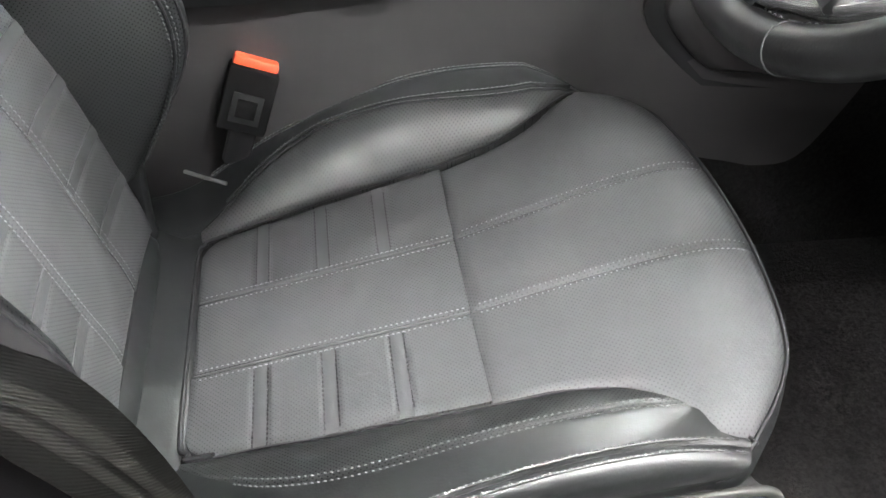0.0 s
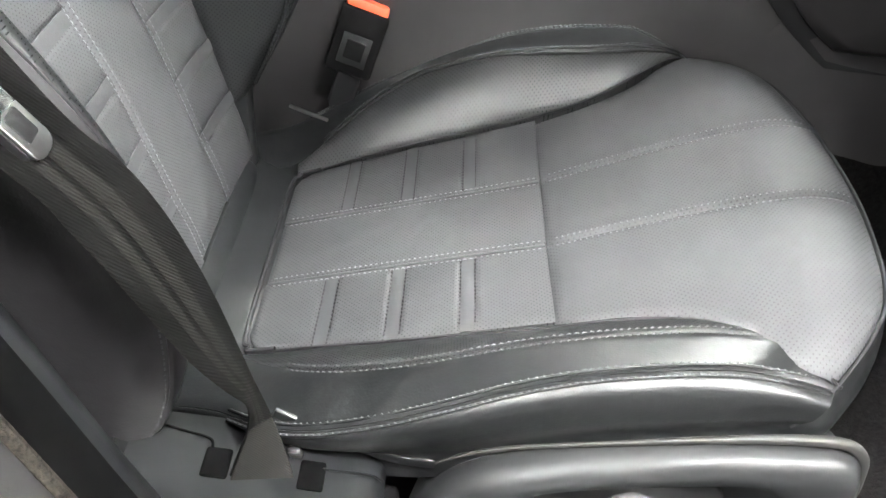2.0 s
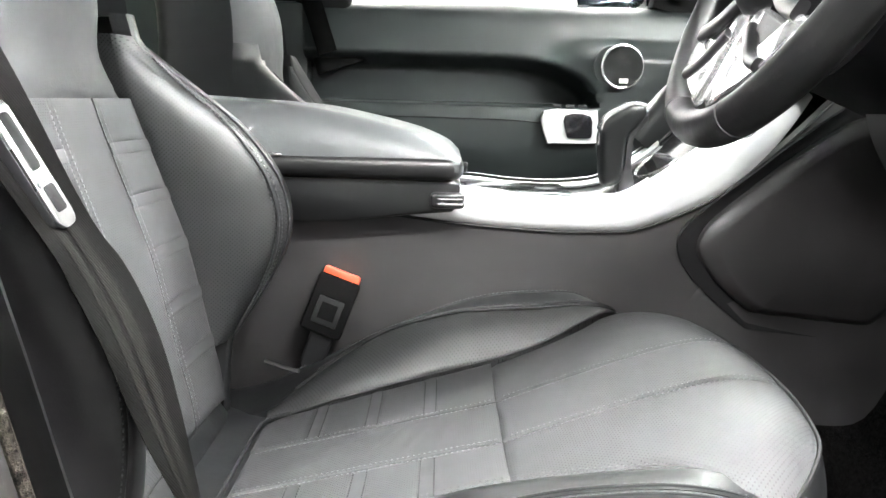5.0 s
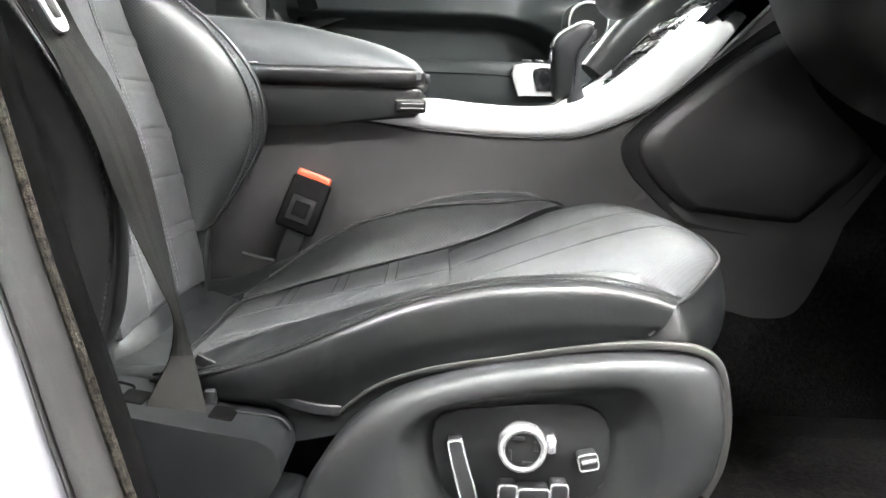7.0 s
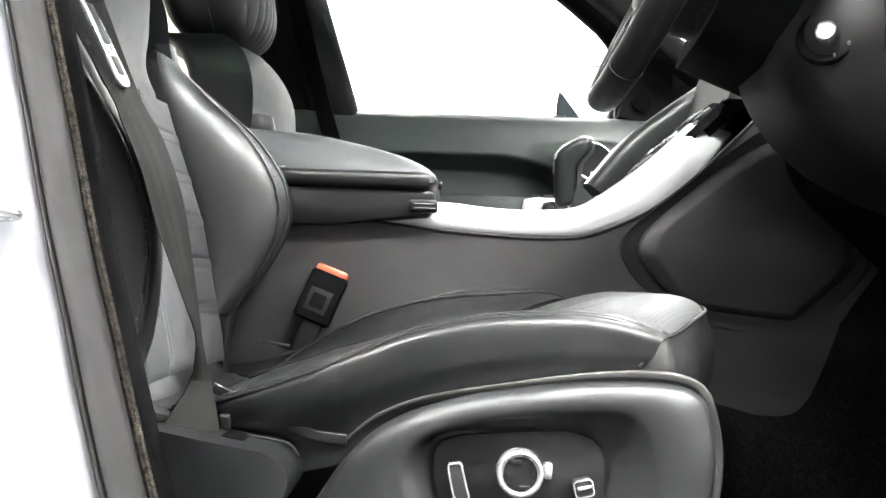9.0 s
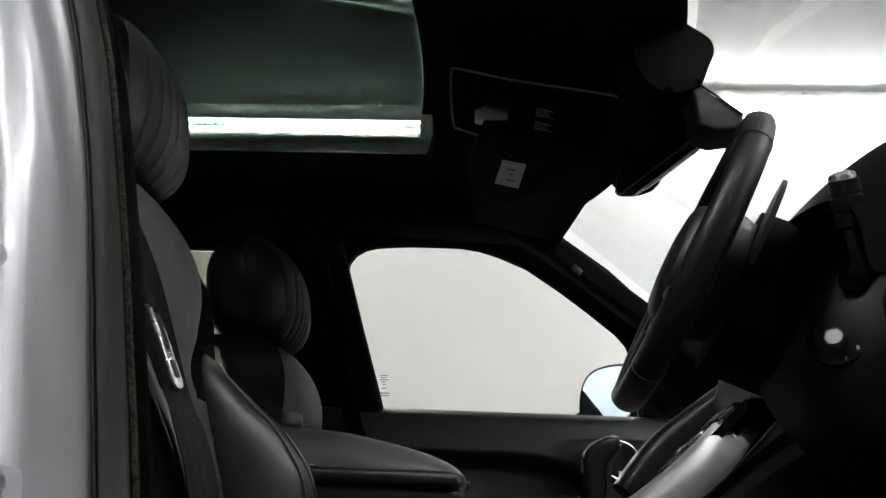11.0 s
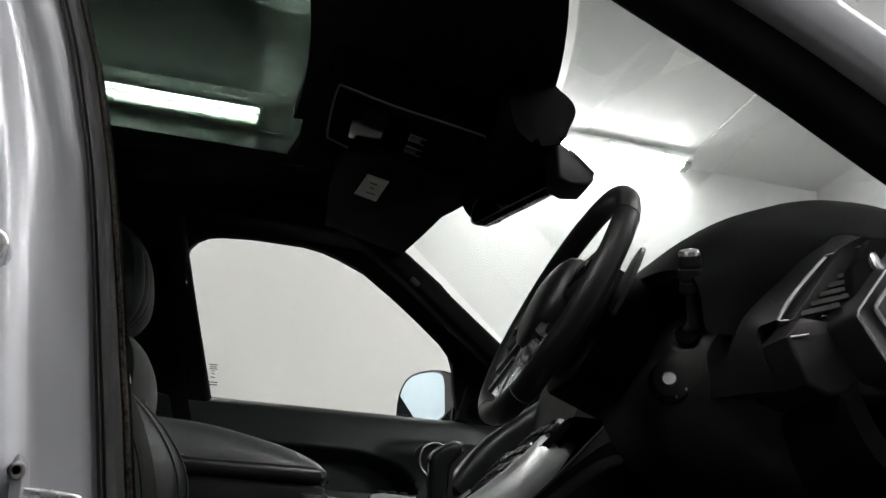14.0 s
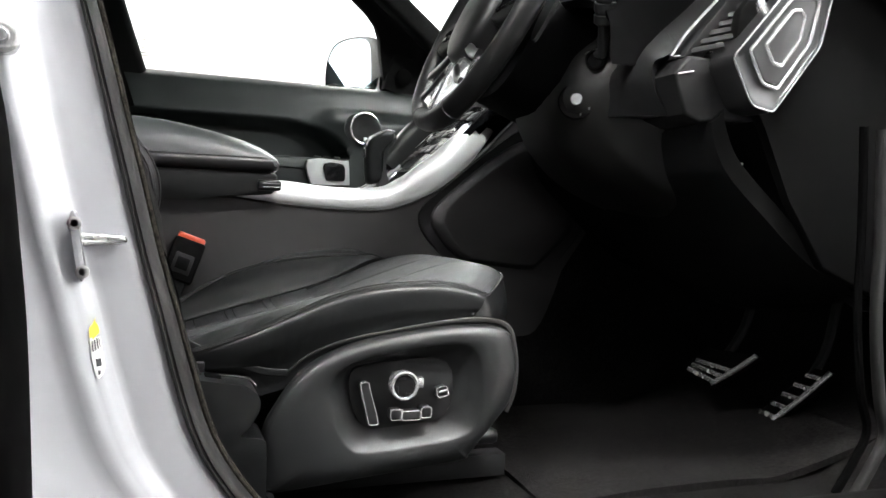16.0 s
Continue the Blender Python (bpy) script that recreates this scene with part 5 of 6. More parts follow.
# ---- console ----
TX = (-0.02, 0.02, 0.10, 0.180, 0.237, 0.290, 0.330, 0.384, 0.439, 0.508, 0.587, 0.66)
T_LO = curve(TX, (1.083, 1.081, 1.072, 1.067, 1.065, 1.066, 1.070, 1.090, 1.120, 1.177, 1.258, 1.33))
T_HI = curve(TX, (1.100, 1.106, 1.116, 1.110, 1.108, 1.111, 1.120, 1.155, 1.198, 1.262, 1.340, 1.41))
console = thing("centre_console", (0.2, 0.41, 0.66), "dark centre console with brushed silver side trims", "centre console")
for side, y0 in ((1, 0.272), (-1, 0.548)):
    def cside(u, v):
        x = -0.45 + 1.35 * u
        top = T_LO(min(max(x, -0.02), 0.66)) if x < 0.66 else 1.33
        if x < -0.02:
            top = 1.083
        z = 0.66 + (top - 0.66) * v
        return Vector((x, y0 + side * (0.012 * math.sin(math.pi * v) * -0.3 - 0.02 * (1 - v) ** 2), z))
    part("side_panel", sheet(cside, 60, 14, Vector((0, 0.02 * side, 0))), M_PANEL, console, "plain matt dark plastic")

    def trimf(u, v):
        x = -0.02 + 0.596 * u
        lo, hi = T_LO(x), min(T_HI(x), 1.258)
        k = math.sin(math.pi * v)
        return Vector((x - 0.03 * v * max(0, x - 0.3), y0 - side * 0.007 * k ** 0.6 + side * 0.016 * v * v + side * 0.050 * (max(0, x - 0.435) / 0.12) ** 2, lo + (hi - lo) * v))
    part("trim_strip", sheet(trimf, 80, 12, Vector((0, 0.012 * side, 0))), M_TRIM, console, "brushed silver trim sweeping up to the dash")
    low = [Vector((x, y0 - side * 0.001, T_LO(x) - 0.0015)) for x in np.linspace(-0.02, 0.66, 60)]
    part("trim_gap", tube(low, 0.0022, 6), M_BLACK, console)

def deckf(u, v):
    x = 0.02 + 0.62 * u
    y = 0.29 + 0.24 * v
    return Vector((x - 0.03 * max(0, x - 0.3), y, T_HI(x) - 0.012 - 0.004 * math.sin(math.pi * v)))


part("deck", sheet(deckf, 50, 16, Vector((0, 0, -0.02))), M_GLOSS, console, "gloss black console top")
for yy in (0.325, 0.50):
    part("deck_rail", tube([Vector((x - 0.03 * max(0, x - 0.3), yy, T_HI(x) - 0.007)) for x in np.linspace(0.09, 0.36, 30)], 0.004, 8), M_TRIM, console)
for name, ya, yb, mat, x0, x1 in (("gate_strip", 0.296, 0.318, M_TRIM, 0.09, 0.40), ("shutter_bar", 0.352, 0.376, M_CHROME, 0.10, 0.29), ("far_strip", 0.505, 0.535, M_TRIM, 0.06, 0.42)):
    def strip_pt(u, v):
        x = x0 + (x1 - x0) * u
        return Vector((x - 0.03 * max(0, x - 0.3), ya + (yb - ya) * v, T_HI(x) - 0.0085 + 0.004 * math.sin(math.pi * v)))
    part(name, sheet(strip_pt, 24, 6, Vector((0, 0, -0.006))), mat, console)
for k in range(9):
    x = 0.118 + 0.019 * k
    part("gate_mark", block((x, 0.307, T_HI(x) - 0.0042), (0.009, 0.005 + 0.004 * (k % 2), 0.0012), 0.0004, 1), M_BOX, console)
lid = prism([(0.11, 0.345), (0.26, 0.345), (0.26, 0.485), (0.11, 0.485)], "z", 1.098, 1.106, 0.003)
part("cubby_lid", lid, M_GLOSS, console)
# knee pad at the front of the console: groove, sloping rim, sunk face
def outline(pts, n=5):
    return [(p.x, p.y) for p in cat([(a, b, 0) for a, b in pts], n, True)]


PAD_OUT = outline([(.536, 1.197), (.478, 1.149), (.413, 1.095), (.392, 1.071), (.3865, 1.051), (.3945, 1.027), (.420, .996), (.477, .947), (.500, .939), (.594, .931), (.655, .929), (.672, .935), (.713, .976), (.752, 1.020), (.765, 1.050), (.745, 1.12), (.690, 1.22), (.620, 1.25)])
PAD_RIM = outline([(.552, 1.190), (.500, 1.150), (.434, 1.092), (.416, 1.068), (.412, 1.048), (.421, 1.028), (.4475, .997), (.480, .971), (.500, .964), (.594, .955), (.642, .952), (.658, .960), (.700, .998), (.732, 1.030), (.742, 1.055), (.725, 1.11), (.675, 1.20), (.620, 1.225)])
PAD_FACE = outline([(.566, 1.180), (.515, 1.142), (.450, 1.086), (.436, 1.064), (.4335, 1.046), (.445, 1.025), (.4725, .990), (.492, .976), (.508, .971), (.594, .962), (.634, .960), (.648, .966), (.686, 1.002), (.713, 1.032), (.721, 1.055), (.708, 1.10), (.665, 1.18), (.618, 1.205)])
f3 = axes("y")


def pad_ring(pts, y):
    return [f3(a, b, y) for a, b in pts]


bm = bmesh.new()
skin(bm, [pad_ring(PAD_OUT, 0.280), pad_ring(PAD_OUT, 0.2625), [f3(a * 0.5 + c * 0.5, b * 0.5 + d * 0.5, 0.2665) for (a, b), (c, d) in zip(PAD_OUT, PAD_RIM)], pad_ring(PAD_RIM, 0.2665)], closed=True, caps=True)
part("pad_gap", bm, M_BLACK, console, "dark groove round the knee pad")
bm = bmesh.new()
skin(bm, [pad_ring(PAD_RIM, 0.275), pad_ring(PAD_RIM, 0.2585), [f3(a * 0.85 + c * 0.15, b * 0.85 + d * 0.15, 0.2545) for (a, b), (c, d) in zip(PAD_RIM, PAD_FACE)], pad_ring(PAD_FACE, 0.2460), [f3(0.58 + (a - 0.58) * 0.96, 1.06 + (b - 1.06) * 0.96, 0.2440) for a, b in PAD_FACE], [f3(0.58 + (a - 0.58) * 0.5, 1.06 + (b - 1.06) * 0.5, 0.2450) for a, b in PAD_FACE]], closed=True, caps=True)
part("knee_pad", bm, M_PANEL, console, "padded panel with a sloping rim", 60)
LOWP = outline([(.40, .96), (.50, .90), (.549, .8735), (.565, .862), (.600, .859), (.625, .862), (.655, .873), (.700, .925), (.757, 1.005), (.80, 1.08), (.70, 1.10), (.50, 1.05)])
part("lower_panel", prism(LOWP, "y", 0.2675, 0.285, 0.003, 3), M_PANEL, console, "dark plastic below the knee pad")

# round black tray with a bright rim in front of the lever
TRAY = [Vector((0.402 + 0.034 * math.cos(a), 0.415 + 0.058 * math.sin(a), 1.148 + 0.026 * math.cos(a))) for a in np.linspace(0, 2 * math.pi, 36, endpoint=False)]
bm = bmesh.new()
tc = Vector((0.402, 0.415, 1.148))
skin(bm, [[tc + (p - tc) * k + Vector((-0.60, 0, 0.80)) * h for p in TRAY] for k, h in ((1.02, -0.012), (1.0, 0.006), (0.93, 0.006), (0.86, -0.002), (0.4, -0.004))], closed=True, caps=True)
tray = part("selector_tray", bm, M_GLOSS, console, "round gloss black tray")
part("tray_rim", sweep([p + Vector((-0.60, 0, 0.80)) * 0.0065 for p in TRAY], circle(0.0020, 6), closed=True), M_CHROME, tray, "thin bright rim")

# switch cluster on the slope
cl = part("switch_panel", sheet(lambda u, v: Vector((0.40 + 0.15 * u, 0.305 + 0.21 * v, 1.150 + 0.145 * u + 0.012 * math.sin(math.pi * v))), 10, 14, Vector((0.01, 0, -0.03))), M_GLOSS, console, "sloping gloss black switch panel")
nrm = Vector((-0.145, 0, 0.15)).normalized()
for i, u in enumerate((0.30, 0.55, 0.84)):
    for j, v in enumerate((0.14, 0.32, 0.5, 0.68, 0.86)):
        c = Vector((0.40 + 0.15 * u, 0.305 + 0.21 * v, 1.150 + 0.145 * u + 0.012 * math.sin(math.pi * v))) + nrm * 0.004
        tip = Matrix.Rotation(radians(-44), 4, "Y")
        if i == 1 and j in (0, 4):
            part("rotary_knob", turned([(0.012, -0.004), (0.012, 0.004), (0.011, 0.0055), (0.008, 0.005)], 24, c, nrm), M_CHROME, cl, "chrome rotary knob")
        else:
            key = part("push_button", block(c - nrm * 0.0035, (0.024, 0.036, 0.006), 0.002, 2, tip), M_SWITCH, cl)
            part("key_edge", block(c - nrm * 0.0006, (0.0022, 0.030, 0.0012), 0.0004, 1, tip), M_CHROME, key)
for v in (0.0, 1.0):
    part("panel_rail", tube([Vector((0.39 + 0.16 * u, 0.305 + 0.21 * v, 1.145 + 0.155 * u)) for u in (0, 0.25, 0.5, 0.75)], 0.0022, 8), M_FIELD, cl)
part("screen_panel", sheet(lambda u, v: Vector((0.545 + 0.06 * u, 0.27 + 0.28 * v, 1.29 + 0.16 * u)), 8, 8, Vector((0.05, 0, 0))), M_BLACK, console, "black centre screen panel")
cheek_l = cat([(0.40, 0.535, 1.16), (0.46, 0.545, 1.235), (0.55, 0.555, 1.31), (0.66, 0.57, 1.39)], 6)
part("stack_cheek", sweep(cheek_l, rrect(0.05, 0.08, 0.02), up=(0, 0, 1)), M_DARK, console, "dark leather console cheek")

# gear lever
gear = thing("gear_lever", (0.32, 0.34, 1.10), "upright black and chrome gear selector lever", "gear lever")
GRIP = outline([(.295, 1.122), (.2895, 1.161), (.2885, 1.2005), (.297, 1.2150), (.317, 1.2270), (.3335, 1.2335), (.347, 1.2305), (.349, 1.2160), (.3365, 1.2005), (.3270, 1.1910), (.3235, 1.1780), (.3225, 1.145), (.3205, 1.128), (.313, 1.1215)], 4)
gx, gz = 0.312, 1.175
bm = bmesh.new()
skin(bm, [[f3(gx + (a - gx) * k, gz + (b - gz) * (1 - (1 - k) * 0.45), y) for a, b in GRIP] for y, k in ((0.3195, 0.40), (0.3200, 0.62), (0.3225, 0.84), (0.3270, 0.95), (0.3340, 1.0), (0.3480, 1.0), (0.3550, 0.95), (0.3595, 0.84), (0.3620, 0.62), (0.3625, 0.40))], closed=True, caps=True)
grip = part("grip", bm, M_DARK, gear, "smooth black leather grip", 60)
CAP = outline([(.2875, 1.199), (.2965, 1.2165), (.317, 1.2290), (.3335, 1.2355), (.3475, 1.2325), (.3465, 1.2285), (.3335, 1.2300), (.318, 1.2235), (.300, 1.2115), (.2925, 1.197)], 3)
part("grip_cap", prism(CAP, "y", 0.3255, 0.3565, 0.0016, 2), M_CHROME, grip, "bright chrome cap")
part("grip_joint", tube([(.3225, .3262, 1.2300), (.3235, .341, 1.2335), (.3225, .3558, 1.2300)], 0.0007, 6), M_BLACK, grip)
stem_o = outline([(.3525, 1.224), (.3515, 1.211), (.3400, 1.1965), (.3340, 1.184), (.3330, 1.150), (.3390, 1.118), (.3200, 1.108), (.3180, 1.130), (.3250, 1.150), (.3262, 1.186), (.3350, 1.2010), (.3480, 1.2150)], 4)
part("lever_stem", prism(stem_o, "y", 0.3285, 0.3535, 0.003, 2), M_FIELD, gear, "dark satin metal stem")
part("shift_button", prism(outline([(.2872, 1.176), (.2872, 1.192), (.2905, 1.192), (.2905, 1.176)], 3), "y", 0.3330, 0.3490, 0.001, 1), M_CHROME, grip)
part("collar", turned([(0.036, 0), (0.036, 0.003), (0.03, 0.006)], 32, (.318, 0.34, 1.099), (0, 0, 1)), M_TRIM, gear)

# armrest box with two padded lids
arm = thing("armrest_box", (-0.1, 0.4, 1.07), "padded centre armrest box with a grey leather lid", "armrest")
side_o = [(-.45, 1.06), (-.45, 1.130), (-.10, 1.128), (.090, 1.130), (.098, 1.124), (.098, 1.098), (.088, 1.088), (-.05, 1.074)]
part("box", prism(side_o, "y", 0.250, 0.57, 0.006, 3), M_BOX, arm)
lip = [(-.45, 1.132), (-.45, 1.153), (.086, 1.152), (.086, 1.133)]
part("lid_base", prism(lip, "y", 0.250, 0.565, 0.004, 2), M_BOX, arm)
lip_path = [(-.45, .2535, 1.1425), (-.1, .2535, 1.1425), (.065, .2535, 1.1425)] + [tuple(p) for p in cat([(.075, .2538, 1.1425), (.086, .260, 1.1425), (.0885, .272, 1.1425), (.0885, .30, 1.1425)], 4)] + [(.0885, .50, 1.1425), (.0885, .56, 1.1425)]
part("lid_lip", sweep(lip_path, rrect(0.027, 0.0285, 0.012, 4)), M_BOX, arm, "satin black rounded lid edge")
part("hinge_chip", block((-0.137, 0.2445, 1.1572), (0.016, 0.003, 0.0028), 0.001), M_CHROME, arm)
ARM_Z = curve((-.45, -.30, -.206, -.108, -.026, .030, .057, .080, .092, .098), (1.226, 1.225, 1.222, 1.217, 1.203, 1.190, 1.181, 1.171, 1.162, 1.154))


def lidtop(u, v):
    x = -0.45 + 0.546 * u
    e = min(v, 1 - v) / 0.16
    k = 1.0 if e >= 1 else math.sin(math.pi / 2 * e) ** 0.55
    pinch = 0.0022 * math.exp(-((v - 0.17) / 0.006) ** 2)
    return Vector((x, 0.246 + 0.31 * v, 1.150 + (ARM_Z(x) - 1.150) * k + 0.004 * math.sin(math.pi * v) * (1 - u) - pinch))


part("lid_pad", sheet(lidtop, 60, 90, Vector((0, 0, -0.01))), M_ARM, arm, "dark grey leather lid pad")
seamp = [[lidtop(u, 0.17 + 0.02 * max(0, u - 0.8) + off) + Vector((0, 0, 0.0009)) for u in np.linspace(0.3, 0.985, 50)] for off in (-0.016, 0.016)]
seam_rows(seamp, arm, 0.0045, 0.002, 0.0009, 0.0010)
part("catch", block((0.082, 0.246, 1.104), (0.044, 0.018, 0.020), 0.005, 3), M_BOX, arm, "black release catch")
for cz in (1.107, 1.1005):
    part("catch_line", block((0.085, 0.2365, cz), (0.032, 0.002, 0.0016), 0.0006, 1), M_CHROME, arm)
part("front_knob", turned([(0.007, 0), (0.007, 0.008), (0.005, 0.010)], 16, (0.098, 0.30, 1.143), (1, 0, 0)), M_PLASTIC, arm)

# seat belt buckle beside the cushion
bk = thing("belt_buckle", (-0.07, 0.25, 0.87), "black seat belt buckle with a red release button", "buckle")
tilt = Matrix.Rotation(radians(-14), 4, "Y")
rot = Matrix.Rotation(radians(20), 4, "Y") @ Matrix.Rotation(radians(-12), 4, "X")
O = Vector((-0.068, 0.250, 0.960))


def bkp(name, c, s, mat, bev, label=""):
    return part(name, block(O + (rot @ Vector(c)), s, bev, 2, rot), mat, bk, label)


bkp("body", (0, 0, 0), (0.056, 0.026, 0.078), M_HOUSING, 0.005, "black plastic buckle body")
bkp("button", (0.0, 0.002, 0.042), (0.050, 0.018, 0.014), M_RED, 0.004, "bright red release button")
bkp("logo_frame", (0.0, -0.0135, -0.008), (0.034, 0.002, 0.036), M_BLACK, 0.0008)
bkp("logo_plate", (0.0, -0.0145, -0.008), (0.022, 0.002, 0.022), M_HOUSING, 0.0008)
part("stalk", sweep([O + rot @ Vector((0.004, 0, -0.034)), O + rot @ Vector((0.004, 0.004, -0.075)), Vector((-0.075, 0.245, 0.82))], rrect(0.032, 0.012, 0.004), up=(0, 1, 0)), M_BLACK, bk)
solo("rail_bracket", tube([(-0.145, 0.205, 0.897), (-0.120, 0.195, 0.893), (-0.098, 0.186, 0.891)], 0.0022, 8), M_STEEL, "thin bright metal edge beside the cushion", "bracket")


# ---- driver's seat belt and lower trim ----
sb = thing("seat_belt", (-0.09, -0.25, 0.85), "black webbing seat belt hanging from the pillar", "seat belt")
B_L = cat([(-.31, -.352, 1.40), (-.235, -.315, 1.27), (-.163, -.295, 1.145), (-.147, -.293, 1.112), (-.130, -.293, 1.075), (-.117, -.287, 1.03), (-.105, -.285, 1.0), (-.093, -.275, .963), (-.086, -.262, .931), (-.0916, -.254, .896), (-.099, -.263, .877), (-.108, -.276, .856)], 8)
B_R = cat([(-.285, -.310, 1.41), (-.210, -.268, 1.285), (-.158, -.245, 1.155), (-.139, -.235, 1.118), (-.125, -.232, 1.086), (-.113, -.232, 1.050), (-.104, -.228, 1.0), (-.096, -.228, .955), (-.090, -.230, .926), (-.0785, -.238, .892), (-.069, -.250, .870), (-.058, -.269, .846)], 8)
bm = bmesh.new()
skin(bm, [[a.lerp(b, k / 8) for k in range(9)] for a, b in zip(B_L, B_R)])
part("webbing", thick(bm, Vector((-0.0012, 0.0012, 0))), M_WEB, sb, "ribbed black webbing")
for k0, k1 in ((0.26, 0.40), (0.48, 0.68)):
    bm = bmesh.new()
    skin(bm, [[a.lerp(b, k0 + (k1 - k0) * k / 3) + Vector((0.0006, -0.0010, 0)) for k in range(4)] for a, b in zip(B_L, B_R)])
    part("woven_band", bm, M_WEB_B, sb, "lighter woven stripe")
t0, t1 = Vector((-0.203, -0.288, 1.230)), Vector((-0.163, -0.272, 1.144))
td = (t1 - t0).normalized()
tn = Vector((0.93, -0.12, 0.36))
tn = (tn - td * tn.dot(td)).normalized()
ts = td.cross(tn)


def tongue_at(a, b, c=0.0):
    """a across, b along from the upper end, c towards the door."""
    return t0 + ts * a + td * b + tn * c


bm = bmesh.new()
skin(bm, [[tongue_at(p * k, 0.052 + q * k, c) for p, q in rrect(0.022, 0.086, 0.008, 4)] for k, c in ((0.96, -0.004), (1.0, 0.0), (1.0, 0.005), (0.95, 0.008), (0.6, 0.0085))], closed=True, caps=True)
tg = part("tongue", bm, M_SWITCH, sb, "black and bright metal belt tongue", 50)
def slab_on(name, w, b0, b1, c0, c1, r, mat, label=""):
    """A rounded plate lying on the tongue."""
    bm = bmesh.new()
    skin(bm, [[tongue_at(p * k, (b0 + b1) / 2 + q * k, c) for p, q in rrect(w, b1 - b0, r, 4)] for k, c in ((1.0, c0), (1.0, c1 - 0.0006), (0.94, c1))], closed=True, caps=True)
    return part(name, bm, mat, tg, label, 50)


slab_on("metal_plate", 0.0195, 0.012, 0.096, 0.0075, 0.0105, 0.007, M_TONGUE, "bright stamped metal plate")
slab_on("slot", 0.0105, 0.020, 0.058, 0.0100, 0.0109, 0.003, M_BLACK)
slab_on("slot", 0.0115, 0.068, 0.086, 0.0100, 0.0109, 0.002, M_BLACK)
part("anchor_clip", block((-0.0615, -0.249, 0.8600), (0.010, 0.006, 0.014), 0.002, rot=Matrix.Rotation(radians(20), 4, "X")), M_FIELD, sb, "small metal anchor clip")
bm = bmesh.new()
skin(bm, [[a.lerp(b, k / 6) + Vector((0.0006, -0.0022, 0)) for k in range(7)] for a, b in list(zip(B_L, B_R))[-17:]])
part("sewn_end", thick(bm, Vector((0.0002, -0.0010, 0))), M_WEB_B, sb, "coarse sewn belt end")

low = thing("lower_pillar_trim", (-0.06, -0.3, 0.7), "moulded grey plastic trim below the belt anchor", "trim panel")


part("cover", prism([(p.x, p.y) for p in cat([(a, b, 0) for a, b in ((-.196, .874), (-.186, .8728), (-.170, .8705), (-.134, .8655), (-.10, .8600), (-.06, .853), (-.03, .848), (-.012, .845), (.003, .834), (.006, .816), (-.006, .794), (-.016, .783), (.010, .779), (.015, .765), (.016, .71), (.014, .70), (-.186, .70), (-.196, .71))], 4, True)], "y", -0.302, -0.222, 0.009, 4), M_PLASTIC, low, "smooth moulded cover", 30)
part("cover_lip", sweep(cat([(-.041, -.2560, .8505), (-.0155, -.2555, .8475), (-.002, -.2550, .8440), (.006, -.2550, .835)], 6), circle(0.0012, 6)), M_PLASTIC, low, "thin raised edge")
ledge_tilt = Matrix.Rotation(radians(9.5), 4, "Y")
for x, z in ((-0.119, 0.8635), (-0.0480, 0.8510)):
    part("anchor_well", block((x, -0.263, z - 0.004), (0.021, 0.027, 0.0115), 0.003, 2, ledge_tilt), M_RUBBER_D, low, "dark slot beside the belt end")
part("panel_joint", sweep(cat([(-.176, -.2330, .8722), (-.150, -.2385, .8685), (-.131, -.2420, .8660), (-.1255, -.2455, .8650), (-.1245, -.2520, .8648)], 5), circle(0.0011, 6)), M_RUBBER_D, low, "thin joint between two trim pieces")
solo("sill_trim", sweep(cat([(0.02, -0.372, 0.685), (0.08, -0.374, 0.66), (0.15, -0.375, 0.645), (0.5, -0.375, 0.62), (1.05, -0.375, 0.61)], 8), rrect(0.09, 0.06, 0.015), up=(0, 0, 1)), M_BLACK, "black plastic sill trim", "sill trim", kind="structure")


# ---- dashboard ----
dash = thing("dashboard", (0.75, 0.41, 1.2), "black soft dashboard with leather lower panel", "dashboard")
DS = [(1.45, 1.33), (1.20, 1.405), (0.95, 1.43), (0.76, 1.425), (0.68, 1.405), (0.645, 1.36), (0.64, 1.31), (0.665, 1.25), (0.70, 1.20), (0.75, 1.10), (0.82, 1.00), (0.95, 0.95), (1.30, 0.95)]
bm = bmesh.new()
prof = cat([(a, b, 0) for a, b in DS], 4)
rows = []
for y in np.linspace(-0.345, 1.17, 40):
    k = max(0, (-0.26 - y) / 0.085)
    rows.append([Vector((q.x + 0.05 * k * k * (1 if q.x < 0.9 else 0), y, q.y - 0.02 * k * k)) for q in prof])
skin(bm, rows)
part("dash_end", prism(DS + [(1.45, 0.95)], "y", -0.352, -0.335, 0.004), M_HOUSING, dash)
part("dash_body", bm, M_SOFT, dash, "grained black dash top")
bm = bmesh.new()
# instrument cowl
HX = (0.47, 0.50, 0.54, 0.60, 0.66, 0.74, 0.82, 0.88)
H_TOP = curve(HX, (1.400, 1.430, 1.470, 1.515, 1.545, 1.575, 1.585, 1.58))
rows = []
for x in np.linspace(0.475, 0.88, 22):
    row = []
    for t in np.linspace(0, math.pi, 30):
        c, s = math.cos(t), math.sin(t)
        row.append(Vector((x + 0.02 * abs(c), -0.06 - 0.20 * math.copysign(abs(c) ** 0.7, c), 1.30 + (H_TOP(x) - 1.30) * s ** 0.55)))
    rows.append(row)
skin(bm, rows)
thick(bm, Vector((0.004, 0, -0.012)))
cowl = part("cowl", bm, M_SOFT, dash, "hooded instrument cowl", 60)
part("instrument_face", sheet(lambda u, v: Vector((0.62 + 0.05 * u, -0.22 + 0.38 * v, 1.31 + 0.17 * u)), 6, 8, Vector((0.02, 0, 0))), M_GLOSS, cowl)
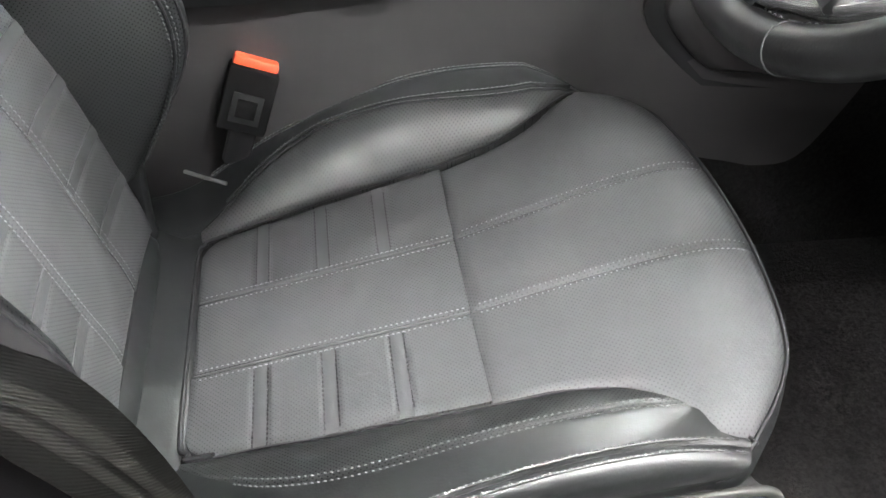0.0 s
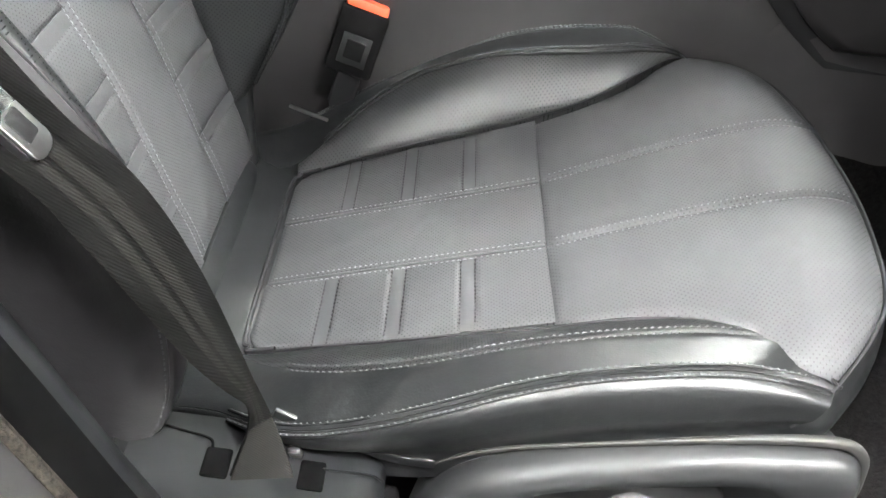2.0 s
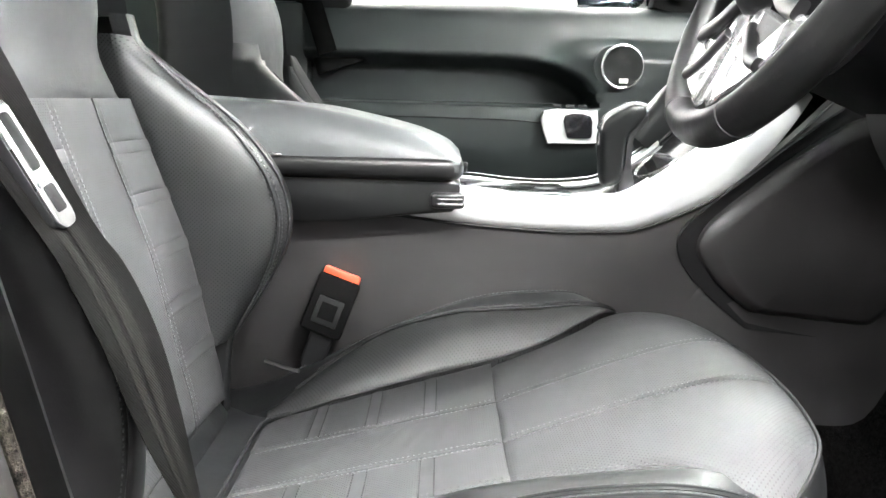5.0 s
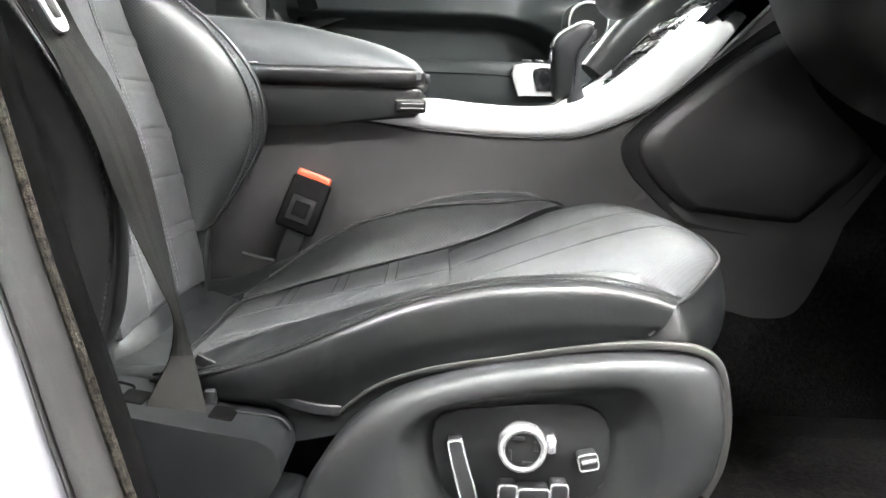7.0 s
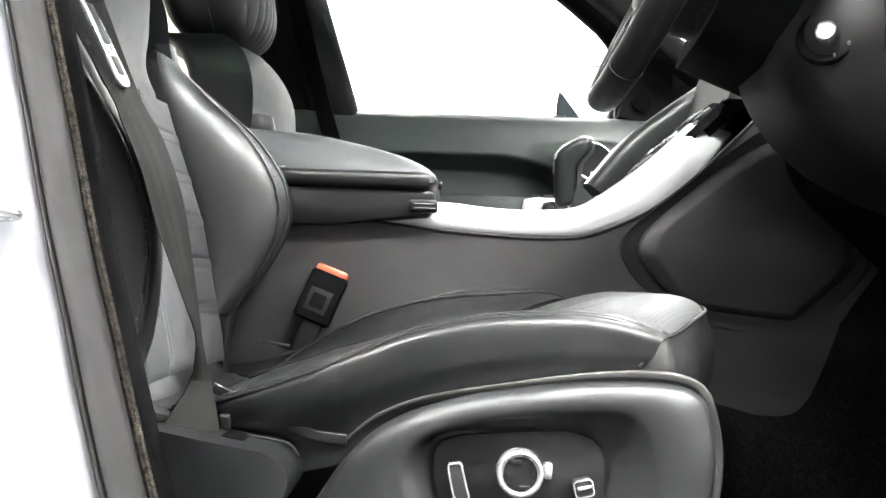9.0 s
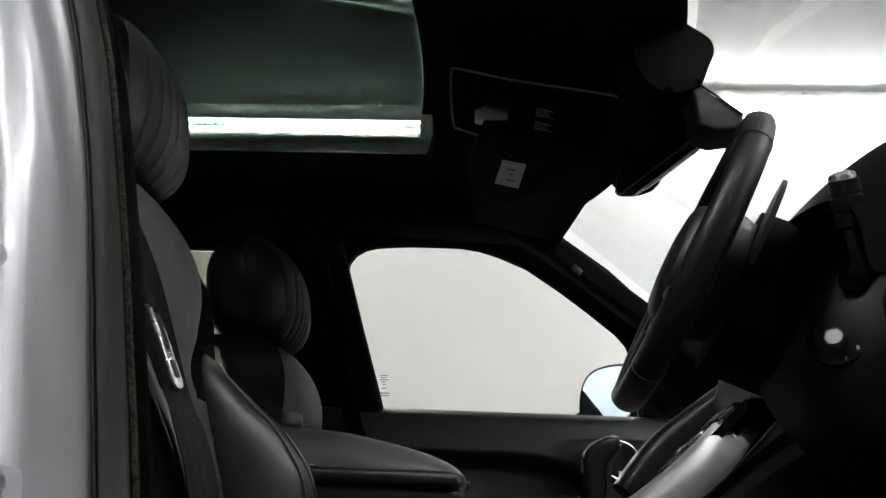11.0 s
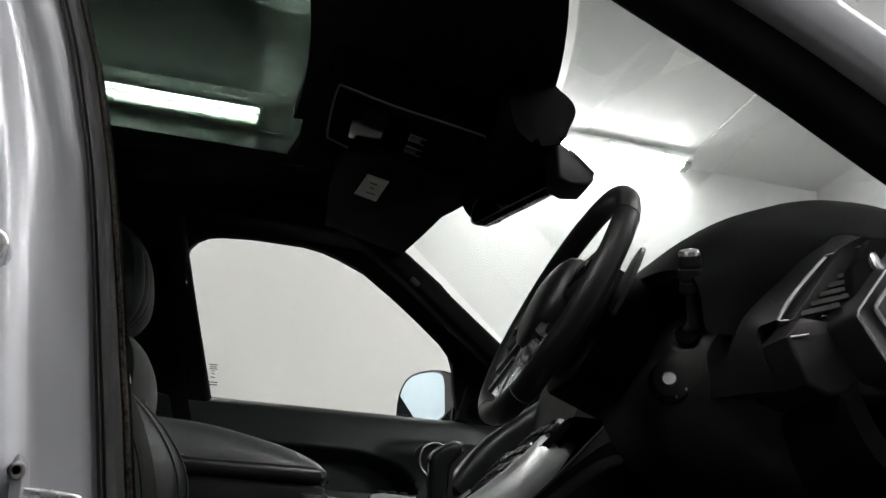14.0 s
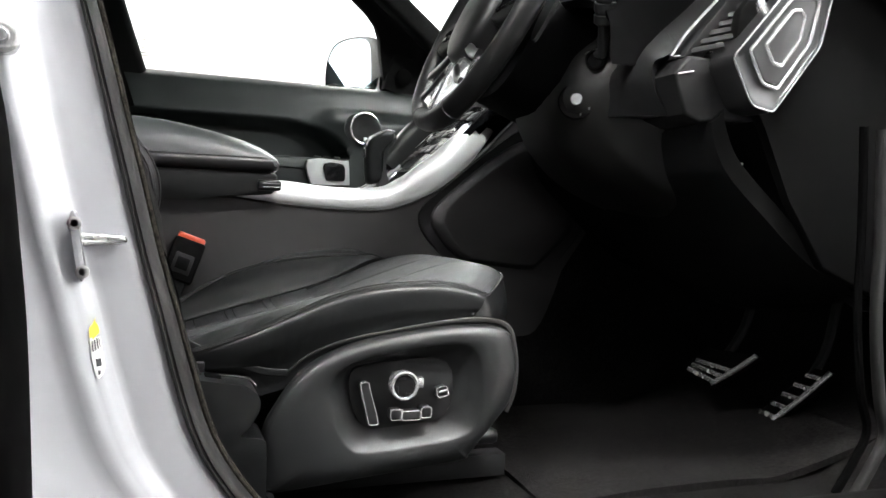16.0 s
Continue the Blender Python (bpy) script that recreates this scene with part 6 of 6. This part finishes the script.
# leather side of the dash with air vent and end cap
LEATHER_OUT = cat([(.522, -.200, 1.218), (.5245, -.205, 1.248), (.528, -.210, 1.280), (.553, -.222, 1.322), (.588, -.225, 1.3685), (.634, -.228, 1.400), (.668, -.232, 1.424), (.72, -.25, 1.46)], 5)
LEATHER_IN = cat([(.5775, -.295, 1.2155), (.559, -.294, 1.236), (.547, -.292, 1.267), (.549, -.292, 1.2905), (.5755, -.293, 1.3055), (.604, -.291, 1.341), (.662, -.289, 1.402), (.73, -.288, 1.44)], 5)


def leather_pt(u, v):
    i = int(round(u * (len(LEATHER_OUT) - 1)))
    q = LEATHER_OUT[i].lerp(LEATHER_IN[i], v)
    return q + Vector((-0.004, -0.006, 0)) * math.sin(math.pi * v)


part("leather_panel", sheet(leather_pt, 35, 10, Vector((0.06, 0.05, 0))), M_DASHL, dash, "dark grey leather panel beside the column")
for off in (-0.004, 0.004):
    seam_rows([[leather_pt(0.53 + 0.10 * v, v) + Vector((-0.0008, -0.0008, off)) for v in np.linspace(0.05, 0.95, 20)]], dash, 0.004, 0.002, 0.0005, 0.0004, mat=M_THREAD_K, out=(-0.7, -0.7, 0))
part("gloss_panel", prism([(.580, 1.296), (.556, 1.268), (.575, 1.214), (.60, 1.203), (.70, 1.213), (.70, 1.296)], "y", -0.332, -0.22, 0.006, 3), M_BLACK, dash, "black panel below the vent")
part("panel_line", sweep([(.560, -.334, 1.268), (.585, -.334, 1.274)], circle(0.0010, 6)), M_STEEL, dash)
vent = part("air_vent", prism([(.578, 1.296), (.612, 1.297), (.735, 1.428), (.700, 1.428), (.665, 1.405)], "y", -0.318, -0.25, 0.003), M_BLACK, dash, "black side air vent")
part("vent_rim", sweep([Vector(q) for q in [(.570, -.305, 1.297), (.640, -.318, 1.310)]], circle(0.0016, 8)), M_CHROME, vent, "thin chrome line")
part("vent_rim", sweep([Vector(q) for q in cat([(.568, -.304, 1.297), (.587, -.303, 1.3245), (.615, -.303, 1.356), (.639, -.303, 1.381), (.656, -.303, 1.398)], 5)], circle(0.0032, 8)), M_CHROME, vent, "bright chrome edge")
part("vent_rim", sweep([Vector(q) for q in [(.650, -.306, 1.396), (.690, -.318, 1.409), (.730, -.328, 1.420)]], circle(0.0013, 8)), M_CHROME, vent, "thin chrome line")
for k in range(8):
    t = k / 7
    a = Vector((.592 + 0.105 * t, -0.318, 1.305 + 0.10 * t))
    part("vane", sweep([a, a + Vector((0.035, -0.025, 0.008))], rrect(0.003, 0.010, 0.001), up=(0.7, 0, 0.7)), M_BLACK, vent)
part("vent_wheel", turned([(0.018, 0), (0.018, 0.006), (0.014, 0.008)], 24, (.688, -.345, 1.372), (0.3, -1, 0.2)), M_CHROME, vent)
# six-sided end cap with raised metal rings
HEX = [(.604, 1.284), (.643, 1.217), (.684, 1.210), (.772, 1.318), (.796, 1.412), (.775, 1.436), (.734, 1.432)]


def hexring(k, y, n=5):
    pts = []
    c = Vector((.702, 1.325, 0))
    p = [c + (Vector((a, b, 0)) - c) * 0.94 for a, b in HEX]
    out = []
    for i in range(len(p)):
        a, b, d = p[i - 1], p[i], p[(i + 1) % len(p)]
        e1, e2 = (a - b).normalized() * 0.009, (d - b).normalized() * 0.009
        for t in (0, 0.33, 0.66, 1):
            q = (b + e1) * (1 - t) ** 2 + b * 2 * t * (1 - t) + (b + e2) * t * t
            out.append(q)
    for q in out:
        w = c + (q - c) * k
        yy = y - 0.10 * (w.x - 0.71) * -0.30
        pts.append(Vector((w.x, yy + 0.02 * (1.33 - w.y) * -2.0 * 0.3, w.y)))
    return pts


bm = bmesh.new()
skin(bm, [hexring(1.0, -0.25), hexring(1.0, -0.372), hexring(0.985, -0.377), hexring(0.93, -0.378), hexring(0.90, -0.376), hexring(0.3, -0.376)], closed=True, caps=True)
cap_ = part("end_cap", bm, M_FIELD, dash, "silver six-sided dash end cap", 50)
for k, rad in ((0.985, 0.0016), (0.68, 0.0028), (0.38, 0.0030)):
    part("cap_ring", sweep(hexring(k, -0.379), circle(rad, 8), up=(0, 1, 0), closed=True), M_CHROME, cap_, "raised bright ring")
for k, yy in ((0.62, -0.3765), (0.36, -0.3775)):
    bm = bmesh.new()
    skin(bm, [hexring(k, yy + 0.004), hexring(k, yy - 0.0016), hexring(k * 0.96, yy - 0.002)], closed=True, caps=True)
    part("cap_field", bm, M_FIELD, cap_)
# lower dash in front of the knees
LK = [(.600, 1.205), (.605, 1.18), (.630, 1.135), (.70, 1.075), (.80, 1.00), (.92, .955), (1.10, .95)]
bm = bmesh.new()
pk = cat([(a, b, 0) for a, b in LK], 5)
rows = []
for y in np.linspace(-0.336, 0.265, 24):
    k = abs(y + 0.05) / 0.32
    rows.append([Vector((q.x + 0.03 * k ** 4, y, q.y - 0.05 * (1 - min(1, k)) ** 2 * (1 if q.x > 0.55 else 0.3))) for q in pk])
skin(bm, rows)
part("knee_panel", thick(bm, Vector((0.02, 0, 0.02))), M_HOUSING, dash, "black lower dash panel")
for i, (a, b) in enumerate(((.655, 1.148), (.662, 1.149), (.672, 1.150), (.685, 1.150))):
    part("small_mark", block((a - 0.015 + i * 0.004, -0.20 - 0.042 * i, 1.150), (0.004, 0.006, 0.004), 0.0008, 1), M_STEEL, dash)

# column shroud, knob and stalk
part("column_shroud", sweep(cat([(0.425, -0.050, 1.342), (0.50, -0.055, 1.310), (0.60, -0.06, 1.27), (0.72, -0.06, 1.23)], 6), rrect(0.215, 0.185, 0.07, 5), up=(0, 0, 1)), M_SOFT, dash, "black steering column shroud")


def fascia(u, v):
    c = cat([(.10, 0, 1.375), (.066, 0, 1.350), (.022, 0, 1.315), (.0, 0, 1.262), (.006, 0, 1.212), (.05, 0, 1.15), (.13, 0, 1.10), (.28, 0, 1.05)], 6)
    q = c[int(round(u * (len(c) - 1)))]
    p = cat([(.456, -.03, 0), (.452, -.09, 0), (.456, -.135, 0), (.470, -.162, 0), (.492, -.185, 0), (.53, -.215, 0), (.60, -.245, 0)], 5)
    w = p[int(round(v * (len(p) - 1)))]
    return Vector((w.x + q.x, w.y, q.z))


part("fascia", sheet(fascia, 42, 30, Vector((0.06, 0.02, 0))), M_COLUMN, dash, "soft curved fascia round the light switch")
kn = Vector((0.490, -0.178, 1.243))
kax = Vector((-0.55, -0.85, 0.15))
knob = part("light_knob", turned([(0.029, -0.004), (0.029, 0.0025), (0.0275, 0.0040), (0.0255, 0.0025), (0.019, -0.0005), (0.0180, -0.004), (0.009, -0.004)], 36, kn, kax), M_HOUSING, dash, "round light switch")
part("knob_cap", turned([(0.0098, -0.004), (0.0102, 0.012), (0.0092, 0.0145), (0.0078, 0.0128), (0.004, 0.0128)], 28, kn, kax), M_CHROME, knob, "chrome turning cap")
part("knob_mark", block(kn + Vector((0.012, -0.018, -0.012)), (0.003, 0.002, 0.004), 0.0006), M_STEEL, knob)
part("knob_mark", block(kn + Vector((0.003, -0.008, -0.021)), (0.002, 0.002, 0.004), 0.0006), M_STEEL, knob)
stalk = thing("light_stalk", (0.47, -0.2, 1.35), "black column stalk with a bright silver tip", "stalk")
s0, s1 = Vector((0.515, -0.205, 1.315)), Vector((0.492, -0.246, 1.402))
sx = (s1 - s0)
part("arm", tube([Vector((0.50, -0.09, 1.31)), s0, s0 + sx * 0.5], 0.009, 10), M_SWITCH, stalk)
part("barrel", turned([(0.010, 0), (0.0155, 0.004), (0.0160, 0.016), (0.0145, 0.017), (0.0145, 0.020), (0.0160, 0.021), (0.0160, 0.034), (0.0142, 0.035), (0.0142, 0.038), (0.0155, 0.039), (0.0145, 0.052)], 28, s0 + sx * 0.42, sx), M_BLACK, stalk, "ridged black barrel", 30)
part("tip", turned([(0.0140, 0), (0.0138, 0.004), (0.0120, 0.007), (0.0100, 0.0072), (0.0085, 0.0085), (0.004, 0.0092)], 28, s0 + sx * 0.42 + sx.normalized() * 0.052, sx), M_CHROME, stalk, "silver end button")

part("column_button", turned([(0.010, -0.02), (0.0150, 0.0), (0.0150, 0.005), (0.0125, 0.006), (0.011, 0.003), (0.004, 0.003)], 24, (0.509, -0.195, 1.305), (-0.5, -0.85, 0.1)), M_HOUSING, dash, "small round black knob")
# steering wheel
wheel = thing("steering_wheel", (0.385, 0.0, 1.37), "black leather steering wheel with silver spoke accents", "steering wheel")
WC = Vector((0.3828, -0.0502, 1.3811))
wf = Vector((1, -0.004, 0))
wx = Vector((0.004, 1, 0))
wy = wf * math.sin(radians(25.7)) + Vector((0, 0, math.cos(radians(25.7))))
wz = -wf * math.cos(radians(25.7)) + Vector((0, 0, math.sin(radians(25.7))))


def wp(a, b, c=0.0):
    return WC + wx * a + wy * b + wz * c


rim = [wp(0.188 * math.cos(t), 0.188 * math.sin(t), 0.0) for t in np.linspace(0, 2 * math.pi, 73)[:-1]]
part("rim", sweep(rim, [(0.0165 * math.cos(t), 0.0185 * math.sin(t)) for t in np.linspace(0, 2 * math.pi, 17)[:-1]], up=tuple(wz), closed=True), M_WHEEL, wheel, "thick black leather rim")
for ang in (25, 155, 248, 292):
    t = radians(ang)
    ring = [wp((0.188 + 0.0172 * math.cos(k)) * math.cos(t), (0.188 + 0.0172 * math.cos(k)) * math.sin(t), 0.0192 * math.sin(k)) for k in np.linspace(0, 2 * math.pi, 25)[:-1]]
    part("rim_seam", sweep(ring, circle(0.0006, 5), up=tuple(wx), closed=True), M_THREAD_D if ang > 180 else M_PIPE, wheel)
for a0, a1 in ((25, 155), (205, 335)):
    rows = [[wp((0.188 - 0.0168) * math.cos(radians(a)), (0.188 - 0.0168) * math.sin(radians(a)), 0.002 * (-1) ** int(a * 2)) for a in np.linspace(a0, a1, 120)]]
    seam_rows(rows, wheel, 0.003, 0.003, 0.0006, 0.0006)
pad = [(p.x, p.y) for p in cat([(a, b, 0) for a, b in ((-.075, .030), (-.060, .058), (0, .066), (.060, .058), (.075, .030), (.070, -.03), (.045, -.068), (0, -.078), (-.045, -.068), (-.070, -.03))], 4, True)]
bm = bmesh.new()
skin(bm, [[wp(a * k, b * k - 0.005, c) for a, b in pad] for k, c in ((1.0, -0.06), (1.02, -0.015), (1.0, 0.008), (0.93, 0.020), (0.75, 0.027), (0.4, 0.030))], closed=True, caps=True)
hub = part("airbag_pad", bm, M_WHEEL, wheel, "rounded black airbag cover", 50)
part("badge", sweep([wp(-0.026, 0.044, 0.0235), wp(0.026, 0.044, 0.0235)], rrect(0.013, 0.006, 0.002), up=tuple(wz)), M_CHROME, hub, "small silver badge")
for sgn in (1, -1):
    bm = bmesh.new()
    out = [(0.065, 0.028), (0.115, 0.030), (0.176, 0.022), (0.176, -0.030), (0.115, -0.035), (0.065, -0.020)]
    oc = [(p.x, p.y) for p in cat([(a, b, 0) for a, b in out], 3, True)]
    skin(bm, [[wp(sgn * a, b, c) for a, b in oc] for c in (-0.014, 0.004)] + [[wp(sgn * (0.115 + (a - 0.115) * 0.93), b * 0.85, 0.010) for a, b in oc]], closed=True, caps=True)
    sp = part("spoke", bm, M_BLACK, wheel, "black side spoke with buttons", 50)
    for i in range(3):
        part("button", sweep([wp(sgn * (0.086 + i * 0.024), -0.004, 0.011), wp(sgn * (0.102 + i * 0.024), -0.004, 0.011)], rrect(0.020, 0.006, 0.002), up=tuple(wz)), M_GLOSS, sp)
bm = bmesh.new()
lowsp = [(-0.032, -0.06), (0.032, -0.06), (0.026, -0.178), (-0.026, -0.178)]
skin(bm, [[wp(a, b, c) for a, b in lowsp] for c in (-0.014, 0.008)], closed=True, caps=True)
sp = part("spoke", bm, M_BLACK, wheel)
for sgn in (1, -1):
    part("spoke_trim", sweep(cat([wp(sgn * 0.024, -0.125, 0.010), wp(sgn * 0.022, -0.145, 0.012), wp(sgn * 0.026, -0.166, 0.010)], 5), rrect(0.007, 0.005, 0.002), up=tuple(wz)), M_CHROME, sp, "bright accent strip")
for sgn in (1, -1):
    bez = [(p.x, p.y) for p in cat([(a, b, 0) for a, b in ((.006, -.168), (.045, -.160), (.083, -.144), (.118, -.116), (.108, -.094), (.078, -.112), (.048, -.122), (.036, -.096), (.030, -.080), (.006, -.090))], 3, True)]
    bm = bmesh.new()
    skin(bm, [[wp(sgn * a, b, c) for a, b in bez] for c in (-0.010, 0.009)] + [[wp(sgn * (0.055 + (a - 0.055) * 0.94), -0.125 + (b + 0.125) * 0.92, 0.012) for a, b in bez]], closed=True, caps=True)
    bezel = part("spoke_bezel", bm, M_CHROME, wheel, "satin chrome lower spoke bezel", 50)
    for path, w in (([(.110, -.094), (.075, -.084), (.040, -.066)], 0.017), ([(.090, -.137), (.060, -.128), (.026, -.100)], 0.012)):
        part("spoke_arm", sweep(cat([wp(sgn * a, b, 0.012) for a, b in path], 5), rrect(w, 0.010, 0.004, 3), up=tuple(wz)), M_SWITCH, bezel, "dark satin arm")
part("hub_back", turned([(0.075, 0), (0.085, -0.03), (0.07, -0.075), (0.06, -0.10)], 32, wp(0, -0.005, -0.005), wz), M_BLACK, wheel)
for sgn in (1, -1):
    pd = [(p.x, p.y) for p in cat([(a, b, 0) for a, b in ((.112, .050), (.128, .072), (.140, .070), (.148, .02), (.140, -.032), (.125, -.036), (.112, -.01))], 3, True)]
    bm = bmesh.new()
    skin(bm, [[wp(sgn * a, b, c) for a, b in pd] for c in (-0.052, -0.046)], closed=True, caps=True)
    part("shift_paddle", bm, M_SWITCH, wheel, "thin black shift paddle")

# pedals
for nm, pts, lab in (("brake_pedal", [(.885, .035, .772), (.885, -.045, .760), (.915, -.125, .826), (.915, .018, .818)], "rubber and metal brake pedal pad"), ("accelerator_pedal", [(.965, -.075, .706), (.965, -.120, .704), (1.02, -.195, .806), (1.02, -.155, .806)], "metal faced accelerator pedal")):
    pts = [Vector(q) for q in pts]
    ped = thing(nm, sum(pts, Vector()) / 4, lab, "pedal")
    bm = bmesh.new()
    bm.faces.new([bm.verts.new(q) for q in pts])
    part("pad", thick(bm, Vector((0.016, 0, -0.006))), M_RUBBER_D, ped)
    part("edge_strip", sweep([pts[1] - Vector((0.004, 0, 0)), pts[1].lerp(pts[2], 0.5) - Vector((0.006, 0, 0.003)), pts[2] - Vector((0.004, 0, 0))], rrect(0.010, 0.006, 0.002), up=(-1, 0, 0.3)), M_CHROME, ped, "bright metal edge")
    count = 5 if nm[0] == "a" else 3
    for k in range(count):
        a, b = pts[0].lerp(pts[3], (k + 0.3) / 5), pts[1].lerp(pts[2], (k + 0.3) / 5)
        d = (b - a)
        part("metal_bar", sweep([a + d * 0.06 - Vector((0.003, 0, 0)), b - d * 0.06 - Vector((0.003, 0, 0))], rrect(0.009, 0.005, 0.0015), up=(-1, 0, 0.3)), M_BOLT, ped, "brushed metal bar")
    mid = sum(pts, Vector()) / 4
    part("pedal_arm", tube(cat([mid + Vector((0.012, 0, 0)), mid + Vector((0.07, 0, 0.08)), mid + Vector((0.10, 0, 0.22))], 5), 0.009, 8), M_BLACK, ped)


# ---- overhead ----
oc = thing("overhead_console", (0.2, 0.41, 1.9), "gloss black overhead lamp console", "overhead console")
OC = [(.060, .325), (.162, .332), (.282, .328), (.355, .327), (.376, .332), (.385, .374), (.384, .47), (.379, .537), (.363, .562), (.305, .578), (.195, .579), (.112, .564), (.056, .550), (.044, .536), (.041, .433), (.045, .338)]


def oz(x):
    return 1.964 - (x - 0.04) * 0.19


bm = bmesh.new()
cc = [(p.x, p.y) for p in cat([(a, b, 0) for a, b in OC], 3, True)]
om = (0.213, 0.45)
skin(bm, [[Vector((om[0] + (a - om[0]) * k, om[1] + (b - om[1]) * k, oz(a) + d)) for a, b in cc] for k, d in ((1.12, 0.10), (1.06, 0.02), (1.0, 0.0), (0.97, -0.003), (0.94, 0.001), (0.5, 0.003))], closed=True, caps=True)
part("panel", bm, M_HOUSING, oc, "", 50)
part("panel_rim", sweep([Vector((a, b, oz(a) - 0.0045)) for a, b in cc], circle(0.0024, 6), closed=True), M_SATIN, oc, "thin satin rim")
for x, y, w, d in ((.128, .445, .075, .145), (.252, .429, .058, .025), (.252, .480, .058, .025), (.346, .44, .022, .19)):
    part("lens", block((x, y, oz(x) - 0.001), (w, d, 0.006), 0.002, 2, Matrix.Rotation(radians(10.7), 4, "Y")), M_SWITCH if w == .058 else M_GLOSS, oc)
    o = [(x - w / 2, y - d / 2), (x + w / 2, y - d / 2), (x + w / 2, y + d / 2), (x - w / 2, y + d / 2)]
    if w == .058:
        part("button_rim", sweep([Vector((a, b, oz(a) - 0.005)) for a, b in o], circle(0.0016, 5), closed=True), M_SATIN, oc)
visor = thing("sun_visor", (0.22, 0.75, 1.89), "black folded sun visor with a white warning label", "sun visor")
vp = [(.10, .55), (.36, .53), (.39, .56), (.33, .98), (.30, 1.01), (.12, .98), (.09, .95)]
vc = [(p.x, p.y) for p in cat([(a, b, 0) for a, b in vp], 3, True)]
bm = bmesh.new()
skin(bm, [[Vector((a, b, oz(a) - 0.022 + d)) for a, b in vc] for d in (0.022, 0.0)] + [[Vector((0.24 + (a - 0.24) * 0.94, 0.77 + (b - 0.77) * 0.96, oz(a) - 0.026)) for a, b in vc]], closed=True, caps=True)
part("visor_body", bm, M_LINING, visor, "", 50)
lb = [(.157, .611), (.212, .613), (.199, .735), (.140, .731)]
bm = bmesh.new()
bm.faces.new([bm.verts.new((a, b, oz(a) - 0.0275)) for a, b in lb])
part("label", thick(bm, Vector((0, 0, -0.0006))), M_LABEL, visor, "white printed label")
for k, (y, w) in enumerate(((.63, .03), (.648, .02), (.672, .012), (.70, .025))):
    part("print_bar", block((.178, y, oz(.178) - 0.0288), (w, 0.005, 0.0006), 0, 1, Matrix.Rotation(radians(10.7), 4, "Y")), M_YELLOW if k == 0 else M_INK, visor)

mirror = thing("rear_view_mirror", (0.45, 0.38, 1.8), "black frameless rear view mirror", "mirror")
MC = Vector((0.452, 0.375, 1.795))
ma = (Vector((0.515, 0.255, 1.805)) - Vector((0.392, 0.495, 1.790))).normalized()
mb = Vector((0.10, 0.05, 1)).normalized()
mn = ma.cross(mb).normalized()
mo = rrect(0.265, 0.070, 0.026, 5)
bm = bmesh.new()
skin(bm, [[MC + ma * a * k + mb * b * k + mn * d for a, b in mo] for k, d in ((0.55, -0.045), (0.92, -0.030), (1.0, -0.008), (1.0, 0.0))], closed=True, caps=True)
part("shell", bm, M_GLOSS, mirror, "", 50)
part("bezel", sweep([MC + ma * a * 0.97 + mb * b * 0.95 + mn * 0.0010 for a, b in mo], circle(0.0013, 6), up=tuple(mn), closed=True), M_SATIN, mirror, "thin satin bezel")
bm = bmesh.new()
bm.faces.new([bm.verts.new(MC + ma * a * 0.95 + mb * b * 0.92 + mn * 0.0012) for a, b in mo])
part("glass", thick(bm, mn * 0.001), M_MIRROR, mirror)
part("stem", tube([MC - mn * 0.03, MC - mn * 0.06 + Vector((0.01, 0, 0.05)), Vector((0.56, 0.38, 1.92))], 0.012, 8), M_BLACK, mirror)
house = [(.38, 1.965), (.457, 1.958), (.490, 1.938), (.514, 1.916), (.520, 1.889), (.506, 1.852), (.487, 1.815), (.43, 1.80), (.385, 1.85)]
sens = thing("sensor_housing", (0.45, 0.36, 1.88), "black sensor housing and camera cover above the mirror", "sensor housing")
part("housing", prism([(p.x, p.y) for p in cat([(a, b, 0) for a, b in house], 8, True)], "y", 0.175, 0.56, 0.03, 4), M_HOUSING, sens)
cover = [(.472, 1.80), (.487, 1.808), (.554, 1.754), (.553, 1.737), (.542, 1.722), (.505, 1.716), (.476, 1.728)]
part("camera_cover", prism(cover, "y", 0.165, 0.235, 0.008, 3), M_BLACK, sens)
part("cover_seam", sweep([(.487, .163, 1.806), (.520, .163, 1.777), (.552, .163, 1.748)], rrect(0.004, 0.003, 0.001), up=(0, 1, 0)), M_BLACK, sens)
